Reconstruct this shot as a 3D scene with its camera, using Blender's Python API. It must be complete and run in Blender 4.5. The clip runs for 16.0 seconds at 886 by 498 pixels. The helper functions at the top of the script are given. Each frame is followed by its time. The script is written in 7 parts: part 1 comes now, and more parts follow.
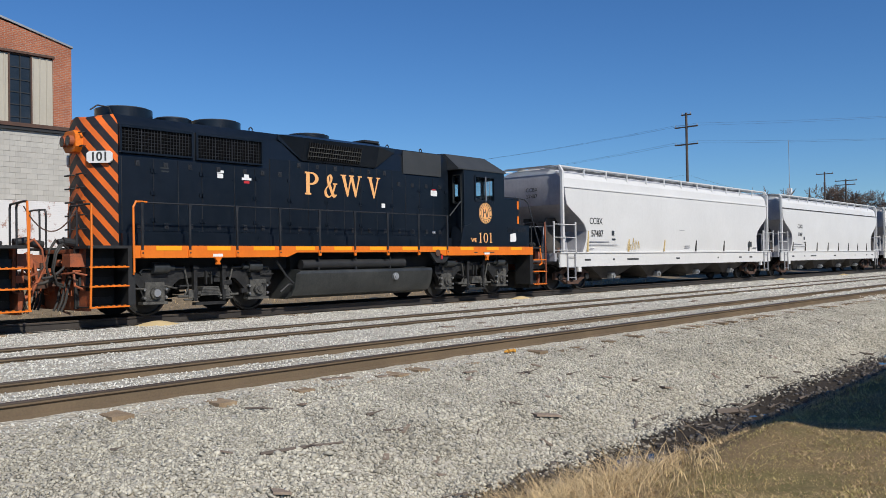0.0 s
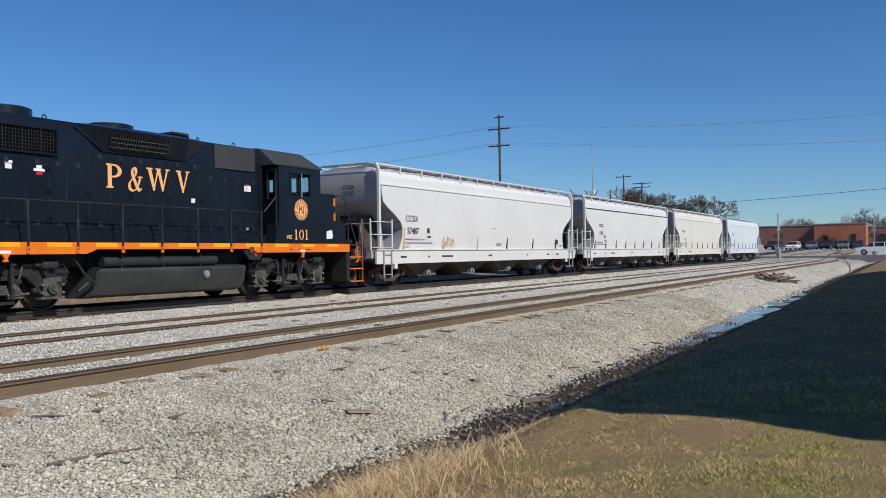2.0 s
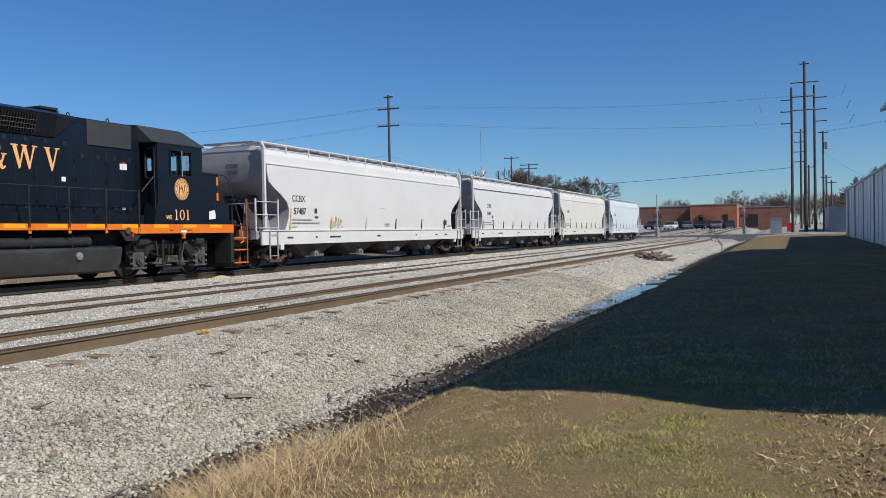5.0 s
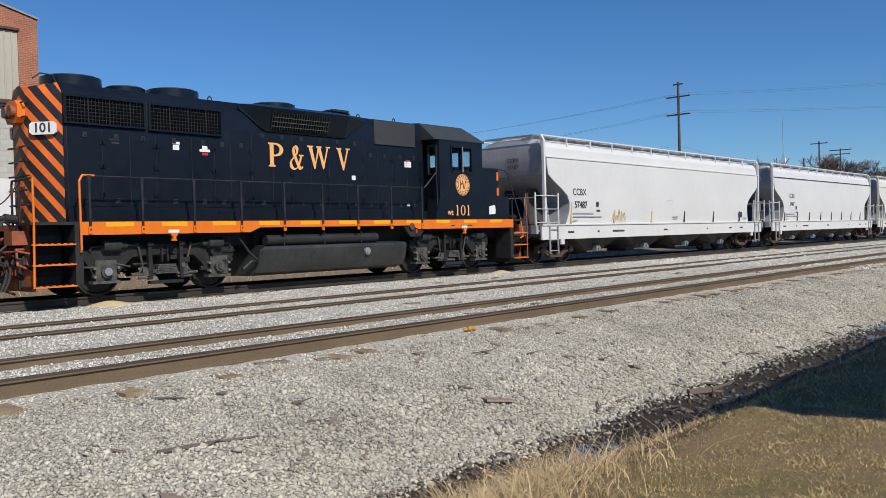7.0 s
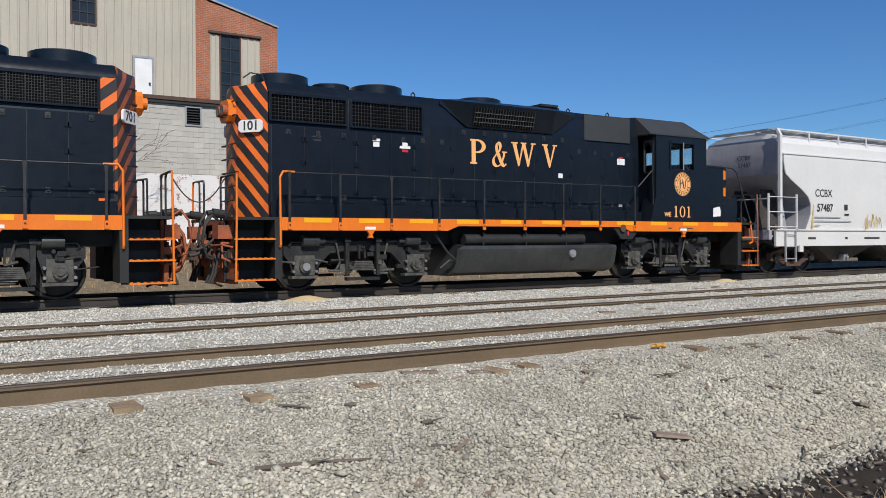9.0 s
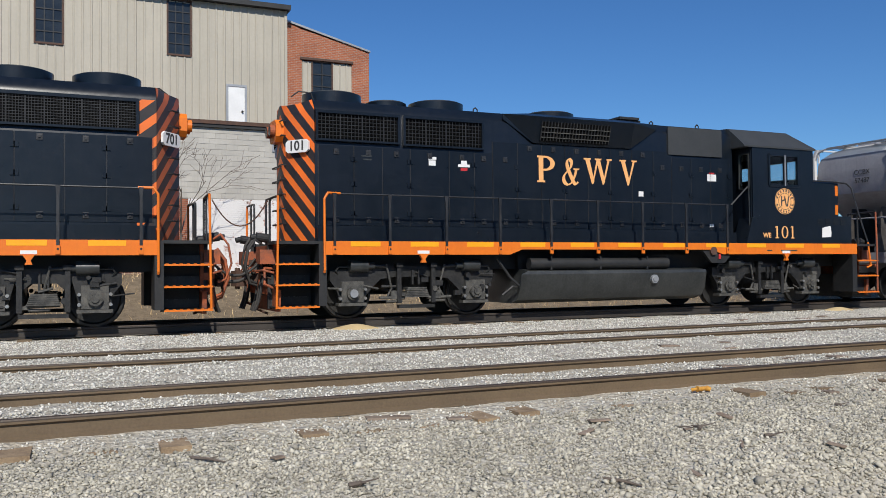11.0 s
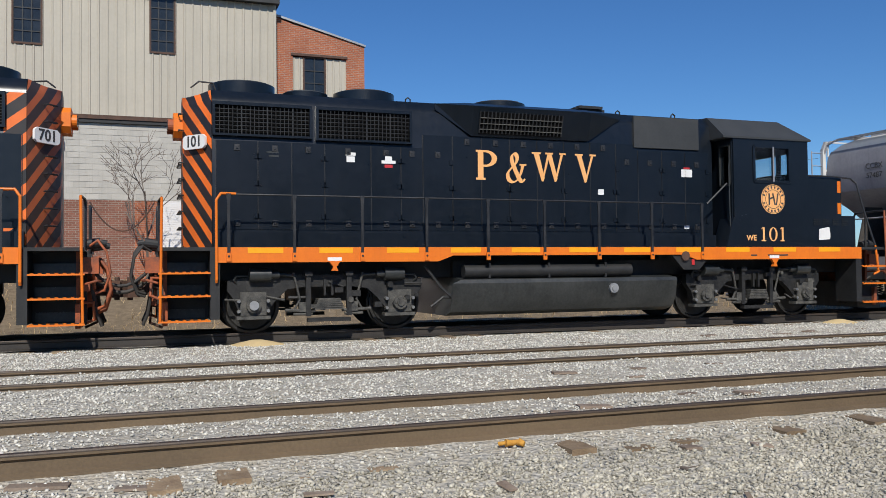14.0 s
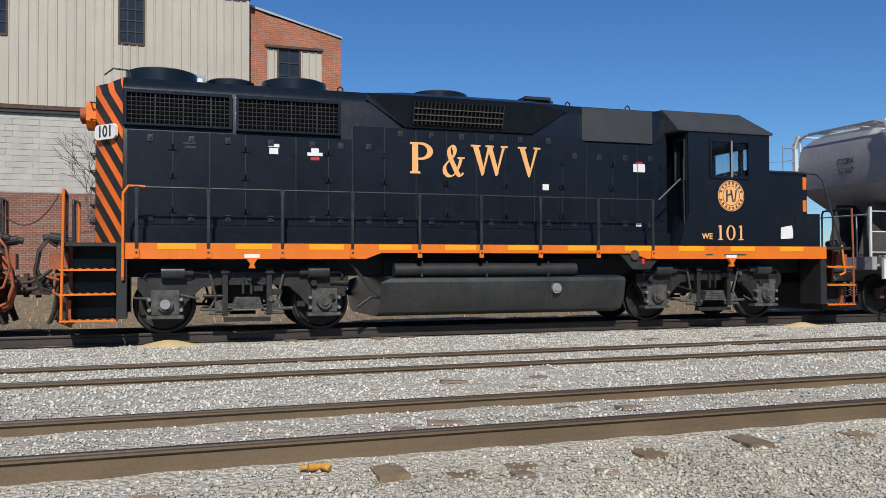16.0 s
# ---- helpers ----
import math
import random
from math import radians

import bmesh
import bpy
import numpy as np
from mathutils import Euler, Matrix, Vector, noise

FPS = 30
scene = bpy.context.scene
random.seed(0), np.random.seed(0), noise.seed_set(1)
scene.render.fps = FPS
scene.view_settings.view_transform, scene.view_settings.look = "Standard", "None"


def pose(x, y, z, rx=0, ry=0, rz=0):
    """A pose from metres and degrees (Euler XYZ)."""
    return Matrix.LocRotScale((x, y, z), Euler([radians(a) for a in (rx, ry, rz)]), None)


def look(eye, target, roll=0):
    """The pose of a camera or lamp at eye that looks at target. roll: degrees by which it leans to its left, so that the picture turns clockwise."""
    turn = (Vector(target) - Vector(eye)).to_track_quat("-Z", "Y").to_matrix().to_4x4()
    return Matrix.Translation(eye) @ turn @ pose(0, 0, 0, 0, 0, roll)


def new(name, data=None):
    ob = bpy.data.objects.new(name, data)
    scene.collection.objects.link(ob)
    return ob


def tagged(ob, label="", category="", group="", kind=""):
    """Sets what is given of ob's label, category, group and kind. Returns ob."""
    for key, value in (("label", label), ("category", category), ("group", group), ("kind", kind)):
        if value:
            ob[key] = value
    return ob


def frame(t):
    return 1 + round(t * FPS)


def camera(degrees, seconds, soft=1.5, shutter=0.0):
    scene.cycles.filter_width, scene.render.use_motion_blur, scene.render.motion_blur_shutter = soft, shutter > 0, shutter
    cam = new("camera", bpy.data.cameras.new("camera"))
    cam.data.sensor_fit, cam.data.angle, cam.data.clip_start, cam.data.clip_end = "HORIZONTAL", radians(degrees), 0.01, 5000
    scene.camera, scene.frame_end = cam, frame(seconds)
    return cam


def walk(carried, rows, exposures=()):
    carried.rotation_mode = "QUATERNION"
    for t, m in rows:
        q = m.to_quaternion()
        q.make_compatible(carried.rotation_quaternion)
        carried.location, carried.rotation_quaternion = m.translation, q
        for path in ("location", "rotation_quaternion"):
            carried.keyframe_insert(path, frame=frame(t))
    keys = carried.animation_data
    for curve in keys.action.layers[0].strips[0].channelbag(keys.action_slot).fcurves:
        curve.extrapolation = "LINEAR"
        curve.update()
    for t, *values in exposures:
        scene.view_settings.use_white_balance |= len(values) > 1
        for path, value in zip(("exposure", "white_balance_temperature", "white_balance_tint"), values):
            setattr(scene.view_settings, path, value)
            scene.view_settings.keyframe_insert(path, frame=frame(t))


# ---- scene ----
cam = camera(55.3, 16.0, soft=0.8)
METRES, EYE, TILT, LEAN, TURN = 9.88, 1.14, 0.0, 0.0, 41.8
ROWS = [
    (0.0, 0.0, 0.0, 0.0, 0.01, 0.78, 0.88),
    (0.5, 0.0014, 0.002, -0.0008, -0.29, 0.83, 0.82),
    (1.0, 0.0038, 0.0016, -0.0008, -5.93, 0.63, 0.86),
    (1.5, 0.0063, 0.0012, -0.0013, -7.72, 0.44, 0.96),
    (2.0, 0.0091, 0.0011, -0.0016, -12.2, 0.42, 0.94),
    (2.5, 0.012, 0.0014, -0.002, -17.23, 0.27, 0.76),
    (3.0, 0.014, 0.0022, -0.0021, -19.93, -0.21, 0.68),
    (3.2, 0.0146, 0.0026, -0.0021, -20.24, -0.94, 0.7),
    (5.3, 0.0205, 0.0085, -0.0032, -19.23, -1.05, 1.4),
    (5.5, 0.0212, 0.0102, -0.0033, -17.76, -1.45, 1.49),
    (6.0, 0.0279, 0.0355, -0.0054, -10.61, -1.27, 1.85),
    (6.5, 0.0403, 0.0628, -0.0057, -3.15, -1.01, 2.05),
    (7.0, 0.0634, 0.0967, -0.0062, -0.23, -0.9, 1.58),
    (7.5, 0.0772, 0.1312, -0.007, 7.51, -0.72, 1.9),
    (8.0, 0.0891, 0.1653, -0.0066, 10.0, -0.75, 1.81),
    (8.5, 0.1132, 0.1957, -0.0078, 13.91, -0.56, 1.27),
    (9.0, 0.1317, 0.222, -0.0087, 15.65, -0.54, 0.28),
    (9.5, 0.1473, 0.2592, -0.009, 16.69, -0.4, 0.35),
    (9.7, 0.1545, 0.2745, -0.0095, 18.6, -0.3, 0.3),
    (11.8, 0.2768, 0.4866, -0.0132, 25.08, 1.5, -0.05),
    (12.0, 0.2877, 0.508, -0.013, 25.23, 1.49, -0.5),
    (12.5, 0.315, 0.5615, -0.0091, 26.08, 1.44, -0.86),
    (13.0, 0.3417, 0.6113, -0.0027, 26.95, 1.21, -1.12),
    (13.5, 0.3617, 0.6599, -0.0014, 27.63, 1.34, 0.12),
    (14.0, 0.3925, 0.7024, -0.0013, 28.48, 1.41, 0.58),
    (14.5, 0.4212, 0.7453, -0.0008, 29.41, 1.4, 0.45),
    (15.0, 0.4494, 0.7873, 0.0012, 29.28, 1.3, 0.36),
    (15.5, 0.4796, 0.8222, 0.0039, 28.42, 1.17, 0.18),
    (16.0, 0.4925, 0.8535, 0.0011, 29.46, 1.18, 0.18),
]
walk(cam, [(t, pose(0, 0, EYE, TILT, LEAN, TURN) @ pose(METRES * x, METRES * y, METRES * z, 90 + pitch, roll, yaw)) for t, x, y, z, yaw, pitch, roll in ROWS])


# ---------- light ----------
SUN = Vector((1.1, -0.28, 1.0)).normalized()          # towards the sun
sky_world = bpy.data.worlds.new("sky")
scene.world = sky_world
sky_world.use_nodes = True
wn = sky_world.node_tree
sky = wn.nodes.new("ShaderNodeTexSky")
sky.sky_type, sky.sun_disc = "NISHITA", False
sky.sun_elevation = math.asin(SUN.z)
sky.sun_rotation = math.atan2(SUN.x, SUN.y)
sky.altitude, sky.air_density, sky.dust_density, sky.ozone_density = 200, 1.0, 0.0, 5.0
deep = wn.nodes.new("ShaderNodeHueSaturation")
deep.inputs["Saturation"].default_value = 1.12
wn.links.new(sky.outputs[0], deep.inputs["Color"])
clear_air = wn.nodes.new("ShaderNodeMix")
clear_air.data_type, clear_air.blend_type = "RGBA", "MULTIPLY"
clear_air.inputs[0].default_value, clear_air.inputs[7].default_value = 1.0, (0.72, 0.945, 1.18, 1)
wn.links.new(deep.outputs[0], clear_air.inputs[6])
wn.links.new(clear_air.outputs[2], wn.nodes["Background"].inputs[0])
wn.nodes["Background"].inputs[1].default_value = 0.08
sun = new("sun", bpy.data.lights.new("sun", "SUN"))
sun.data.energy, sun.data.angle, sun.data.color = 4.5, radians(0.5), (1.0, 0.955, 0.88)
sun.matrix_world = look(SUN * 60, (0, 0, 0))


# ---------- materials ----------
def nodes_of(name):
    m = bpy.data.materials.new(name)
    m.use_nodes = True
    t = m.node_tree
    return m, t, t.nodes["Principled BSDF"]


def add(t, kind, **values):
    n = t.nodes.new(kind)
    for key, value in values.items():
        n.inputs[key].default_value = value
    return n


def noise_at(t, vec, scale, detail=4.0, rough=0.6):
    n = add(t, "ShaderNodeTexNoise", Scale=scale, Detail=detail, Roughness=rough)
    t.links.new(vec, n.inputs["Vector"])
    return n.outputs["Fac"]


def ramp(t, fac, lo, hi):
    n = t.nodes.new("ShaderNodeMapRange")
    n.inputs["From Min"].default_value, n.inputs["From Max"].default_value = lo, hi
    t.links.new(fac, n.inputs["Value"])
    return n.outputs["Result"]


def blend(t, fac, a, b):
    n = t.nodes.new("ShaderNodeMix")
    n.data_type = "RGBA"
    for socket, value in ((n.inputs[0], fac), (n.inputs[6], a), (n.inputs[7], b)):
        if isinstance(value, bpy.types.NodeSocket):
            t.links.new(value, socket)
        elif isinstance(value, (int, float)):
            socket.default_value = value
        else:
            socket.default_value = (*value, 1)
    return n.outputs[2]


def maths(t, op, a, b=0.0):
    n = t.nodes.new("ShaderNodeMath")
    n.operation = op
    for socket, value in zip(n.inputs, (a, b)):
        if isinstance(value, bpy.types.NodeSocket):
            t.links.new(value, socket)
        else:
            socket.default_value = value
    return n.outputs[0]


def bumped(t, shader, height, strength, distance):
    n = add(t, "ShaderNodeBump", Strength=strength, Distance=distance)
    t.links.new(height, n.inputs["Height"])
    t.links.new(n.outputs[0], shader.inputs["Normal"])


def coords(t):
    n = t.nodes.new("ShaderNodeNewGeometry")
    return n.outputs["Position"]


def mat(name, c1, c2, rough=0.6, metal=0.0, big=1.2, small=25.0, relief=0.004, vary=0.0, streak=0.0, spec=0.5):
    """A surface of two tones mixed at two scales, with fine relief. vary: tone change from piece to piece; streak: runs of dirt down it."""
    m, t, s = nodes_of(name)
    p = coords(t)
    a = noise_at(t, p, big, 5)
    b = noise_at(t, p, small, 3)
    fac = ramp(t, maths(t, "ADD", maths(t, "MULTIPLY", a, 0.65), maths(t, "MULTIPLY", b, 0.35)), 0.36, 0.64)
    colour = blend(t, fac, c1, c2)
    if streak:
        mp = add(t, "ShaderNodeMapping", Scale=(5, 5, 0.25))
        t.links.new(p, mp.inputs["Vector"])
        runs = ramp(t, noise_at(t, mp.outputs[0], 1.6, 4), 0.52, 0.75)
        colour = blend(t, maths(t, "MULTIPLY", runs, streak), colour, tuple(v * 0.5 + 0.012 for v in c1))
    if vary:
        info = t.nodes.new("ShaderNodeObjectInfo")
        geo = t.nodes.new("ShaderNodeNewGeometry")
        r = maths(t, "FRACT", maths(t, "ADD", info.outputs["Random"], geo.outputs["Random Per Island"]))
        hsv = t.nodes.new("ShaderNodeHueSaturation")
        hsv_in = ramp(t, r, 0.0, 1.0).node
        hsv_in.inputs["To Min"].default_value, hsv_in.inputs["To Max"].default_value = 1 - vary, 1 + vary
        t.links.new(hsv_in.outputs["Result"], hsv.inputs["Value"])
        t.links.new(colour, hsv.inputs["Color"])
        colour = hsv.outputs[0]
    t.links.new(colour, s.inputs["Base Color"])
    t.links.new(ramp(t, b, -1.5, 2.5), s.inputs["Roughness"])
    rr = s.inputs["Roughness"].links[0].from_node
    rr.inputs["To Min"].default_value, rr.inputs["To Max"].default_value = max(rough - 0.22, 0.02), min(rough + 0.22, 1)
    s.inputs["Metallic"].default_value, s.inputs["Specular IOR Level"].default_value = metal, spec
    if relief:
        bumped(t, s, b, 0.5, relief)
    return m


LOCO = mat("black_loco_paint", (0.0035, 0.0065, 0.0105), (0.0075, 0.011, 0.017), 0.3, big=0.8, small=8, relief=0.002, streak=0.3, spec=0.45)
POSTS = mat("worn_black_rail_paint", (0.008, 0.009, 0.011), (0.032, 0.033, 0.035), 0.45, big=3, small=30)
FRAME_BLACK = mat("dusty_black_steel", (0.009, 0.01, 0.011), (0.024, 0.024, 0.024), 0.6, big=3, small=30, streak=0.4)
TRUCK = mat("grimy_truck_steel", (0.004, 0.0042, 0.0045), (0.026, 0.0255, 0.024), 0.55, big=6, small=40, relief=0.008)
DUSTED = mat("dust_coated_gear", (0.02, 0.021, 0.021), (0.11, 0.105, 0.092), 0.75, big=7, small=50, relief=0.006)
TANK = mat("dusty_tank_steel", (0.017, 0.02, 0.021), (0.05, 0.053, 0.052), 0.4, big=1.5, small=20, streak=0.6)
ORANGE = mat("orange_paint", (0.76, 0.185, 0.009), (0.68, 0.15, 0.009), 0.5, big=1.5, small=15, streak=0.15)
ORANGE_DIRTY = mat("rusted_orange_paint", (0.42, 0.1, 0.03), (0.16, 0.06, 0.035), 0.7, big=4, small=30)
YELLOW = mat("yellow_reflector", (0.9, 0.4, 0.012), (0.84, 0.34, 0.01), 0.4, big=2, small=20, relief=0)
LETTER = mat("peach_lettering", (0.86, 0.45, 0.17), (0.8, 0.38, 0.13), 0.55, big=3, small=30, relief=0)
WHITE = mat("white_paint", (0.78, 0.78, 0.76), (0.7, 0.7, 0.68), 0.5, big=2, small=20, relief=0)
RED = mat("red_paint", (0.55, 0.03, 0.03), (0.45, 0.02, 0.03), 0.5, relief=0)
GREYROOF = mat("grey_green_roof_paint", (0.028, 0.031, 0.033), (0.04, 0.043, 0.044), 0.6, big=2, small=20)
# Near-black colour for sheets that stand in for the shade inside openings.
OPENING_SHADE = mat("dark_mesh", (0.0015, 0.0015, 0.002), (0.003, 0.003, 0.003), 0.9, relief=0, spec=0.1)
MESH_WIRE = mat("dusty_wire_mesh", (0.006, 0.0075, 0.0095), (0.015, 0.0165, 0.02), 0.6, big=2, small=30, relief=0)
GLASS_DARK = mat("dark_glass", (0.012, 0.016, 0.02), (0.03, 0.035, 0.04), 0.08, relief=0)
CHROME = mat("worn_bright_steel", (0.45, 0.45, 0.43), (0.3, 0.29, 0.27), 0.4, 0.8, small=30)
HOSE = mat("black_rubber_hose", (0.02, 0.019, 0.018), (0.05, 0.045, 0.04), 0.7, small=30)
RUSTY = mat("rusty_brown_steel", (0.11, 0.055, 0.035), (0.06, 0.036, 0.028), 0.85, big=5, small=50, relief=0.006)
# Darker copy of RAIL: the train's shadow on the far rails, as colour.
SHADED_RAIL = mat("oil_blackened_rail", (0.05, 0.042, 0.035), (0.024, 0.021, 0.019), 0.6, big=1.2, small=40, relief=0.003)
RAIL = mat("brown_rail_steel", (0.165, 0.117, 0.069), (0.11, 0.079, 0.048), 0.75, big=1.2, small=40, relief=0.003)
RAILTOP = mat("worn_rail_head", (0.075, 0.053, 0.037), (0.045, 0.033, 0.025), 0.5, 0.2, big=2, small=60)
TIE = mat("weathered_tie_wood", (0.17, 0.115, 0.068), (0.32, 0.235, 0.145), 0.9, big=5, small=60, relief=0.012, vary=0.3)
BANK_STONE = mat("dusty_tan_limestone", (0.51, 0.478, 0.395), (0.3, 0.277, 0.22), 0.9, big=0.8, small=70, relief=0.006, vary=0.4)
STONE = mat("limestone_ballast", (0.62, 0.6, 0.535), (0.44, 0.42, 0.365), 0.9, big=0.8, small=70, relief=0.006, vary=0.36)
SAND = mat("spilled_sand", (0.62, 0.47, 0.24), (0.5, 0.38, 0.2), 0.95, big=4, small=120, relief=0.004)
WOOD = mat("weathered_grey_wood", (0.15, 0.11, 0.08), (0.27, 0.21, 0.16), 0.9, big=4, small=50, relief=0.01, vary=0.2)
POLE = mat("creosoted_pole_wood", (0.045, 0.035, 0.03), (0.1, 0.078, 0.062), 0.85, big=1, small=20)
HOP_WHITE = mat("white_hopper_paint", (0.655, 0.65, 0.63), (0.6, 0.595, 0.575), 0.5, big=0.5, small=9, relief=0.001, streak=0.06)
HOP_CREAM = mat("cream_hopper_paint", (0.66, 0.645, 0.585), (0.59, 0.575, 0.515), 0.55, big=0.5, small=9, relief=0.001, streak=0.1)
HOP_BLUE = mat("pale_blue_hopper_paint", (0.6, 0.65, 0.67), (0.54, 0.59, 0.61), 0.55, big=0.5, small=9, relief=0.002, streak=0.12)
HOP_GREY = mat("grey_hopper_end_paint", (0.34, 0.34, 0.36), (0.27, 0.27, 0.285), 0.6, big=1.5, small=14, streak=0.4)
# Grimy tone, darkened further for the shadow under the cars.
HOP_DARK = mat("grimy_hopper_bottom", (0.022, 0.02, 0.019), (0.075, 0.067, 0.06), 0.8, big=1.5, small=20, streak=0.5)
INK = mat("black_stencil_paint", (0.03, 0.03, 0.03), (0.05, 0.05, 0.05), 0.7, relief=0)
OCHRE = mat("ochre_leak_stain", (0.45, 0.3, 0.09), (0.6, 0.5, 0.3), 0.8, big=6, small=40, relief=0)
SIDING = mat("beige_metal_siding", (0.455, 0.415, 0.335), (0.405, 0.37, 0.3), 0.55, big=0.6, small=9, relief=0.001, streak=0.22, vary=0.03)
BLOCK = mat("pale_painted_block", (0.47, 0.45, 0.4), (0.4, 0.38, 0.34), 0.85, big=0.8, small=30, relief=0.006, streak=0.25, vary=0.07)
MORTAR = mat("mortar", (0.43, 0.41, 0.365), (0.37, 0.35, 0.315), 0.95, small=40)
ASPHALT = mat("grey_road_asphalt", (0.24, 0.235, 0.225), (0.17, 0.165, 0.16), 0.9, big=0.5, small=30)
SHED_WHITE = mat("white_metal_cladding", (0.74, 0.75, 0.76), (0.66, 0.67, 0.68), 0.55, big=0.6, small=9, relief=0.001, streak=0.1)
METAL_GREY = mat("galvanised_steel", (0.38, 0.39, 0.4), (0.28, 0.29, 0.3), 0.5, 0.5)
CAR_WHITE = mat("white_car_paint", (0.8, 0.8, 0.8), (0.76, 0.76, 0.76), 0.2, relief=0)
CAR_GREY = mat("grey_car_paint", (0.2, 0.21, 0.22), (0.16, 0.17, 0.18), 0.25, relief=0)
CAR_DARK = mat("dark_car_paint", (0.04, 0.05, 0.07), (0.03, 0.035, 0.05), 0.25, relief=0)
TYRE = mat("black_tyre", (0.02, 0.02, 0.02), (0.03, 0.03, 0.03), 0.85, relief=0)
BARK = mat("grey_brown_bark", (0.09, 0.07, 0.055), (0.15, 0.12, 0.1), 0.9, small=40)
TWIG = mat("bare_winter_twigs", (0.17, 0.125, 0.1), (0.1, 0.075, 0.06), 0.9, small=5, relief=0)
STRAW = mat("dry_straw_grass", (0.62, 0.47, 0.26), (0.44, 0.3, 0.15), 0.8, big=3, small=20, relief=0, vary=0.35)
TURF = mat("thin_spring_turf", (0.52, 0.4, 0.18), (0.33, 0.285, 0.095), 0.85, big=0.9, small=6, relief=0, vary=0.55)
LEAFLITTER = mat("dead_brown_leaves", (0.32, 0.21, 0.115), (0.54, 0.39, 0.22), 0.9, small=20, relief=0, vary=0.55)
GREEN_TURF = mat("fresh_green_turf", (0.36, 0.36, 0.1), (0.25, 0.28, 0.06), 0.85, big=0.9, small=6, relief=0, vary=0.3)
MUD_STONE = mat("dark_wet_stone", (0.13, 0.11, 0.09), (0.05, 0.043, 0.036), 0.55, big=4, small=50, vary=0.4)
RAG = mat("orange_yellow_rag", (0.62, 0.32, 0.05), (0.42, 0.19, 0.03), 0.9, big=8, small=50)
WIRE = mat("black_wire", (0.03, 0.03, 0.035), (0.05, 0.05, 0.055), 0.7, relief=0)


def brick_mat(name, c1, c2, mortar, white=0.0):
    m, t, s = nodes_of(name)
    p = coords(t)
    sep = t.nodes.new("ShaderNodeSeparateXYZ")
    t.links.new(p, sep.inputs[0])
    com = t.nodes.new("ShaderNodeCombineXYZ")
    t.links.new(maths(t, "ADD", sep.outputs["X"], sep.outputs["Y"]), com.inputs[0])
    t.links.new(sep.outputs["Z"], com.inputs[1])
    b = add(t, "ShaderNodeTexBrick", Scale=1.0)
    b.inputs["Mortar Size"].default_value, b.inputs["Brick Width"].default_value, b.inputs["Row Height"].default_value = 0.008, 0.21, 0.076
    b.inputs["Color1"].default_value, b.inputs["Color2"].default_value, b.inputs["Mortar"].default_value = (*c1, 1), (*c2, 1), (*mortar, 1)
    t.links.new(com.outputs[0], b.inputs["Vector"])
    worn = ramp(t, noise_at(t, p, 0.9, 6), 0.45, 0.7)
    colour = blend(t, maths(t, "MULTIPLY", worn, 0.4), b.outputs["Color"], tuple(v * 0.5 for v in c2))
    if white:
        flakes = ramp(t, noise_at(t, p, 2.2, 8, 0.75), 0.5 - white * 0.2, 0.56 - white * 0.2)
        colour = blend(t, maths(t, "MULTIPLY", flakes, 0.93), colour, (0.72, 0.71, 0.69))
    t.links.new(colour, s.inputs["Base Color"])
    s.inputs["Roughness"].default_value = 0.9
    bumped(t, s, maths(t, "SUBTRACT", 1.0, b.outputs["Fac"]), 0.6, 0.01)
    return m


BRICK = brick_mat("orange_red_brick", (0.42, 0.135, 0.06), (0.33, 0.1, 0.05), (0.36, 0.27, 0.21))
BRICK_OLD = brick_mat("old_brown_brick", (0.26, 0.105, 0.07), (0.19, 0.08, 0.055), (0.3, 0.25, 0.2))
BRICK_WHITE = brick_mat("flaking_whitewashed_brick", (0.36, 0.16, 0.1), (0.3, 0.13, 0.09), (0.5, 0.48, 0.45), white=0.6)


def stripe_mat(name, orange, black, pitch):
    m, t, s = nodes_of(name)
    o = t.nodes.new("ShaderNodeTexCoord")
    sep = t.nodes.new("ShaderNodeSeparateXYZ")
    t.links.new(o.outputs["Object"], sep.inputs[0])
    run = maths(t, "ADD", maths(t, "MULTIPLY", maths(t, "ABSOLUTE", sep.outputs["X"]), 0.8), sep.outputs["Z"])
    run = maths(t, "ADD", run, maths(t, "MULTIPLY", sep.outputs["Y"], 0.8))
    f = maths(t, "FRACT", maths(t, "DIVIDE", run, pitch))
    band = ramp(t, maths(t, "ABSOLUTE", maths(t, "SUBTRACT", f, 0.5)), 0.215, 0.225)
    p = coords(t)
    grime = ramp(t, noise_at(t, p, 3, 5), 0.4, 0.8)
    col = blend(t, band, orange, black)
    col = blend(t, maths(t, "MULTIPLY", grime, 0.25), col, (0.1, 0.05, 0.03))
    t.links.new(col, s.inputs["Base Color"])
    s.inputs["Roughness"].default_value = 0.5
    return m


STRIPES = stripe_mat("orange_black_hazard_stripes", (0.8, 0.16, 0.02), (0.016, 0.016, 0.018), 0.43)
STRIPES_DIRTY = stripe_mat("faded_rusty_hazard_stripes", (0.4, 0.1, 0.034), (0.035, 0.027, 0.024), 0.43)


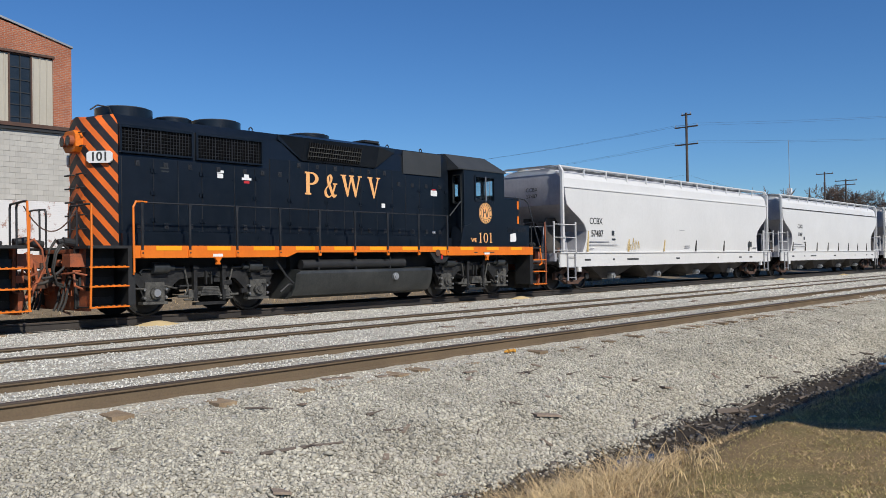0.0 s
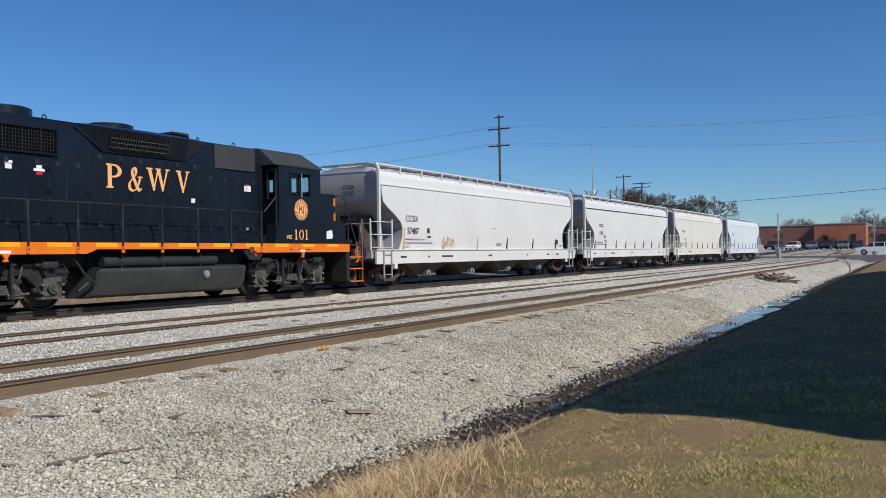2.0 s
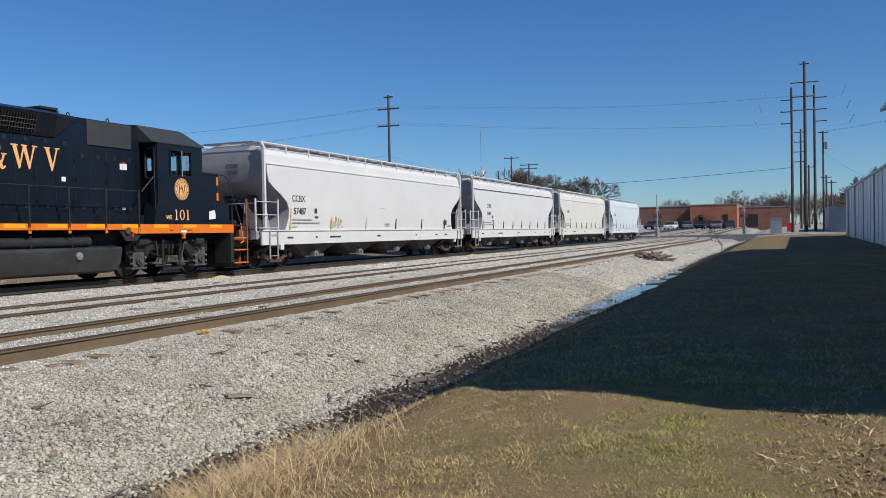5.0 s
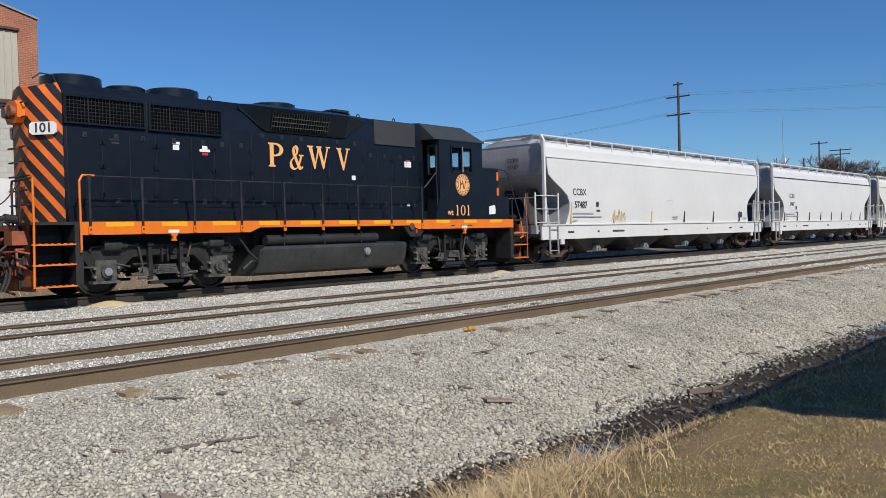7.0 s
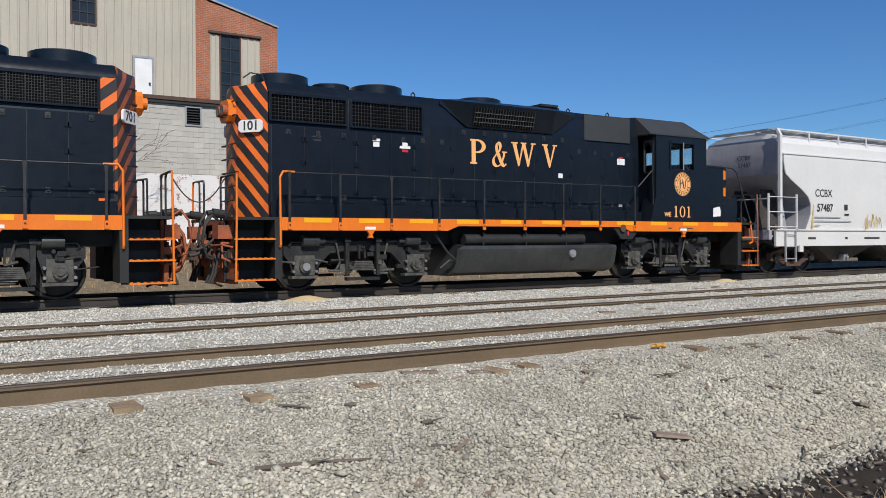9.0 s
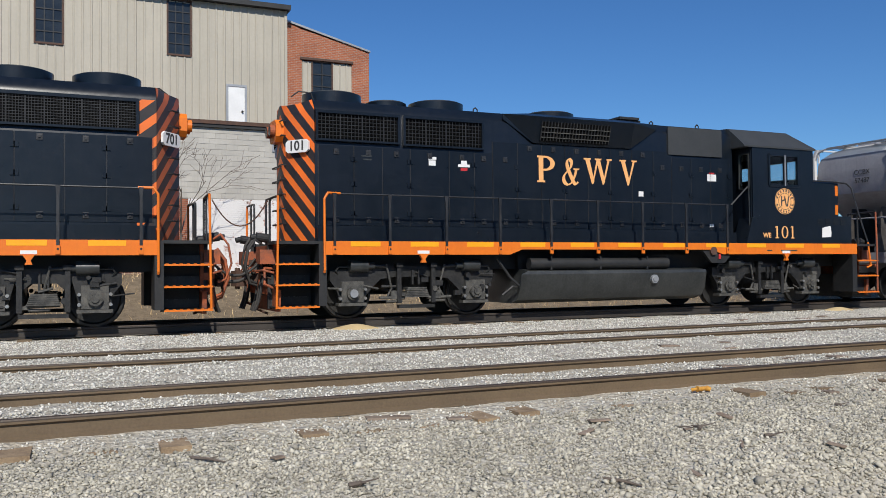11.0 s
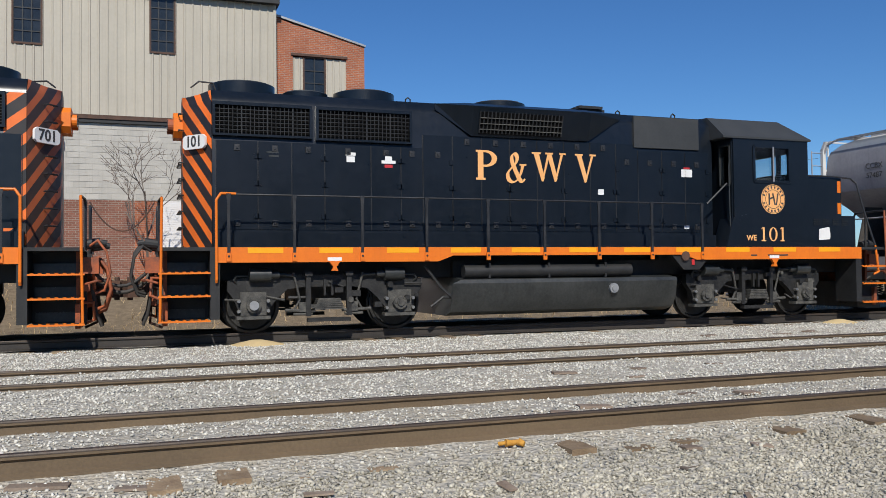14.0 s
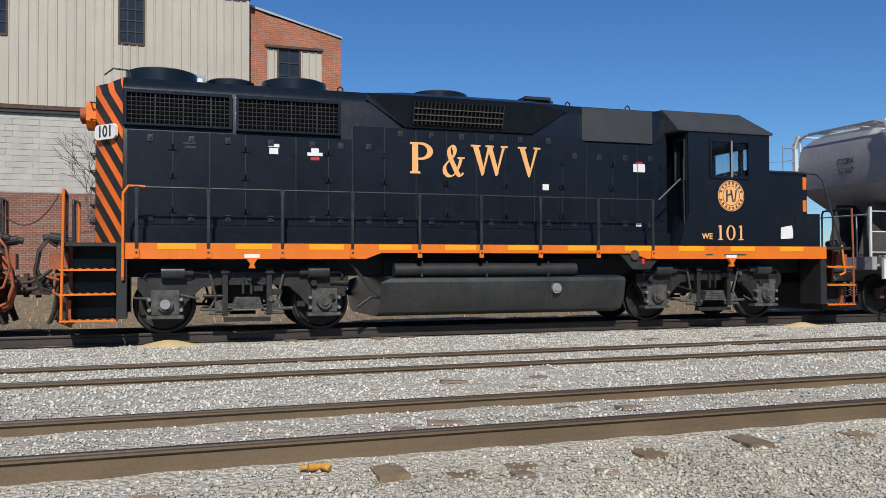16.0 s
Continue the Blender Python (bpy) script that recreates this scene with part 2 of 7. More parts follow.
def ground_mat():
    m, t, s = nodes_of("ballast_mud_and_turf")
    p = coords(t)
    sep = t.nodes.new("ShaderNodeSeparateXYZ")
    t.links.new(p, sep.inputs[0])
    n_big, n_mid, n_fine = noise_at(t, p, 0.5, 5), noise_at(t, p, 5, 4), noise_at(t, p, 45, 3)
    vor = add(t, "ShaderNodeTexVoronoi", Scale=22.0)
    t.links.new(p, vor.inputs["Vector"])
    # Cells darken towards their edges: shade in the gaps between stones, as colour.
    stone = blend(t, ramp(t, vor.outputs["Distance"], 0.12, 0.55), (0.6, 0.57, 0.5), (0.4, 0.372, 0.315))
    tone = t.nodes.new("ShaderNodeSeparateColor")
    t.links.new(vor.outputs["Color"], tone.inputs[0])
    stone = blend(t, maths(t, "MULTIPLY", tone.outputs[0], 0.45), stone, (0.4, 0.378, 0.335))
    stone = blend(t, maths(t, "MULTIPLY", ramp(t, n_big, 0.45, 0.7), 0.35), stone, (0.42, 0.35, 0.24))
    mud = blend(t, n_mid, (0.06, 0.047, 0.035), (0.022, 0.018, 0.014))
    turf = blend(t, ramp(t, n_mid, 0.3, 0.7), (0.25, 0.185, 0.088), (0.165, 0.142, 0.056))
    turf = blend(t, ramp(t, n_big, 0.42, 0.62), turf, (0.26, 0.175, 0.098))
    turf = blend(t, maths(t, "MULTIPLY", ramp(t, n_fine, 0.42, 0.62), 0.5), turf, (0.08, 0.064, 0.028))
    dirt = blend(t, ramp(t, n_mid, 0.3, 0.7), (0.26, 0.2, 0.13), (0.15, 0.115, 0.075))
    lot = blend(t, ramp(t, n_big, 0.3, 0.7), (0.4, 0.38, 0.34), (0.28, 0.26, 0.23))
    edge = maths(t, "MULTIPLY", maths(t, "SUBTRACT", n_mid, 0.5), 1.1)
    x = maths(t, "ADD", sep.outputs["X"], edge)
    fouled = maths(t, "MULTIPLY", ramp(t, maths(t, "ABSOLUTE", maths(t, "ADD", x, 8.95)), 1.5, 0.9), ramp(t, n_mid, 0.42, 0.62))
    stone = blend(t, maths(t, "MULTIPLY", fouled, 0.4), stone, (0.43, 0.36, 0.255))
    c = blend(t, ramp(t, x, -5.35, -5.1), stone, mud)
    c = blend(t, ramp(t, x, -3.8, -3.1), c, turf)
    c = blend(t, ramp(t, x, -19.6, -20.2), c, dirt)
    c = blend(t, ramp(t, maths(t, "ADD", sep.outputs["Y"], maths(t, "MULTIPLY", edge, 6)), 100, 104), c, lot)
    t.links.new(c, s.inputs["Base Color"])
    s.inputs["Roughness"].default_value = 0.95
    s.inputs["Specular IOR Level"].default_value = 0.2
    stony = ramp(t, x, -5.1, -5.5)
    h = maths(t, "ADD", maths(t, "MULTIPLY", maths(t, "MULTIPLY", vor.outputs["Distance"], -1.0), stony), maths(t, "MULTIPLY", n_fine, 0.5))
    bumped(t, s, h, 0.9, 0.03)
    return m


GROUND = ground_mat()


def water_mat():
    m, t, s = nodes_of("still_ditch_water")
    s.inputs["Base Color"].default_value = (0.025, 0.024, 0.02, 1)
    s.inputs["Roughness"].default_value, s.inputs["Specular IOR Level"].default_value = 0.04, 0.7
    bumped(t, s, noise_at(t, coords(t), 6, 2), 0.12, 0.02)
    return m


WATER = water_mat()


def glass_mat():
    m, t, s = nodes_of("clear_window_glass")
    s.inputs["Base Color"].default_value, s.inputs["Roughness"].default_value = (0.8, 0.85, 0.85, 1), 0.03
    s.inputs["Transmission Weight"].default_value = 1.0
    return m


GLASS = glass_mat()


# ---------- mesh helpers ----------
def box(bm, x0, x1, y0, y1, z0, z1):
    vs = [bm.verts.new((x, y, z)) for x in (x0, x1) for y in (y0, y1) for z in (z0, z1)]
    for f in ((0, 1, 3, 2), (4, 6, 7, 5), (0, 4, 5, 1), (2, 3, 7, 6), (0, 2, 6, 4), (1, 5, 7, 3)):
        bm.faces.new([vs[i] for i in f])
    return bm


def loft(bm, rings, caps=True):
    """Skin over rings of points, each a closed loop of the same length."""
    vs = [[bm.verts.new(p) for p in r] for r in rings]
    n = len(rings[0])
    for a, b in zip(vs, vs[1:]):
        for i in range(n):
            bm.faces.new((a[i], a[(i + 1) % n], b[(i + 1) % n], b[i]))
    if caps:
        bm.faces.new(vs[0][::-1])
        bm.faces.new(vs[-1])
    return bm


def prism(bm, poly, axis, a, b):
    """A polygon pushed along an axis. For x it is in (y, z), for y in (x, z), for z in (x, y)."""
    put = {"x": lambda u, v, w: (w, u, v), "y": lambda u, v, w: (u, w, v), "z": lambda u, v, w: (u, v, w)}[axis]
    return loft(bm, [[put(u, v, w) for u, v in poly] for w in (a, b)])


def cyl(bm, a, b, r, n=12, r2=None, caps=True):
    a, b = Vector(a), Vector(b)
    w = (b - a).normalized()
    u = w.orthogonal().normalized()
    v = w.cross(u)
    ring = lambda c, q: [c + (u * math.cos(2 * math.pi * i / n) + v * math.sin(2 * math.pi * i / n)) * q for i in range(n)]
    return loft(bm, [ring(a, r), ring(b, r if r2 is None else r2)], caps)


def tube(bm, pts, r, n=7):
    """One bent pipe through pts."""
    pts = [Vector(p) for p in pts]
    u = (pts[1] - pts[0]).orthogonal().normalized()
    rings = []
    for k, p in enumerate(pts):
        a = (p - pts[k - 1]).normalized() if k else (pts[1] - p).normalized()
        b = (pts[k + 1] - p).normalized() if k + 1 < len(pts) else a
        w = a + b
        w = w.normalized() if w.length > 0.01 else a
        u = (u - w * u.dot(w)).normalized()
        v = w.cross(u)
        q = r / max(w.dot(a), 0.6)
        rings.append([p + (u * math.cos(2 * math.pi * i / n) + v * math.sin(2 * math.pi * i / n)) * q for i in range(n)])
    return loft(bm, rings)


def curve_pts(a, b, sag, n=8, side=0.0):
    """Points of a hanging line from a to b."""
    a, b = Vector(a), Vector(b)
    out = []
    for i in range(n + 1):
        k = i / n
        p = a.lerp(b, k)
        p.z -= sag * 4 * k * (1 - k)
        p.x += side * 4 * k * (1 - k)
        out.append(p)
    return out


def mirror_x(bm):
    """Adds the mirror image across x = 0."""
    old = bm.faces[:]
    twin = {}
    for f in old:
        vs = []
        for v in f.verts:
            if v not in twin:
                twin[v] = bm.verts.new((-v.co.x, v.co.y, v.co.z))
            vs.append(twin[v])
        bm.faces.new(vs[::-1])
    return bm


def part(name, bm, material, parent=None, label="", bevel=0.0, smooth=None):
    """Links a bmesh as one mesh object under a thing or a part."""
    if bevel:
        bmesh.ops.bevel(bm, geom=[e for e in bm.edges if len(e.link_faces) == 2 and e.calc_face_angle(0) > 0.6], offset=bevel, segments=1, affect="EDGES", clamp_overlap=True)
    bmesh.ops.recalc_face_normals(bm, faces=bm.faces[:])
    me = bpy.data.meshes.new(name)
    bm.to_mesh(me)
    bm.free()
    me.materials.append(material)
    if smooth:
        me.shade_smooth()
        me.set_sharp_from_angle(angle=radians(smooth))
    ob = new(name, me)
    ob.parent = parent
    return tagged(ob, label)


def again(ob, m, parent=None):
    """Another object on the same mesh."""
    o = new(ob.name.split(".")[0], ob.data)
    o.parent = parent or ob.parent
    o.matrix_basis = m
    return tagged(o, ob.get("label", ""))


def thing(name, m, label, category, group="", kind=""):
    ob = new(name)
    ob.matrix_world = m
    ob.empty_display_size = 0.2
    return tagged(ob, label, category, group, kind)


def raw_mesh(name, verts, faces, material, parent=None, label=""):
    me = bpy.data.meshes.new(name)
    me.from_pydata(verts, [], faces)
    me.materials.append(material)
    ob = new(name, me)
    ob.parent = parent
    return tagged(ob, label)


def words(name, text, size, material, parent, m, label="", bold=0.0, wide=1.0):
    """A line of writing as a thin mesh, centred at the pose m, facing its z."""
    cu = bpy.data.curves.new(name, "FONT")
    cu.body, cu.size, cu.align_x, cu.align_y, cu.extrude, cu.offset = text, size, "CENTER", "CENTER", 0.002, bold
    tmp = new(name, cu)
    me = bpy.data.meshes.new_from_object(tmp)
    bpy.data.objects.remove(tmp)
    me.materials.clear()
    me.materials.append(material)
    ob = new(name, me)
    ob.parent = parent
    ob.matrix_basis = m @ Matrix.Diagonal((wide, 1, 1, 1))
    return tagged(ob, label)


def facing_side(x, y, z):
    """The pose of writing on a side wall that faces +x, read along +y."""
    return Matrix.Translation((x, y, z)) @ Matrix(((0, 0, 1, 0), (1, 0, 0, 0), (0, 1, 0, 0), (0, 0, 0, 1)))


# ---------- ground ----------
PROFILE_X = (-60, -33, -29, -26.6, -24.8, -23, -21.5, -20.6, -16.4, -15.4, -14.6, -12.0, -11.4, -10.2, -9.16, -8.55, -8.33, -7.75, -6.25, -5.85, -5.5, -5.25, -4.5, -3.9, -3.2, -2.0, 3, 60)
PROFILE_Z = (0.9, 0.95, 0.7, 0.05, -0.3, -0.46, -0.42, -0.22, -0.19, -0.2, -0.205, -0.215, -0.215, -0.27, -0.235, -0.26, -0.32, -0.385, -0.64, -0.79, -0.98, -1.05, -1.05, -0.86, -0.57, -0.49, -0.33, -0.3)


def rise(x, y):
    """How far the land climbs towards the level crossing."""
    on_grass = np.interp(y, (10, 51, 110, 190, 400), (0, 0.3, 0.7, 1.6, 3.0))
    on_track = np.interp(y, (104, 112, 190, 400), (0, 0.62, 1.5, 2.9))
    k = np.clip((x + 7.0) / 3.0, 0, 1)
    return on_grass * k + on_track * (1 - k)


def wobble(x, y, s):
    return np.sin(x * 1.7 * s + np.sin(y * 1.1 * s) * 1.3) * np.cos(y * 1.3 * s + np.sin(x * 0.9 * s) * 1.7)


def ground_z(x, y):
    x, y = np.asarray(x, float), np.asarray(y, float)
    z = np.interp(x, PROFILE_X, PROFILE_Z)
    soft = np.clip(np.abs(x + 12.0) - 4.8, 0, 1) * np.clip((x + 16.5) * 2, 0.25, 1)
    ditch = np.exp(-((x + 4.6) / 0.55) ** 2)
    z = z + soft * 0.035 * wobble(x, y, 1.3) + 0.012 * wobble(x, y, 4.1) + ditch * 0.06 * wobble(x * 0.5, y, 0.8)
    pool = np.exp(-((y - 26) / 9.0) ** 2) * np.exp(-((x + 4.5) / 0.9) ** 2)
    filled = np.interp(x, (-28, -26.6, -24.8, -21.5, -20.6), (0, 0.1, 0.36, 0.3, 0)) * np.clip((y - 23) / 3, 0, 1)
    return z - 0.12 * pool + filled + rise(x, y)


def build_ground():
    xs = np.concatenate([[-2500, -900, -350, -150, -80, -50, -35, -31, -29, -27.8, -26.6, -25.6, -24.8, -23.8], np.arange(-23, -8.2, 0.4), np.arange(-8.2, -2.4, 0.13), np.arange(-2.4, 6.1, 0.5), [9, 15, 30, 60, 150, 400, 1000, 2500]])
    ys = np.concatenate([[-2500, -800, -250, -80, -30, -15, -6], np.arange(0, 26, 0.2), np.arange(26, 60, 0.6), np.arange(60, 130, 2.5), [135, 150, 170, 200, 260, 400, 800, 1600, 3500]])
    gx, gy = np.meshgrid(xs, ys)
    gz = ground_z(gx, gy)
    nx = len(xs)
    verts = np.stack([gx, gy, gz], -1).reshape(-1, 3).tolist()
    faces = [(j * nx + i, j * nx + i + 1, (j + 1) * nx + i + 1, (j + 1) * nx + i) for j in range(len(ys) - 1) for i in range(nx - 1)]
    ob = raw_mesh("ground", verts, faces, GROUND)
    ob.data.shade_smooth()
    tagged(ob, "pale ballast bank, muddy ditch and thin brown lawn", "ground", kind="structure")
    ys = np.concatenate([np.arange(2, 60, 0.8)])
    bm = bmesh.new()
    a = [(bm.verts.new((-5.6, y, -1.1 + rise(-4.6, y))), bm.verts.new((-3.95, y, -1.1 + rise(-4.6, y)))) for y in ys]
    for (p, q), (r, s) in zip(a, a[1:]):
        bm.faces.new((p, q, s, r))
    ob = part("ditch_water", bm, WATER)
    tagged(ob, "shallow muddy water lying in the ditch", "water", kind="structure")


build_ground()

# ---------- tracks ----------
TRACKS = {"far": (-18.4, 0.0), "middle": (-13.28, -0.14), "near": (-9.16, -0.14)}


def build_track(name, xc, top, web, label):
    tr = thing(name, pose(xc, 0, top), label, "railway track", kind="structure")
    ys = [-40, 0, 20, 60, 104, 106, 108, 110, 112, 190]
    foot = [(0.036, -0.016), (0.036, -0.036), (0.01, -0.05), (0.009, -0.14), (0.07, -0.157), (0.07, -0.172)]
    foot = foot + [(-x, z) for x, z in foot[::-1]]
    head = [(0.03, 0.002), (0.037, -0.008), (0.038, -0.016), (-0.038, -0.016), (-0.037, -0.008), (-0.03, 0.002)]
    for side in (-0.7525, 0.7525):
        for piece, sec, paint, words_on in (("rail", foot, web, ""), ("rail_head", head, RAILTOP, "dark worn head of the rail")):
            bm = bmesh.new()
            loft(bm, [[(side + x, y, z + float(rise(-18.0, y))) for x, z in sec] for y in ys])
            part(piece, bm, paint, tr, words_on)
    return tr


TRACK = {
    "far": build_track("railway_track", *TRACKS["far"], SHADED_RAIL, "oil-darkened railway track under the standing train"),
    "middle": build_track("railway_track", *TRACKS["middle"], RAIL, "empty rusty railway track in pale ballast"),
    "near": build_track("railway_track", *TRACKS["near"], RAIL, "empty rusty railway track on the bank's shoulder"),
}

# ---------- locomotives ----------
def ring_y(u, pts):
    return [(x, u, z) for x, z in pts]


def hood_section(hw, base, shoulder, top, crown):
    return [(hw, base), (hw, shoulder), (hw - 0.06, shoulder + 0.12), (hw - 0.2, top), (0.0, crown), (0.2 - hw, top), (0.06 - hw, shoulder + 0.12), (-hw, shoulder), (-hw, base)]


def serif_glyph(bm, strokes, y0, z0, s, x0, x1):
    for k, poly in enumerate(strokes):
        prism(bm, [(y0 + u * s, z0 + v * s) for u, v in poly], "x", x0 - 0.0008 * k, x1 + 0.0011 * k)


def pen_stroke(bm, pts, y0, z0, s, x0, x1, thin, thick, slant):
    """A broad-nib line through pts: wide where it runs across the slant, fine along it."""
    def at(k, q):
        p = [Vector(pts[min(max(k + d, 0), len(pts) - 1)]) for d in (-1, 0, 1, 2)]
        return 0.5 * (2 * p[1] + (p[2] - p[0]) * q + (2 * p[0] - 5 * p[1] + 4 * p[2] - p[3]) * q * q + (3 * p[1] - p[0] - 3 * p[2] + p[3]) * q ** 3)
    line = [at(k, q / 5) for k in range(len(pts) - 1) for q in range(5)] + [Vector(pts[-1])]
    edge = []
    for k, p in enumerate(line):
        d = (line[min(k + 1, len(line) - 1)] - line[max(k - 1, 0)]).normalized()
        n = Vector((-d.y, d.x))
        w = thin + (thick - thin) * abs(d.dot(Vector((math.cos(slant), math.sin(slant))))) ** 2
        edge.append((p + n * w / 2, p - n * w / 2))
    for k, ((a, b), (c, d)) in enumerate(zip(edge, edge[1:])):
        prism(bm, [(y0 + p.x * s, z0 + p.y * s) for p in (a, b, d, c)], "x", x0 - 0.00004 * k, x1 + 0.00006 * k)


def ring_glyph(bm, cy, cz, ry, rz, ty, tz, x0, x1, a0=0.0, a1=360.0, n=20):
    for i in range(n):
        a, b = (radians(a0 + (a1 - a0) * k / n) for k in (i, i + 1))
        prism(bm, [(cy + ry * math.cos(a), cz + rz * math.sin(a)), (cy + ry * math.cos(b), cz + rz * math.sin(b)), (cy + (ry - ty) * math.cos(b), cz + (rz - tz) * math.sin(b)), (cy + (ry - ty) * math.cos(a), cz + (rz - tz) * math.sin(a))], "x", x0, x1)


def radiator_screen(root, side, hw, y0, y1, z0, z1, fine):
    # Solid black sheet in place of the dark interior behind the wires.
    sc = part("radiator_screen", box(bmesh.new(), side * (hw + 0.001), side * (hw + 0.006), y0, y1, z0, z1), OPENING_SHADE, root, "radiator screen backed by a black sheet for its inner shade")
    bm = bmesh.new()
    for a, b, c, d in ((y0 - 0.05, y1 + 0.05, z1, z1 + 0.06), (y0 - 0.05, y1 + 0.05, z0 - 0.04, z0), (y0 - 0.05, y0, z0, z1), (y1, y1 + 0.05, z0, z1)):
        box(bm, side * hw, side * (hw + 0.07), a, b, c, d)
    part("screen_frame", bm, LOCO, sc)
    bm = bmesh.new()
    n = int((y1 - y0) / fine)
    for i in range(1, n):
        y = y0 + (y1 - y0) * i / n
        w = 0.012 if i % 6 == 0 else 0.005
        box(bm, side * (hw + 0.045), side * (hw + 0.055), y - w, y + w, z0, z1)
    rows = int((z1 - z0) / (fine * 0.95))
    for j in range(1, rows):
        z = z0 + (z1 - z0) * j / rows
        box(bm, side * (hw + 0.05), side * (hw + 0.06), y0, y1, z - 0.005, z + 0.005)
    tagged(part("screen_mesh", bm, MESH_WIRE, sc), kind="stuff")


def roof_fan(root, y, r, z0, z1, name="cooling_fan"):
    bm = bmesh.new()
    cyl(bm, (0, y, z0), (0, y, z1), r, 32)
    fan = part(name, bm, LOCO, root, "low round black roof fan housing", bevel=0.02, smooth=40)
    bm = bmesh.new()
    cyl(bm, (0, y, z1), (0, y, z1 + 0.03), r * 0.93, 32, r * 0.88)
    part("fan_cap", bm, GREYROOF, fan, smooth=40)
    bm = bmesh.new()
    for i in range(12):
        a = math.pi * i / 12
        box(bm, -0.012, 0.012, -r * 0.8, r * 0.8, z1 + 0.024, z1 + 0.036)
        bmesh.ops.rotate(bm, verts=bm.verts[-8:], cent=(0, 0, 0), matrix=Matrix.Rotation(a, 3, "Z"))
    bmesh.ops.translate(bm, verts=bm.verts[:], vec=(0, y, 0))
    part("fan_grille", bm, FRAME_BLACK, fan)


def wheel_mesh():
    bm = bmesh.new()
    pr = [(0.50, 0.0), (0.53, 0.0), (0.535, 0.03), (0.508, 0.04), (0.505, 0.13), (0.46, 0.135), (0.43, 0.09), (0.17, 0.08), (0.15, 0.14), (0.0, 0.14)]
    n = 32
    rings = [[(w, r * math.cos(2 * math.pi * i / n), r * math.sin(2 * math.pi * i / n)) for i in range(n)] for r, w in pr if r > 0]
    rings.insert(0, [(0.0, 0.1 * math.cos(2 * math.pi * i / n), 0.1 * math.sin(2 * math.pi * i / n)) for i in range(n)])
    return loft(bm, rings)


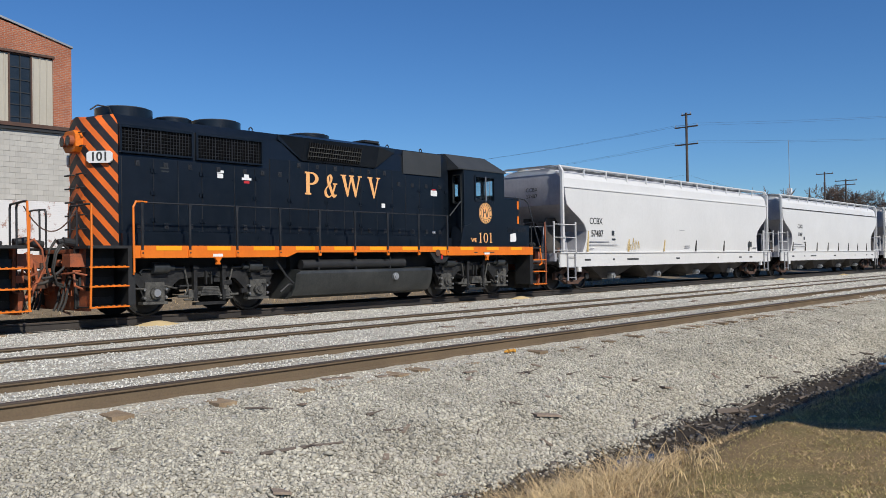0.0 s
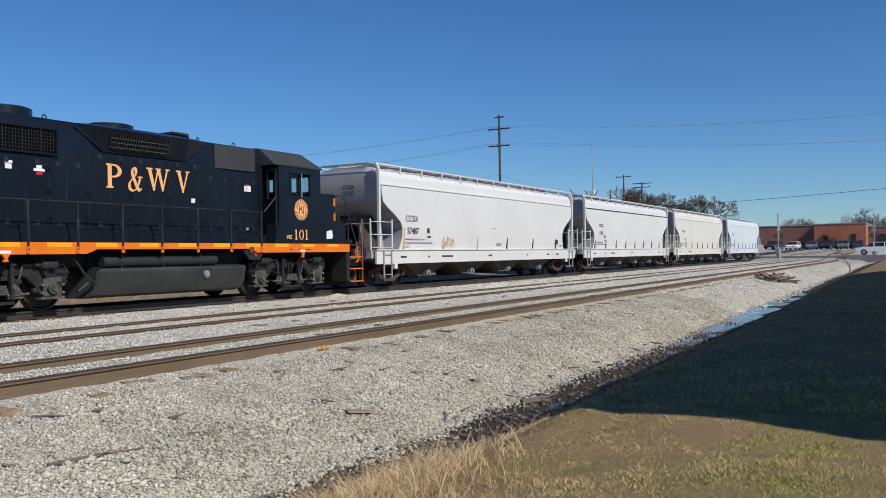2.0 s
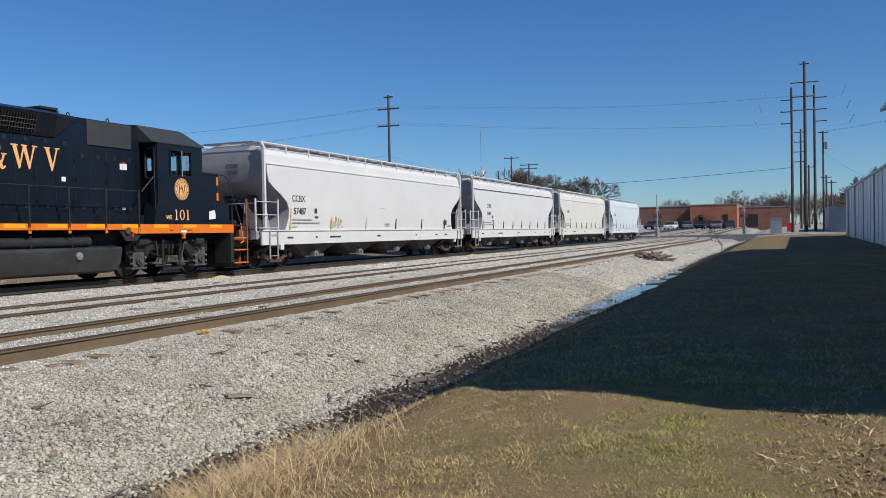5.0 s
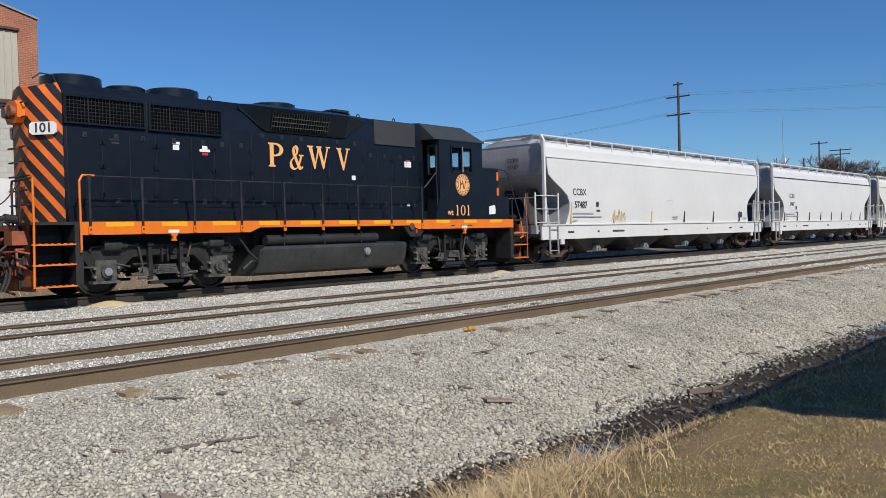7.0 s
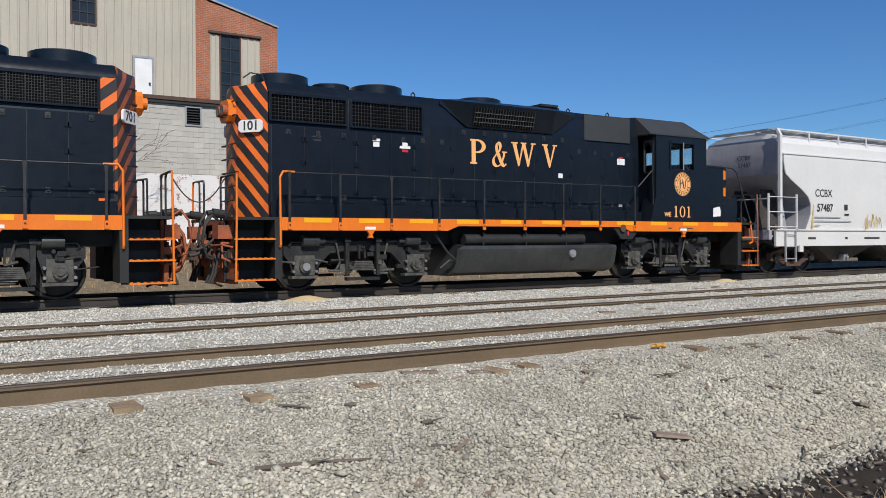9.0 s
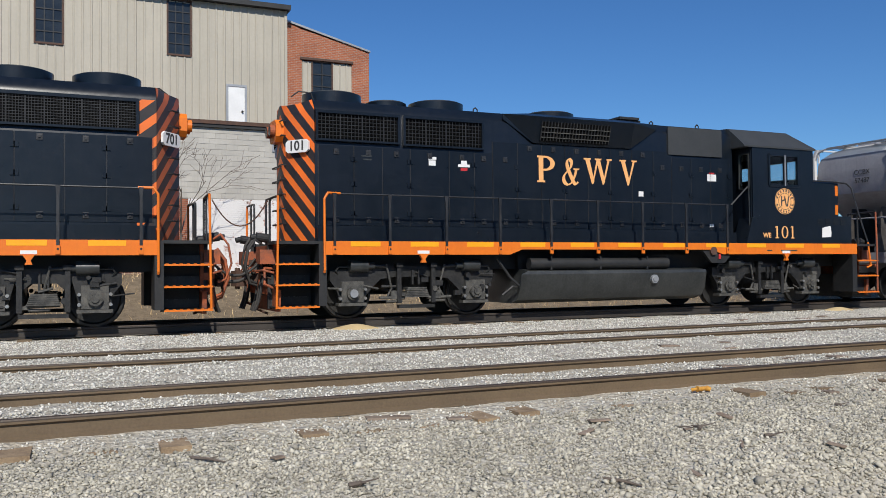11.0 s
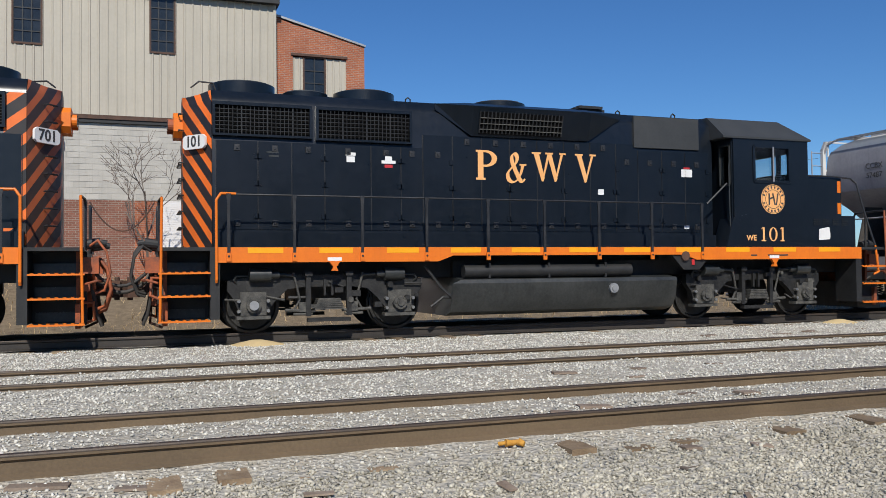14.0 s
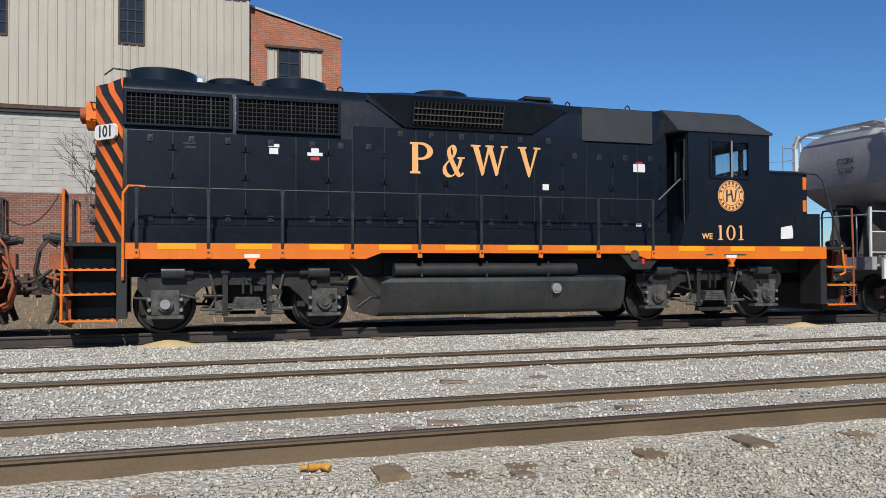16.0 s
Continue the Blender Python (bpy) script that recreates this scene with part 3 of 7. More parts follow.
def loco_truck(root, yc, axles, label):
    """A truck: wheels, side frames with pedestals, journal boxes, brake cylinders, springs and a step of leaf springs."""
    tk = part("truck", box(bmesh.new(), -0.55, 0.55, yc - 0.5, yc + 0.5, 0.55, 0.95), TRUCK, root, label)
    first = None
    for a in axles:
        for s in (1, -1):
            if first is None:
                first = part("wheel", wheel_mesh(), TRUCK, tk, smooth=35)
                first.matrix_basis = Matrix.Translation((0.68, a, 0.505))
            else:
                again(first, Matrix.Translation((s * 0.68, a, 0.505)) @ Matrix.Rotation(0 if s > 0 else math.pi, 4, "Z"), tk)
        bm = bmesh.new()
        cyl(bm, (-0.7, a, 0.505), (0.7, a, 0.505), 0.085, 12)
        part("axle", bm, TRUCK, tk)
    y0, y1 = axles[0] - 0.55, axles[-1] + 0.55
    for s in (1, -1):
        x0, x1 = s * 0.98, s * 1.14
        low = []
        for a, b in zip(axles, axles[1:]):
            low += [(a + 0.26, 0.42), (a + 0.42, 0.62), (a + 0.62, 0.8), ((a + b) / 2 - 0.45, 0.84), ((a + b) / 2 + 0.45, 0.84), (b - 0.62, 0.8), (b - 0.42, 0.62), (b - 0.26, 0.42)]
        poly = [(y0, 0.92), (y0 + 0.1, 0.78), (axles[0] - 0.33, 0.62), (axles[0] - 0.26, 0.42)] + low + [(axles[-1] + 0.26, 0.42), (axles[-1] + 0.33, 0.62), (y1 - 0.1, 0.78), (y1, 0.92), (y1 - 0.05, 1.0), (axles[-1] + 0.1, 1.02), (axles[-1] - 0.5, 1.06), (axles[0] + 0.5, 1.06), (axles[0] - 0.1, 1.02), (y0 + 0.05, 1.0)]
        bm = bmesh.new()
        # the side frame is made of upright strips between its lower and upper outline
        lows = poly[1:4] + low + poly[4 + len(low):4 + len(low) + 3]
        up = lambda y: float(np.interp(y, (y0, axles[0] - 0.1, axles[0] + 0.5, axles[-1] - 0.5, axles[-1] + 0.1, y1), (0.96, 1.02, 1.06, 1.06, 1.02, 0.96)))
        pts = sorted(set(lows))
        rows = [[bm.verts.new((x, y, z)) for x, z in ((x0, zl), (x1, zl), (x1, up(y)), (x0, up(y)))] for y, zl in pts]
        for p, q in zip(rows, rows[1:]):
            for i in range(4):
                bm.faces.new((p[i], p[(i + 1) % 4], q[(i + 1) % 4], q[i]))
        bm.faces.new(rows[0])
        bm.faces.new(rows[-1][::-1])
        part("side_frame", bm, TRUCK, tk, bevel=0.015)
        for a in axles:
            bm = bmesh.new()
            box(bm, s * 0.95, s * 1.2, a - 0.23, a + 0.23, 0.34, 0.76)
            box(bm, s * 1.0, s * 1.22, a - 0.3, a + 0.3, 0.27, 0.33)
            jb = part("journal_box", bm, DUSTED, tk, bevel=0.03)
            bm = bmesh.new()
            cyl(bm, (s * 1.18, a, 0.52), (s * 1.27, a, 0.52), 0.13, 16)
            cyl(bm, (s * 1.26, a, 0.52), (s * 1.3, a, 0.52), 0.07, 10)
            for i in range(6):
                t = math.pi * i / 3
                cyl(bm, (s * 1.26, a + 0.1 * math.cos(t), 0.52 + 0.1 * math.sin(t)), (s * 1.285, a + 0.1 * math.cos(t), 0.52 + 0.1 * math.sin(t)), 0.016, 6)
            part("bearing_cap", bm, DUSTED, jb)
            if a < 1.8:
                bm = bmesh.new()
                cyl(bm, (s * 1.285, a, 0.52), (s * 1.315, a, 0.52), 0.085, 14)
                part("hub_cap", bm, METAL_GREY, jb, "bright bare hub cap", bevel=0.008)
            for dy in (-0.26, 0.26):
                for dz in (0.42, 0.6):
                    bm = bmesh.new()
                    cyl(bm, (s * 1.14, a + dy, dz), (s * 1.24, a + dy, dz), 0.032, 8)
                    part("bolt", bm, CHROME, jb)
            bm = bmesh.new()
            for dy in (-0.14, 0.14):
                for k in range(5):
                    cyl(bm, (s * 1.06, a + dy, 0.77 + 0.045 * k), (s * 1.06, a + dy, 0.795 + 0.045 * k), 0.085, 10)
            part("spring", bm, TRUCK, tk)
        for a, d in ((axles[0], 1), (axles[-1], -1)):
            bm = bmesh.new()
            y = a + 0.12 * d
            cyl(bm, (s * 1.2, y - 0.19, 1.07), (s * 1.2, y + 0.19, 1.07), 0.125, 16)
            cyl(bm, (s * 1.2, y + 0.19 * d, 1.07), (s * 1.2, y + 0.34 * d, 1.07), 0.07, 10)
            cyl(bm, (s * 1.2, y + 0.3 * d, 1.07), (s * 1.2, y + 0.62 * d, 1.05), 0.028, 8)
            tube(bm, [(s * 1.2, y - 0.2 * d, 1.05), (s * 1.2, y - 0.42 * d, 1.05), (s * 1.18, y - 0.46 * d, 0.98), (s * 1.12, y - 0.4 * d, 0.9)], 0.018)
            part("brake_cylinder", bm, TANK, tk, smooth=40)
            bm = bmesh.new()
            tube(bm, [(s * 1.2, y + 0.6 * d, 1.1), (s * 1.19, y + 0.66 * d, 0.85), (s * 1.17, y + 0.72 * d, 0.6), (s * 1.17, y + 0.6 * d, 0.4)], 0.022)
            cyl(bm, (s * 1.18, y + 0.45 * d, 0.42), (s * 1.18, y + 1.0 * d, 0.4), 0.03, 8)
            cyl(bm, (s * 1.18, y + 0.6 * d, 0.34), (s * 1.18, y + 0.95 * d, 0.34), 0.025, 8)
            box(bm, s * 1.1, s * 1.22, min(y + 0.7 * d, y + 0.86 * d), max(y + 0.7 * d, y + 0.86 * d), 0.38, 0.56)
            part("brake_lever", bm, DUSTED, tk)
        for a, b in zip(axles, axles[1:]):
            c = (a + b) / 2
            bm = bmesh.new()
            for k in range(6):
                box(bm, s * 1.0, s * 1.28, c - 0.27 + 0.012 * k, c + 0.27 - 0.012 * k, 0.42 + 0.035 * k, 0.448 + 0.035 * k)
            part("leaf_spring", bm, DUSTED, tk)
            bm = bmesh.new()
            for dy in (-0.38, 0.38):
                box(bm, s * 1.14, s * 1.24, c + dy - 0.045, c + dy + 0.045, 0.3, 1.1)
                box(bm, s * 1.12, s * 1.27, c + dy - 0.07, c + dy + 0.07, 1.04, 1.12)
            box(bm, s * 1.12, s * 1.27, c - 0.4, c + 0.4, 0.2, 0.27)
            for dy in (-0.07, 0.07):
                box(bm, s * 1.14, s * 1.2, c + dy - 0.02, c + dy + 0.02, 0.68, 0.98)
            part("spring_hanger", bm, TRUCK, tk, bevel=0.008)
            rr = random.Random(int(a * 31) + s)
            for k in range(16):
                y = rr.uniform(a - 0.4, b + 0.4)
                z = rr.uniform(0.36, 1.0)
                x = rr.uniform(1.13, 1.22)
                bm = bmesh.new()
                if k % 3 == 0:
                    cyl(bm, (s * x, y - rr.uniform(0.05, 0.3), z), (s * x, y + 0.1, z + rr.uniform(-0.12, 0.06)), rr.uniform(0.012, 0.03), 7)
                elif k % 3 == 1:
                    cyl(bm, (s * (x - 0.06), y, z), (s * (x + 0.06), y, z), rr.uniform(0.025, 0.06), 9)
                else:
                    box(bm, s * (x - 0.05), s * (x + 0.04), y - rr.uniform(0.03, 0.1), y + rr.uniform(0.03, 0.1), z - rr.uniform(0.02, 0.06), z + rr.uniform(0.02, 0.06))
                part("brake_rigging", bm, DUSTED if k % 4 == 0 else TRUCK, tk)
    return tk


def step_well(root, y0, y1, out, rails):
    """The corner steps of a locomotive, on both sides; out is the y of the outer end."""
    d = 1 if out > y0 + 0.1 else -1
    for s in (1, -1):
        bm = bmesh.new()
        inner = y1 if d < 0 else y0
        box(bm, s * 0.85, s * 1.48, min(inner, inner + 0.16 * -d), max(inner, inner + 0.16 * -d), 0.3, 1.56)
        box(bm, s * 0.8, s * 0.86, y0, y1, 0.24, 1.5)
        box(bm, s * 0.8, s * 1.48, y0, y1, 1.5, 1.56)
        sw = part("step_well", bm, FRAME_BLACK, root, bevel=0.01)
        for k, z in enumerate((0.27, 0.7, 1.1)):
            bm = bmesh.new()
            box(bm, s * (0.86 + 0.06 * k), s * 1.5, y0 + 0.03, y1 - 0.02, z, z + 0.025)
            st = part("step", bm, FRAME_BLACK, sw)
            bm = bmesh.new()
            box(bm, s * 1.5, s * 1.53, y0, y1, z - 0.004, z + 0.026)
            for i in range(7):
                y = y0 + 0.06 + (y1 - y0 - 0.12) * i / 6
                cyl(bm, (s * 1.44, y, z + 0.025), (s * 1.44, y, z + 0.04), 0.03, 6)
            part("tread", bm, ORANGE, st, "orange serrated tread")
            bm = bmesh.new()
            box(bm, s * (0.86 + 0.06 * k), s * (0.88 + 0.06 * k), y0 + 0.05, y1 - 0.05, z + 0.03, z + 0.2)
            part("riser", bm, TANK, st)
        col, tall = rails
        bm = bmesh.new()
        yo = out - 0.03 * d
        tube(bm, [(s * 1.5, yo, 0.3), (s * 1.52, yo - 0.02 * d, 1.5), (s * 1.5, yo - 0.03 * d, tall)], 0.024, 8)
        part("grab_rail", bm, col, root, "upright orange grab rail")
        for x in (0.95, 0.62):
            bm = bmesh.new()
            tube(bm, [(s * 1.49, yo - 0.03 * d, tall - 0.01), (s * 1.3, yo - 0.03 * d, tall), (s * x, yo, tall - 0.02), (s * (x - 0.04), yo, tall - 0.1), (s * (x - 0.04), yo, 1.5)], 0.022, 8)
            part("platform_rail", bm, POSTS, root, "black bent platform rail")
        if d > 0:
            continue
        bm = bmesh.new()
        yi = (y1 if d < 0 else y0) - 0.08 * d
        tube(bm, [(s * 1.52, yi - 0.02 * d, 0.95), (s * 1.55, yi - 0.02 * d, 1.0), (s * 1.53, yi - 0.02 * d, 2.38), (s * 1.5, yi - 0.1 * d, 2.5), (s * 1.48, yi - 0.36 * d, 2.5)], 0.024, 8)
        part("grab_rail", bm, ORANGE, root, "bent pipe grab rail")


def coupler(root, y, d, extra):
    bm = bmesh.new()
    box(bm, -0.14, 0.14, min(y, y + 0.4 * d), max(y, y + 0.4 * d), 0.72, 0.94)
    prism(bm, [(-0.2, y + 0.38 * d), (0.2, y + 0.38 * d), (0.26, y + 0.6 * d), (0.08, y + 0.68 * d), (0.0, y + 0.56 * d), (-0.2, y + 0.62 * d)], "z", 0.68, 0.99)
    cyl(bm, (0.14, y + 0.56 * d, 0.63), (0.14, y + 0.56 * d, 1.05), 0.05, 10)
    part("coupler", bm, RUSTY, root, bevel=0.02)
    if extra:
        bm = bmesh.new()
        prism(bm, [(-1.25, 0.2), (1.25, 0.2), (1.3, 0.62), (-1.3, 0.62)], "y", y - 0.06 * d, y + 0.02 * d)
        prism(bm, [(-1.0, 0.62), (1.0, 0.62), (1.05, 1.5), (-1.05, 1.5)], "y", y - 0.06 * d, y)
        part("end_plate", bm, ORANGE_DIRTY, root, "rust-streaked orange end plate", bevel=0.01)
        for k in range(10):
            rr = random.Random(k * 7 + int(y))
            x, z = rr.uniform(-1.1, 1.1), rr.uniform(0.5, 1.45)
            bm = bmesh.new()
            if k % 2:
                box(bm, x - 0.08, x + 0.08, min(y, y + 0.16 * d), max(y, y + 0.16 * d), z - 0.07, z + 0.07)
            else:
                tube(bm, [(x, y, z), (x, y + 0.2 * d, z), (x + 0.1, y + 0.22 * d, z - 0.3), (x + 0.1, y, z - 0.4)], 0.025, 7)
            part("end_fitting", bm, ORANGE_DIRTY if k % 3 else RUSTY, root)
        for s in (1, -1):
            part("cable_box", box(bmesh.new(), s * 0.72, s * 1.1, min(y, y + 0.3 * d), max(y, y + 0.3 * d), 1.12, 1.4), ORANGE_DIRTY, root, "rusty orange cable receptacle box", bevel=0.03)
            bm = bmesh.new()
            cyl(bm, (s * 0.8, y + 0.05 * d, 1.62), (s * 0.8, y + 0.32 * d, 1.66), 0.09, 12)
            cyl(bm, (s * 0.8, y + 0.32 * d, 1.66), (s * 0.8, y + 0.42 * d, 1.64), 0.06, 12)
            part("jumper_socket", bm, FRAME_BLACK, root, bevel=0.01)
            part("uncoupling_bracket", prism(bmesh.new(), [(y, 0.5), (y + 0.24 * d, 0.56), (y + 0.2 * d, 1.06), (y, 1.1)], "x", s * 0.5, s * 0.62), ORANGE_DIRTY, root, bevel=0.015)
            bm = bmesh.new()
            tube(bm, [(s * 1.42, y + 0.1 * d, 0.95), (s * 1.3, y + 0.28 * d, 1.0), (s * 0.7, y + 0.34 * d, 0.98), (s * 0.2, y + 0.4 * d, 1.02)], 0.02, 7)
            part("cut_lever", bm, ORANGE_DIRTY, root)
        for i, x in enumerate((0.42, 0.62, 0.8, -0.42, -0.62, -0.8)):
            bm = bmesh.new()
            tube(bm, [(x, y, 0.9), (x, y + 0.14 * d, 0.92), (x, y + 0.2 * d, 0.75), (x * 0.97, y + 0.26 * d, 0.4), (x * 0.94, y + 0.34 * d, 0.2)], 0.028, 7)
            part("air_hose", bm, HOSE, root)


def build_loco(name, at, label, number, axles, parts_of):
    """A road-switcher diesel. The long hood's end is at y = 0.9; the cab, if it has one in view, at the other end."""
    root = thing(name, at, label, "locomotive", "locomotives")
    hw = 0.95
    L = 15.45
    dirty = parts_of["dirty"]
    # underframe and walkway
    bm = bmesh.new()
    box(bm, -0.8, 0.8, 0.1, L + 0.75, 0.98, 1.42)
    box(bm, -1.44, 1.44, 0.92, L, 1.4, 1.555)
    part("underframe", bm, FRAME_BLACK, root, bevel=0.01)
    for s in (1, -1):
        poly = [(0.96, 1.29), (5.06, 1.29), (5.36, 1.4), (10.6, 1.4), (10.9, 1.29), (L, 1.29), (L, 1.56), (0.96, 1.56)]
        sill = part("side_sill", prism(bmesh.new(), poly, "x", s * 1.45, s * 1.5), ORANGE, root, "orange side sill with yellow reflectors")
        bm = bmesh.new()
        box(bm, s * 1.5, s * 1.504, 0, 0.62, 1.455, 1.552)
        ref = part("reflector", bm, YELLOW, sill)
        ref.matrix_basis = Matrix.Translation((0, 1.5, 0))
        for k in range(1, 11):
            again(ref, Matrix.Translation((0, 1.5 + 1.27 * k, 0)))
        for k, y in enumerate((3.05, 12.95)):
            bm = bmesh.new()
            prism(bm, [(y - 0.1, 1.3), (y + 0.1, 1.3), (y + 0.03, 1.2), (y + 0.06, 1.13), (y - 0.06, 1.13), (y - 0.03, 1.2)], "x", s * 1.46, s * 1.53)
            jack = part("jacking_lug", bm, ORANGE, sill)
            part("data_plate", box(bmesh.new(), s * 1.5, s * 1.506, y - 0.13, y + 0.13, 1.31, 1.375), WHITE, sill)
    # long hood with its canted end
    bm = bmesh.new()
    full = hood_section(hw, 1.55, 4.2, 4.46, 4.52)
    small = [(x * 0.7 if abs(x) > 0.01 else x, z - (0.06 if z > 4.3 else 0)) for x, z in full]
    nose = [(x * 0.36, z - (0.09 if z > 4.3 else 0)) for x, z in full]
    end = parts_of["hood_end"]
    loft(bm, [ring_y(0.94, full), ring_y(end, full)])
    hood = part("long_hood", bm, LOCO, root, smooth=40)
    bm = bmesh.new()
    loft(bm, [ring_y(0.46, nose), ring_y(0.715, small), ring_y(0.93, full)])
    part("hood_end", bm, STRIPES_DIRTY if dirty else STRIPES, root, "black and orange diagonal hazard stripes", bevel=0.012, smooth=50)
    for s in (1, -1):
        if dirty:
            part("striped_panel", box(bmesh.new(), s * 0.95, s * 0.956, 0.935, 1.28, 1.6, 4.18), STRIPES, root, "clean orange and black striped edge panel")
        # lower ledge of the hood
        part("hood_ledge", box(bmesh.new(), s * 0.955, s * 1.06, 0.96, end, 1.56, 1.84), LOCO, root, bevel=0.01)
        # doors
        widths = parts_of["doors"]
        y = 1.0
        for i, w in enumerate(widths):
            bm = bmesh.new()
            box(bm, s * hw, s * (hw + 0.012), y + 0.012, y + w - 0.012, 1.9, parts_of["door_top"](y))
            d = part("hood_door", bm, LOCO, root)
            yy = y + (0.03 if i % 2 else w - 0.03)
            part("door_edge", box(bmesh.new(), s * (hw + 0.001), s * (hw + 0.017), y - 0.006, y + 0.006, 1.9, parts_of["door_top"](y)), POSTS, d)
            lettered = 5.3 < y < 8.9 and not parts_of["dirty"]
            for z in (2.15, 2.75) if lettered else (2.15, 2.75, 3.25):
                part("hinge", box(bmesh.new(), s * (hw + 0.012), s * (hw + 0.035), yy - 0.04, yy + 0.04, z - 0.045, z + 0.045), LOCO, d)
            yy = y + w * 0.5
            for z in (2.02, 3.68) if lettered else (2.02, 3.4):
                bm = bmesh.new()
                loft(bm, [[(s * x, yy + dy, z + dz) for dy, dz in ((-q, -q * 1.2), (q, -q * 1.2), (q, q), (-q, q))] for x, q in ((hw + 0.012, 0.055), (hw + 0.028, 0.05), (hw + 0.03, 0.02), (hw + 0.045, 0.018))])
                part("latch", bm, POSTS, d)
            y += w
        for y0, y1, z0, z1, fine in parts_of["screens"]:
            radiator_screen(root, s, hw, y0, y1, z0, z1, fine)
        # walkway rail
        posts = parts_of["posts"]
        bm = bmesh.new()
        tube(bm, [(s * 1.48, posts[0] - 0.1, 2.49), (s * 1.48, posts[-1], 2.49)] + parts_of["rail_tail"](s), 0.016, 8)
        part("handrail", bm, POSTS, root)
        for y in posts:
            bm = bmesh.new()
            prism(bm, [(y - 0.026, 1.34), (y + 0.026, 1.34), (y + 0.024, 2.34), (y + 0.042, 2.5), (y - 0.042, 2.5), (y - 0.024, 2.34)], "x", s * 1.505, s * 1.53)
            cyl(bm, (s * 1.5, y, 1.4), (s * 1.545, y, 1.4), 0.02, 6)
            post = part("handrail_post", bm, POSTS, root)
            part("post_foot", box(bmesh.new(), s * 1.504, s * 1.536, y - 0.04, y + 0.04, 1.31, 1.46), ORANGE, post)
    for y, r, z0, z1 in parts_of["fans"]:
        roof_fan(root, y, r, z0, z1)
    bm = bmesh.new()
    tube(bm, [(0.45, 1.05, 4.5), (0.42, 1.0, 4.66), (0.4, 0.75, 4.68), (0.36, 0.6, 4.56)], 0.016, 6)
    part("lifting_eye", bm, FRAME_BLACK, root)
    # headlight and number boards on the hood's end
    bm = bmesh.new()
    prism(bm, [(-0.3, 3.75), (-0.2, 3.64), (0.2, 3.64), (0.3, 3.75), (0.3, 4.0), (0.2, 4.1), (-0.2, 4.1), (-0.3, 4.0)], "y", 0.5, 0.3)
    hl = part("headlight", bm, ORANGE, root, "protruding twin headlight housing", bevel=0.02)
    for s in (1, -1):
        bm = bmesh.new()
        cyl(bm, (s * 0.14, 0.3, 3.87), (s * 0.14, 0.2, 3.87), 0.12, 16)
        part("light_hood", bm, ORANGE_DIRTY if not dirty else ORANGE, hl)
        bm = bmesh.new()
        cyl(bm, (s * 0.14, 0.199, 3.87), (s * 0.14, 0.195, 3.87), 0.1, 16)
        part("lens", bm, GLASS_DARK, hl)
    for s in (1, -1):
        a = Vector((s * 0.93, 0.915, 0)), Vector((s * 0.4, 0.475, 0))
        along = (a[1] - a[0]).normalized() * s * -1
        out = Vector((s * abs(along.y), -abs(along.x), 0))
        mid = a[0].lerp(a[1], 0.52) + out * 0.07 + Vector((0, 0, 3.5))
        m = Matrix(((along.x, 0, out.x, mid.x), (along.y, 0, out.y, mid.y), (0, 1, 0, mid.z), (0, 0, 0, 1)))
        bm = bmesh.new()
        prism(bm, [(-0.28, -0.08), (-0.22, -0.13), (0.22, -0.13), (0.28, -0.08), (0.28, 0.08), (0.22, 0.13), (-0.22, 0.13), (-0.28, 0.08)], "z", -0.05, 0.0)
        nb = part("number_board", bm, WHITE, root, "white number board with black figures", bevel=0.01)
        nb.matrix_basis = m
        words("number", number, 0.27, INK, nb, Matrix.Translation((0, 0, 0.003)), bold=0.006)
        # grab irons up the end
        for k in range(8):
            z = 1.95 + 0.3 * k
            if 3.2 < z < 3.75:
                continue
            bm = bmesh.new()
            q = a[0].lerp(a[1], 0.8 if dirty else 1.0) + Vector((0, 0, z))
            p2 = a[0].lerp(a[1], 0.5) + Vector((0, 0, z)) if dirty else q + Vector((-s * 0.3, 0.0, 0))
            away = out if dirty else Vector((s * 0.25, -0.97, 0))
            tube(bm, [q, q + away * 0.09, p2 + away * 0.09, p2], 0.012, 6)
            part("grab_iron", bm, FRAME_BLACK, root)
    step_well(root, 0.0, 0.86, 0.0, (ORANGE, 2.42))
    coupler(root, 0.1, -1, True)
    for tc in axles:
        loco_truck(root, sum(tc) / len(tc), tc, "grimy black locomotive truck")
    # fuel tank
    t0, t1 = parts_of["tank"]
    sec = [(1.1, 0.97), (1.4, 0.93), (1.43, 0.86), (1.36, 0.5), (1.22, 0.3), (0.95, 0.22)]
    sec = sec + [(-x, z) for x, z in sec[::-1]]
    bm = bmesh.new()
    loft(bm, [[(x, t0 - (0.18 if z < 0.9 else 0.0), z) for x, z in sec], [(x, t1, z) for x, z in sec]])
    tank = part("fuel_tank", bm, TANK, root, "dusty dark fuel tank with water streaks", bevel=0.015, smooth=30)
    for s in (1, -1):
        bm = bmesh.new()
        cyl(bm, (s * 1.38, t0 + 3.35, 0.72), (s * 1.47, t0 + 3.35, 0.72), 0.1, 16)
        cyl(bm, (s * 1.46, t0 + 3.35, 0.72), (s * 1.49, t0 + 3.35, 0.72), 0.06, 12)
        part("filler_cap", bm, METAL_GREY, tank)
        bm = bmesh.new()
        cyl(bm, (s * 1.25, t0 + 0.1, 1.09), (s * 1.25, t0 + 3.85, 1.09), 0.13, 16)
        part("air_reservoir", bm, FRAME_BLACK, root, smooth=40)
        bm = bmesh.new()
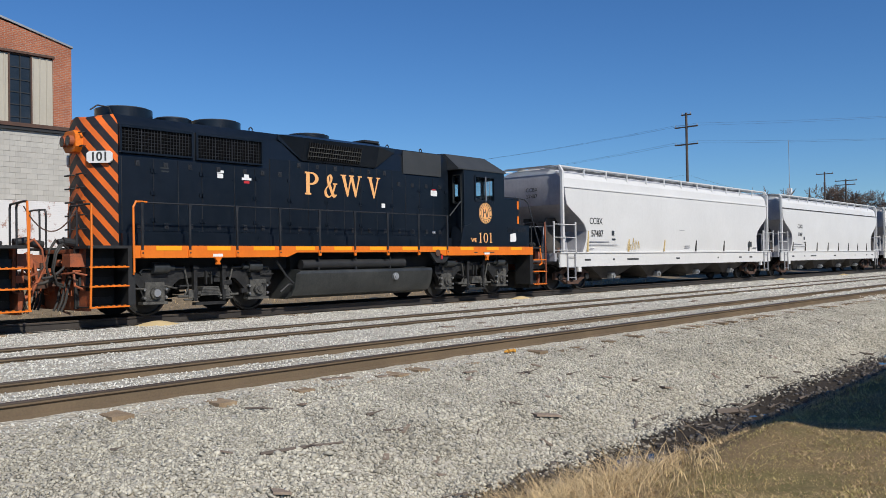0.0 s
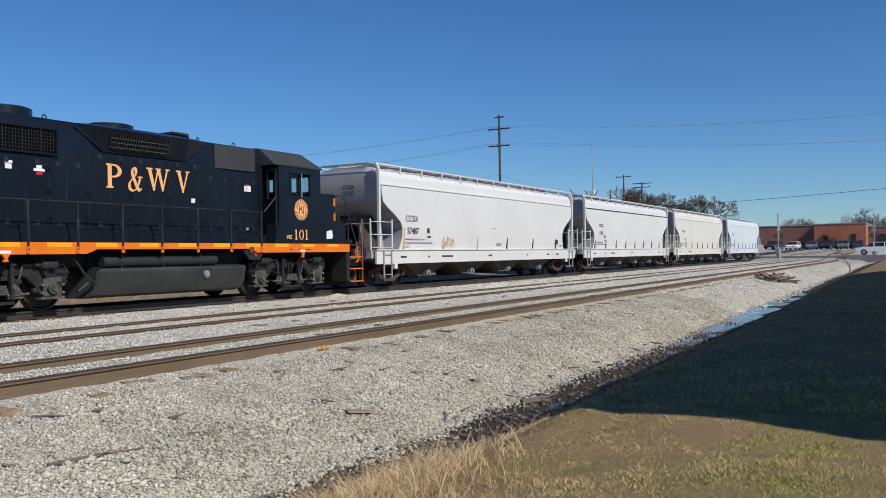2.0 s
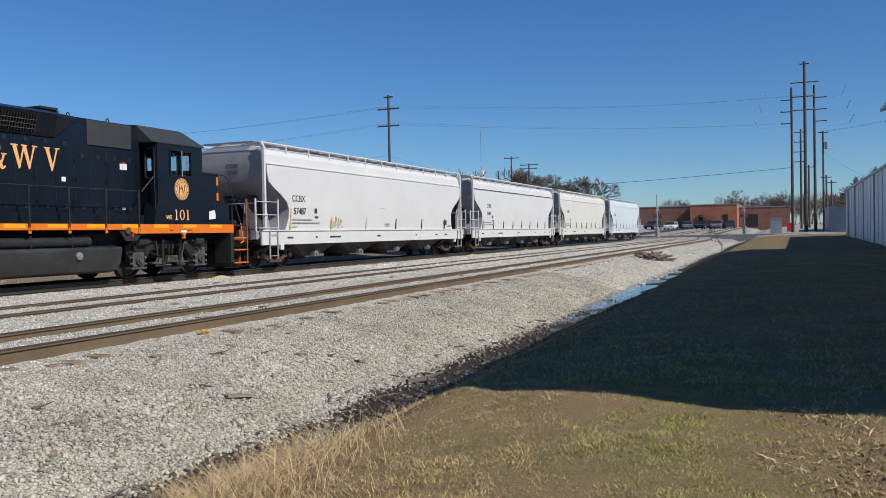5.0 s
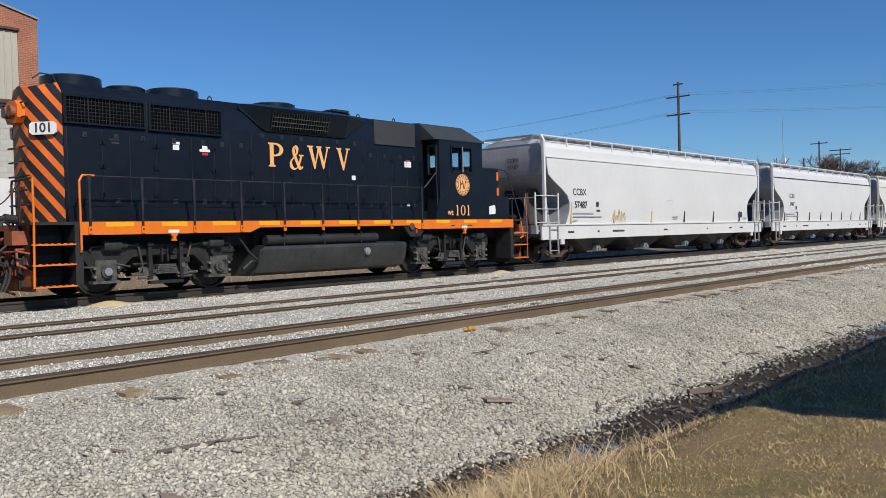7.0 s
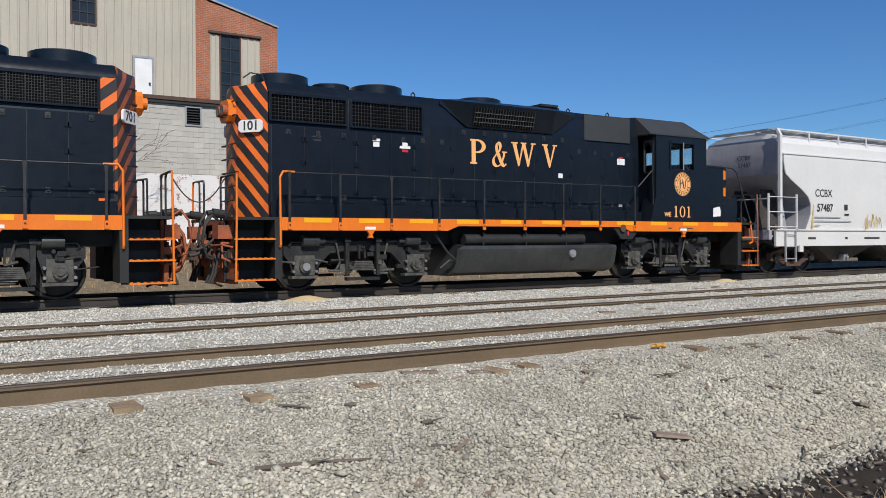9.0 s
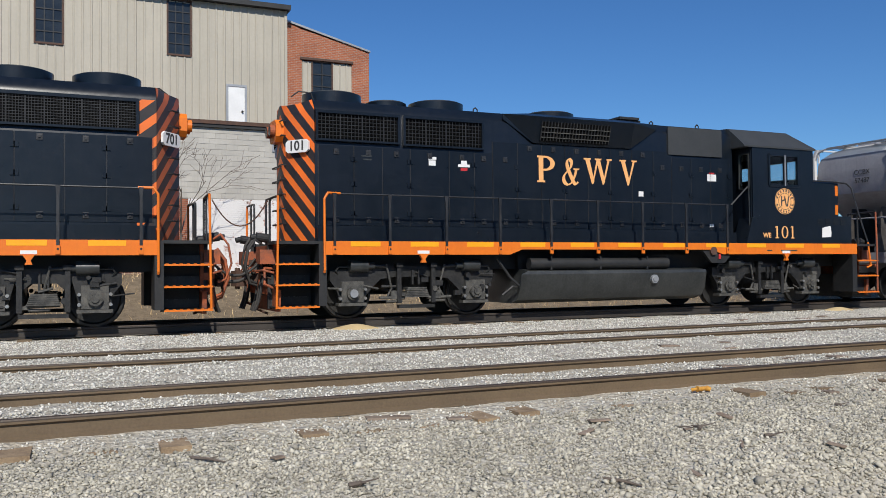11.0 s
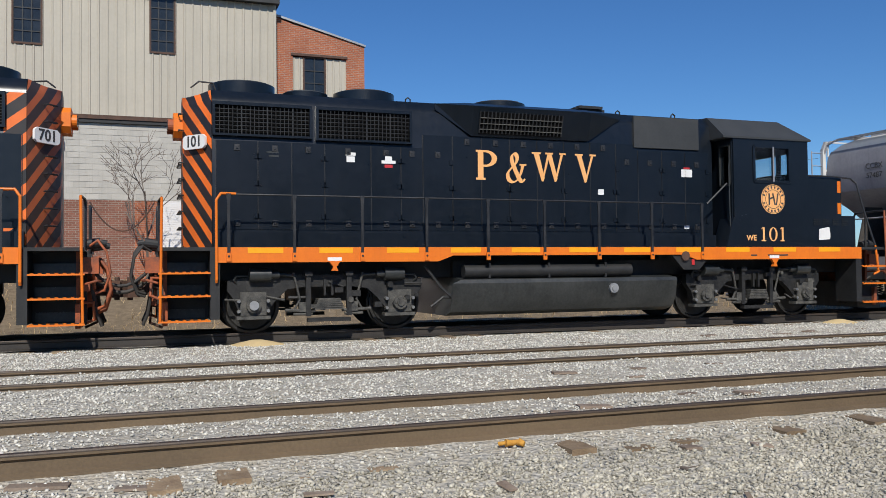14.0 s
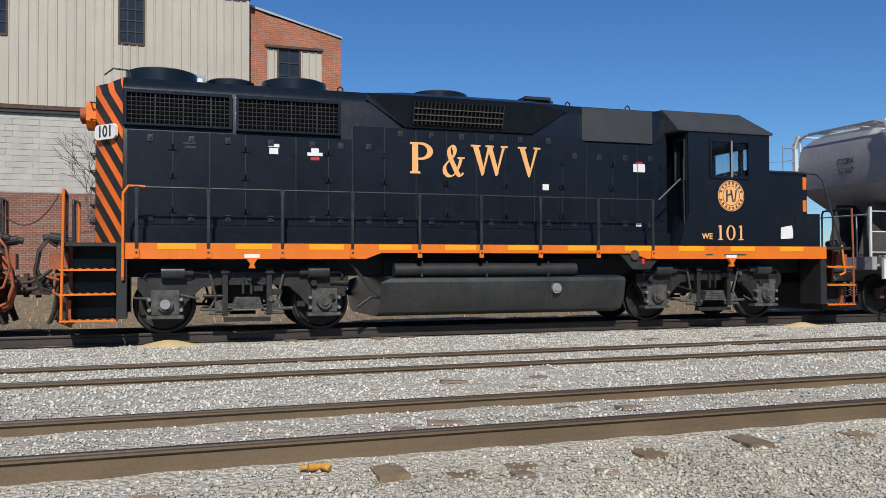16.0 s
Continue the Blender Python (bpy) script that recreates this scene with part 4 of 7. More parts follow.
        for y in (t0 + 0.6, t0 + 1.9, t0 + 3.2):
            part("reservoir_strap", box(bmesh.new(), s * 1.0, s * 1.36, y, y + 0.04, 0.95, 1.25), FRAME_BLACK, root)
        tube(bm, [(s * 1.3, t0 - 0.7, 1.2), (s * 1.32, t0 - 0.4, 0.8), (s * 1.35, t0 - 0.2, 0.62)], 0.03)
        part("pipe", bm, FRAME_BLACK, root)
        bm = bmesh.new()
        tube(bm, [(s * 1.32, t0 - 0.6, 0.42), (s * 1.33, t0 - 0.35, 0.6), (s * 1.3, t0 - 0.15, 0.58)], 0.03)
        part("pipe", bm, FRAME_BLACK, root)
    bm = bmesh.new()
    box(bm, -0.95, 0.95, t0, t1, 0.9, 1.3)
    part("tank_bracket", bm, FRAME_BLACK, root)
    return root


def loco_cab_end(root):
    """Cab, short hood, dynamic-brake flare, lettering and front steps of the whole locomotive."""
    hw = 0.95
    for s in (1, -1):
        # flare with its grille
        bm = bmesh.new()
        loft(bm, [[(s * 0.94, 5.2, 4.42), (s * 0.96, 5.2, 4.42), (s * 0.96, 5.2, 4.3), (s * 0.94, 5.2, 4.3)],
                  [(s * 0.8, 5.95, 4.5), (s * 1.16, 5.95, 4.38), (s * 1.0, 5.95, 3.8), (s * 0.94, 5.95, 3.8)],
                  [(s * 0.8, 8.6, 4.5), (s * 1.16, 8.6, 4.38), (s * 1.0, 8.6, 3.8), (s * 0.94, 8.6, 3.8)],
                  [(s * 0.94, 9.4, 4.42), (s * 0.96, 9.4, 4.42), (s * 0.96, 9.4, 4.3), (s * 0.94, 9.4, 4.3)]])
        fl = part("brake_flare", bm, LOCO, root, "flared housing with a slatted grille", bevel=0.008)
        bm = bmesh.new()
        n = 22
        for i in range(n + 1):
            y = 6.1 + 1.83 * i / n
            prism(bm, [(s * 1.035, 3.86), (s * 1.06, 3.86), (s * 1.175, 4.28), (s * 1.145, 4.28)], "y", y - 0.01, y + 0.01)
        tagged(part("grille_mesh", bm, FRAME_BLACK, fl), kind="stuff")
        # Black sheet in place of the shade behind the grille.
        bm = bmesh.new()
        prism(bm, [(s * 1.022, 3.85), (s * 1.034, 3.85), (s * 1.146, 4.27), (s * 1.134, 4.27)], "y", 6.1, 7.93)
        part("grille_backing", bm, OPENING_SHADE, fl)
        bm = bmesh.new()
        for z in (3.93, 4.04, 4.15):
            x = 1.06 + (z - 3.86) * 0.27
            box(bm, s * (x - 0.015), s * (x + 0.008), 6.1, 7.93, z - 0.008, z + 0.008)
        tagged(part("grille_slat", bm, DUSTED, fl), kind="stuff")
        # equipment blower panel
        part("roof_panel", box(bmesh.new(), s * 0.94, s * 0.99, 9.72, 11.38, 3.72, 4.4), GREYROOF, root, "grey-green dusty roof-side panel", bevel=0.01)
        # side box along the cab
        poly = [(11.75, 1.56), (15.36, 1.56), (15.36, 2.28), (12.3, 2.28), (11.95, 2.2)]
        part("battery_box", prism(bmesh.new(), poly, "x", s * 0.94, s * 1.41), LOCO, root, bevel=0.012)
        bm = bmesh.new()
        for k in range(4):
            for j in range(4):
                box(bm, s * 1.41, s * 1.425, 14.15 + 0.27 * k, 14.33 + 0.27 * k, 2.06 + 0.04 * j, 2.075 + 0.04 * j)
        part("louvre", bm, FRAME_BLACK, root)
    # cab
    walls = []
    wy0, wy1, wz0, wz1 = 12.52, 13.5, 3.02, 3.8
    for s in (1, -1):
        for y0, y1, z0, z1 in ((11.98, wy0, 1.57, 3.98), (wy1, 14.03, 1.57, 3.98), (wy0, wy1, 1.57, wz0), (wy0, wy1, wz1, 3.98)):
            walls.append((s * 1.32, s * 1.4, y0, y1, z0, z1))
    walls.append((-1.32, 1.32, 13.96, 14.03, 1.57, 3.1))
    walls.append((-1.32, 1.32, 13.96, 14.03, 3.75, 3.98))
    for x in (-1.32, -0.55, 0.45, 1.22):
        walls.append((x, x + 0.1, 13.96, 14.03, 3.1, 3.75))
    for s in (1, -1):
        walls.append((s * 0.9, s * 1.0, 11.95, 12.02, 1.57, 3.98))
        walls.append((s * 1.3, s * 1.36, 11.95, 12.02, 1.57, 3.98))
        walls.append((s * 1.0, s * 1.3, 11.95, 12.02, 1.57, 2.95))
        walls.append((s * 1.0, s * 1.3, 11.95, 12.02, 3.8, 3.98))
    walls.append((-0.9, 0.9, 11.95, 12.02, 1.57, 3.98))
    bm = box(bmesh.new(), -1.3, 1.3, 12.02, 13.96, 1.565, 1.62)
    cab = part("cab", bm, LOCO, root)
    for x0, x1, y0, y1, z0, z1 in walls:
        part("cab_wall", box(bmesh.new(), x0, x1, y0, y1, z0, z1), LOCO, cab)
    bm = bmesh.new()
    loft(bm, [[(1.43, 11.7, 3.96), (1.43, 14.1, 3.96), (-1.43, 14.1, 3.96), (-1.43, 11.7, 3.96)], [(1.43, 11.7, 4.0), (1.43, 14.1, 4.0), (-1.43, 14.1, 4.0), (-1.43, 11.7, 4.0)], [(0.85, 11.72, 4.48), (0.85, 13.68, 4.48), (-0.85, 13.68, 4.48), (-0.85, 11.72, 4.48)], [(0.0, 11.75, 4.55), (0.0, 13.6, 4.55), (-0.02, 13.6, 4.55), (-0.02, 11.75, 4.55)]])
    part("cab_roof", bm, GREYROOF, cab, "grey-green hipped cab roof", bevel=0.02)
    for s in (1, -1):
        bm = bmesh.new()
        for y0, y1, z0, z1 in ((wy0 - 0.03, wy0 + 0.03, wz0, wz1), (wy1 - 0.03, wy1 + 0.03, wz0, wz1), (wy0, wy1, wz0 - 0.03, wz0 + 0.03), (wy0, wy1, wz1 - 0.03, wz1 + 0.03), (13.02, 13.06, wz0, wz1)):
            box(bm, s * 1.38, s * 1.425, y0, y1, z0, z1)
        win = part("cab_window", bm, LOCO, cab, "sliding cab side window")
        part("window_post", box(bmesh.new(), s * 1.425, s * 1.432, 13.02, 13.06, wz0, wz1), METAL_GREY, win)
        pane = part("pane", box(bmesh.new(), s * 1.36, s * 1.366, wy0, wy1, wz0, wz1), GLASS, win)
        pane.visible_shadow = False
        # rear cab door window
        pane = part("door_pane", box(bmesh.new(), s * 1.0, s * 1.3, 11.98, 11.986, 2.95, 3.8), GLASS, cab)
        pane.visible_shadow = False
        bm = bmesh.new()
        for x0, x1, z0, z1 in ((0.97, 1.0, 2.92, 3.83), (1.3, 1.33, 2.92, 3.83), (0.97, 1.33, 2.92, 2.95), (0.97, 1.33, 3.8, 3.83)):
            box(bm, s * x0, s * x1, 11.92, 11.96, z0, z1)
        tube(bm, [(s * 1.36, 11.9, 1.9), (s * 1.36, 11.88, 3.4)], 0.013, 6)
        part("door_frame", bm, TANK, cab)
    pane = part("windscreen", box(bmesh.new(), -1.25, 1.25, 13.99, 13.996, 3.1, 3.75), GLASS, cab)
    pane.visible_shadow = False
    bm = bmesh.new()
    box(bm, 0.35, 0.8, 12.6, 13.0, 1.6, 2.6)
    box(bm, 0.4, 0.8, 12.55, 12.65, 2.6, 3.2)
    box(bm, -0.8, -0.2, 13.2, 13.8, 1.6, 3.0)
    part("cab_seat", bm, FRAME_BLACK, cab, bevel=0.04)
    # short hood
    bm = bmesh.new()
    sec = [(0.95, 1.57), (0.95, 3.2), (0.85, 3.28), (0.0, 3.32), (-0.85, 3.28), (-0.95, 3.2), (-0.95, 1.57)]
    loft(bm, [ring_y(14.03, sec), ring_y(15.42, sec)])
    part("short_hood", bm, LOCO, root, bevel=0.012, smooth=40)
    bm = bmesh.new()
    loft(bm, [ring_y(15.43, sec), ring_y(15.58, [(x * 0.75, z - (0.06 if z > 3 else 0)) for x, z in sec])])
    part("nose_end", bm, STRIPES, root, "orange striped nose end", bevel=0.012)
    for s in (1, -1):
        for z0, z1 in ((2.36, 2.62), (2.86, 3.14)):
            part("nose_stripe", box(bmesh.new(), s * 0.951, s * 0.956, 15.31, 15.41, z0, z1), ORANGE, root, "orange nose stripe")
    # exhaust stack, cab-roof eye, lamp
    bm = bmesh.new()
    box(bm, -0.36, 0.36, 8.78, 9.38, 4.48, 4.62)
    box(bm, -0.42, 0.42, 8.72, 9.3, 4.62, 4.68)
    part("exhaust_stack", bm, FRAME_BLACK, root, bevel=0.03)
    for y in (4.85, 9.75, 11.2):
        bm = bmesh.new()
        tube(bm, [(0.3, y - 0.05, 4.48), (0.3, y - 0.05, 4.6), (0.3, y, 4.64), (0.3, y + 0.05, 4.6), (0.3, y + 0.05, 4.48)], 0.014, 6)
        part("lifting_eye", bm, FRAME_BLACK, root)
    step_well(root, 15.46, 16.22, 16.22, (ORANGE_DIRTY, 2.42))
    coupler(root, 16.1, 1, True)
    # front pilot
    bm = bmesh.new()
    prism(bm, [(15.6, 0.15), (16.3, 0.12), (16.2, 0.75), (15.6, 0.75)], "x", -1.2, 1.2)
    part("pilot_plough", bm, FRAME_BLACK, root, bevel=0.02)
    # side lettering: spaced capitals with serifs
    P = [[(0.07, 0), (0.27, 0), (0.27, 1), (0.07, 1)], [(0, 0), (0.34, 0), (0.34, 0.07), (0, 0.07)], [(0, 0.93), (0.36, 0.93), (0.36, 1), (0, 1)], [(0.2, 0.44), (0.36, 0.44), (0.36, 0.51), (0.2, 0.51)]]
    W = [[(0.05, 1), (0.23, 1), (0.43, 0.12), (0.38, 0), (0.33, 0)], [(0.33, 0), (0.38, 0), (0.62, 0.98), (0.54, 0.98)], [(0.5, 1), (0.66, 1), (0.87, 0.12), (0.82, 0), (0.77, 0)], [(0.77, 0), (0.82, 0), (1.08, 1), (1.0, 1)], [(0, 0.94), (0.3, 0.94), (0.3, 1), (0, 1)], [(0.46, 0.94), (0.72, 0.94), (0.72, 1), (0.46, 1)], [(0.94, 0.94), (1.16, 0.94), (1.16, 1), (0.94, 1)]]
    V = [[(0.05, 1), (0.24, 1), (0.48, 0.14), (0.43, 0), (0.37, 0)], [(0.37, 0), (0.43, 0), (0.74, 1), (0.65, 1)], [(0, 0.94), (0.31, 0.94), (0.31, 1), (0, 1)], [(0.57, 0.94), (0.82, 0.94), (0.82, 1), (0.57, 1)]]
    x0, x1 = 0.964, 0.969
    for glyph, strokes, y in (("P", P, 6.06), ("W", [[(u * 1.12, v) for u, v in q] for q in W], 7.3), ("V", V, 8.3)):
        bm = bmesh.new()
        serif_glyph(bm, strokes, y, 2.93, 0.6, x0, x1)
        if glyph == "P":
            ring_glyph(bm, y + 0.2, 2.93 + 0.72 * 0.6, 0.26, 0.17, 0.115, 0.045, x0 - 0.004, x1 + 0.004, -90, 90)
        part("letter", bm, LETTER, root)
    bm = bmesh.new()
    ampersand = [(0.86, 0.6), (0.76, 0.34), (0.55, 0.08), (0.3, 0.0), (0.08, 0.1), (0.05, 0.3), (0.22, 0.47), (0.48, 0.66), (0.55, 0.86), (0.42, 0.99), (0.28, 0.9), (0.28, 0.7), (0.46, 0.4), (0.66, 0.12), (0.82, 0.02), (0.97, 0.12)]
    pen_stroke(bm, [(u * 0.7, v) for u, v in ampersand], 6.74, 2.9, 0.59, x0, x1, 0.05, 0.155, radians(-60))
    prism(bm, [(7.02, 3.24), (7.17, 3.24), (7.17, 3.275), (7.02, 3.275)], "x", x0 - 0.003, x1 + 0.006)
    part("letter", bm, LETTER, root)
    one = [[(0.14, 0), (0.3, 0), (0.3, 1), (0.14, 1)], [(0.02, 0), (0.42, 0), (0.42, 0.07), (0.02, 0.07)], [(0.02, 0.86), (0.14, 0.93), (0.14, 1), (0.02, 0.92)]]
    for y in (12.68, 13.2):
        bm = bmesh.new()
        serif_glyph(bm, one, y, 1.69, 0.31, 1.412, 1.416)
        part("figure", bm, LETTER, root)
    bm = bmesh.new()
    ring_glyph(bm, 13.01, 1.845, 0.115, 0.157, 0.05, 0.02, 1.412, 1.416, n=24)
    part("figure", bm, LETTER, root)
    words("letter", "WE", 0.17, LETTER, root, facing_side(1.413, 12.42, 1.76), bold=0.004)
    # round herald as plain rings and strokes
    bm = bmesh.new()
    cyl(bm, (1.402, 13.03, 2.63), (1.407, 13.03, 2.63), 0.33, 40)
    her = part("herald", bm, LETTER, cab, "round peach herald with dark rings")
    bm = bmesh.new()
    ring_glyph(bm, 13.03, 2.63, 0.315, 0.315, 0.012, 0.012, 1.408, 1.411, n=36)
    ring_glyph(bm, 13.03, 2.63, 0.215, 0.215, 0.012, 0.012, 1.408, 1.411, n=30)
    for i in range(18):
        a = 2 * math.pi * i / 18
        if abs(math.cos(a)) > 0.95:
            continue
        c, d = math.cos(a), math.sin(a)
        prism(bm, [(13.03 + c * 0.24 - d * 0.02, 2.63 + d * 0.24 + c * 0.02), (13.03 + c * 0.29 - d * 0.02, 2.63 + d * 0.29 + c * 0.02), (13.03 + c * 0.29 + d * 0.02, 2.63 + d * 0.29 - c * 0.02), (13.03 + c * 0.24 + d * 0.02, 2.63 + d * 0.24 - c * 0.02)], "x", 1.408, 1.411)
    for poly in ([(12.9, 2.5), (12.94, 2.5), (12.94, 2.76), (12.9, 2.76)], [(12.94, 2.62), (13.06, 2.66), (13.06, 2.7), (12.94, 2.66)], [(13.0, 2.76), (13.04, 2.76), (13.1, 2.5), (13.06, 2.5)], [(13.1, 2.5), (13.13, 2.5), (13.18, 2.76), (13.14, 2.76)]):
        prism(bm, poly, "x", 1.408, 1.411)
    part("herald_lettering", bm, INK, her)
    # stickers and stencils
    for y, z, w, h, m in ((3.49, 3.35, 0.2, 0.06, WHITE), (3.49, 3.25, 0.16, 0.11, WHITE), (4.24, 3.22, 0.28, 0.06, WHITE), (4.24, 3.29, 0.14, 0.08, WHITE), (4.24, 3.14, 0.16, 0.06, RED), (8.91, 2.74, 0.14, 0.12, WHITE), (11.07, 3.2, 0.28, 0.17, WHITE), (11.07, 3.31, 0.16, 0.04, RED), (11.05, 2.01, 0.13, 0.07, WHITE), (2.02, 3.33, 0.22, 0.03, TANK), (2.04, 3.26, 0.18, 0.03, TANK)):
        part("sticker", box(bmesh.new(), 0.964, 0.967, y - w / 2, y + w / 2, z - h / 2, z + h / 2), m, root)
    bm = bmesh.new()
    prism(bm, [(14.3, 1.72), (14.62, 1.74), (14.63, 1.86), (14.6, 2.02), (14.45, 2.0), (14.31, 1.97)], "x", 1.411, 1.414)
    part("sticker", bm, WHITE, root, "torn white paper sticker")
    for y, w in ((12.4, 0.16), (13.05, 0.55)):
        part("stencil", box(bmesh.new(), 1.501, 1.504, y - w / 2, y + w / 2, 1.365, 1.395), INK, root)
    # fuel cut-off and black gear under the sill
    bm = bmesh.new()
    prism(bm, [(10.3, 1.4), (11.3, 1.4), (11.0, 1.08), (10.6, 1.08)], "x", 1.38, 1.46)
    part("underframe_box", bm, FRAME_BLACK, root)
    bm = bmesh.new()
    cyl(bm, (1.46, 10.62, 1.37), (1.515, 10.62, 1.37), 0.1, 16)
    part("cutoff_button", bm, RUSTY, root)
    part("red_tag", box(bmesh.new(), 1.46, 1.48, 10.8, 10.86, 1.18, 1.3), RED, root)
    # white flag-like mirror by the cab
    bm = bmesh.new()
    tube(bm, [(1.48, 11.2, 2.49), (1.45, 11.75, 2.95)], 0.02, 7)
    part("handrail", bm, TANK, root)
    for s in (1, -1):
        bm = bmesh.new()
        tube(bm, [(s * 0.97, 14.05, 3.24), (s * 0.99, 15.2, 3.24), (s * 1.05, 15.62, 3.2), (s * 1.12, 15.72, 3.08), (s * 1.3, 15.8, 2.3), (s * 1.45, 15.92, 1.6)], 0.022, 7)
        rail = part("front_rail", bm, POSTS, root)
        bm = bmesh.new()
        tube(bm, [(s * 1.45, 15.92, 1.6), (s * 1.5, 15.95, 0.98), (s * 1.5, 15.8, 0.93)], 0.024, 7)
        part("rail_end", bm, ORANGE, rail, "orange lower end of the rail")


door_widths = [0.75, 0.62, 0.62, 0.9, 0.6, 0.45, 0.62, 0.62, 0.62, 0.62, 0.62, 0.62, 0.62, 0.55, 0.6, 0.6, 0.6]
loco = build_loco("diesel_locomotive", pose(TRACKS["far"][0], 8.05, 0), "black and orange road-switcher diesel locomotive, dusty, standing on its track", "101",
                  [(1.63, 4.37), (11.33, 14.07)],
                  dict(dirty=False, hood_end=11.75, doors=door_widths, door_top=lambda y: 3.52 if y < 4.6 else (3.78 if y < 9.6 else 3.66),
                       screens=[(0.99, 2.7, 3.64, 4.16, 0.075), (2.87, 4.66, 3.62, 4.16, 0.075)],
                       posts=[1.17, 2.32, 3.57, 4.82, 6.08, 7.3, 8.53, 9.79, 11.04], rail_tail=lambda s: [],
                       fans=[(1.57, 0.63, 4.44, 4.7), (2.8, 0.45, 4.44, 4.62), (4.0, 0.62, 4.44, 4.68), (6.95, 0.6, 4.44, 4.64)], tank=(5.55, 10.45)))
loco_cab_end(loco)
other = build_loco("diesel_locomotive", pose(TRACKS["far"][0], 6.9, 0, 0, 0, 180), "black and orange diesel locomotive with rusty striped hood end", "701",
                   [(2.0, 3.65, 5.3), (12.0, 13.6, 15.2)],
                   dict(dirty=True, hood_end=15.4, doors=[0.8, 0.7, 0.8, 0.8, 0.8, 0.8, 0.8, 0.8, 0.8, 0.8, 0.8, 0.8, 0.8, 0.8, 0.8], door_top=lambda y: 3.48,
                        screens=[(1.3, 4.6, 3.62, 4.12, 0.05)], posts=[1.25, 2.6, 4.0, 5.4, 6.8, 8.2, 9.6, 11.0, 12.4, 13.8, 15.2],
                        rail_tail=lambda s: [], fans=[(1.75, 0.62, 4.44, 4.7), (3.3, 0.62, 4.44, 4.7), (4.9, 0.62, 4.44, 4.7)], tank=(6.3, 11.0)))

# hoses, chain and bent cut levers between the two engines
GAP = (7.0, 7.95)
for k, (x, z, sag) in enumerate(((-17.9, 1.15, 0.42), (-17.6, 1.35, 0.5), (-19.0, 1.15, 0.45))):
    bm = bmesh.new()
    tube(bm, curve_pts((x, 6.85, z), (x, 8.1, z + 0.1), sag, 9), 0.035 - 0.006 * k, 8)
    ob = part("jumper_hose", bm, HOSE, None, smooth=60)
    tagged(ob, "black rubber hose hanging between the coupled engines", "hose", "jumper hoses")
for k in range(8):
    rr = random.Random(k + 60)
    x, y, z = rr.uniform(-18.0, -17.2), rr.uniform(7.0, 7.9), rr.uniform(1.1, 1.6)
    bm = bmesh.new()
    d = 1 if k % 2 else -1
    tube(bm, [(x, 7.45 + 0.5 * d, z), (x + 0.05, 7.45 + 0.36 * d, z + 0.1), (x + 0.08, 7.45 + 0.22 * d, z - 0.1), (x + 0.06, 7.45 + 0.16 * d, z - 0.45), (x, 7.45 + 0.26 * d, z - 0.75), (x - 0.03, 7.45 + 0.4 * d, z - 0.8)], rr.uniform(0.018, 0.034), 7)
    ob = part("brake_hose", bm, ORANGE_DIRTY if k % 2 == 0 else HOSE, None, smooth=60)
    tagged(ob, "rusty bent brake hose between the coupled engines" if k % 2 == 0 else "dusty black brake hose between the coupled engines", "hose", "brake hoses")
bm = bmesh.new()
tube(bm, curve_pts((-17.35, 6.95, 2.35), (-17.3, 8.0, 2.35), 0.5, 12), 0.014, 5)
tagged(part("safety_chain", bm, RUSTY), "slack rusty safety chain across the walkway gap", "chain")

# ---------- covered hopper cars ----------
def hopper_truck(root, yc):
    tk = part("truck", box(bmesh.new(), -0.5, 0.5, yc - 0.2, yc + 0.2, 0.4, 0.75), RUSTY, root, "rust-brown freight truck")
    w = part("wheel", wheel_mesh(), TRUCK, tk, smooth=35)
    w.matrix_basis = Matrix.Translation((0.68, yc - 0.89, 0.46)) @ Matrix.Diagonal((1, 0.9, 0.9, 1))
    for s, dy in ((1, 0.89), (-1, -0.89), (-1, 0.89)):
        again(w, Matrix.Translation((s * 0.68, yc + dy, 0.46)) @ Matrix.Rotation(0 if s > 0 else math.pi, 4, "Z") @ Matrix.Diagonal((1, 0.9, 0.9, 1)), tk)
    for s in (1, -1):
        bm = bmesh.new()
        poly_a = [(yc - 1.12, 0.38), (yc - 0.7, 0.38), (yc - 0.35, 0.22), (yc - 0.35, 0.36), (yc - 0.62, 0.56), (yc - 0.35, 0.72), (yc - 0.35, 0.86), (yc - 0.75, 0.72), (yc - 1.12, 0.62)]
        for p in (poly_a, [(2 * yc - y, z) for y, z in poly_a][::-1]):
            prism(bm, p, "x", s * 0.94, s * 1.1)
        box(bm, s * 0.93, s * 1.12, yc - 0.38, yc + 0.38, 0.2, 0.34)
        box(bm, s * 0.93, s * 1.12, yc - 0.38, yc + 0.38, 0.72, 0.87)
        part("side_frame", bm, RUSTY, tk)
        for dy in (-0.22, 0.0, 0.22):
            coil = [(s * 1.03 + 0.075 * math.cos(0.9 * k), yc + dy + 0.075 * math.sin(0.9 * k), 0.35 + 0.0095 * k) for k in range(39)]
            part("spring", tube(bmesh.new(), coil, 0.016, 4), TRUCK, tk)
        for dy in (-0.89, 0.89):
            bm = bmesh.new()
            cyl(bm, (s * 1.0, yc + dy, 0.47), (s * 1.17, yc + dy, 0.47), 0.12, 12)
            part("bearing_cap", bm, TRUCK, tk)


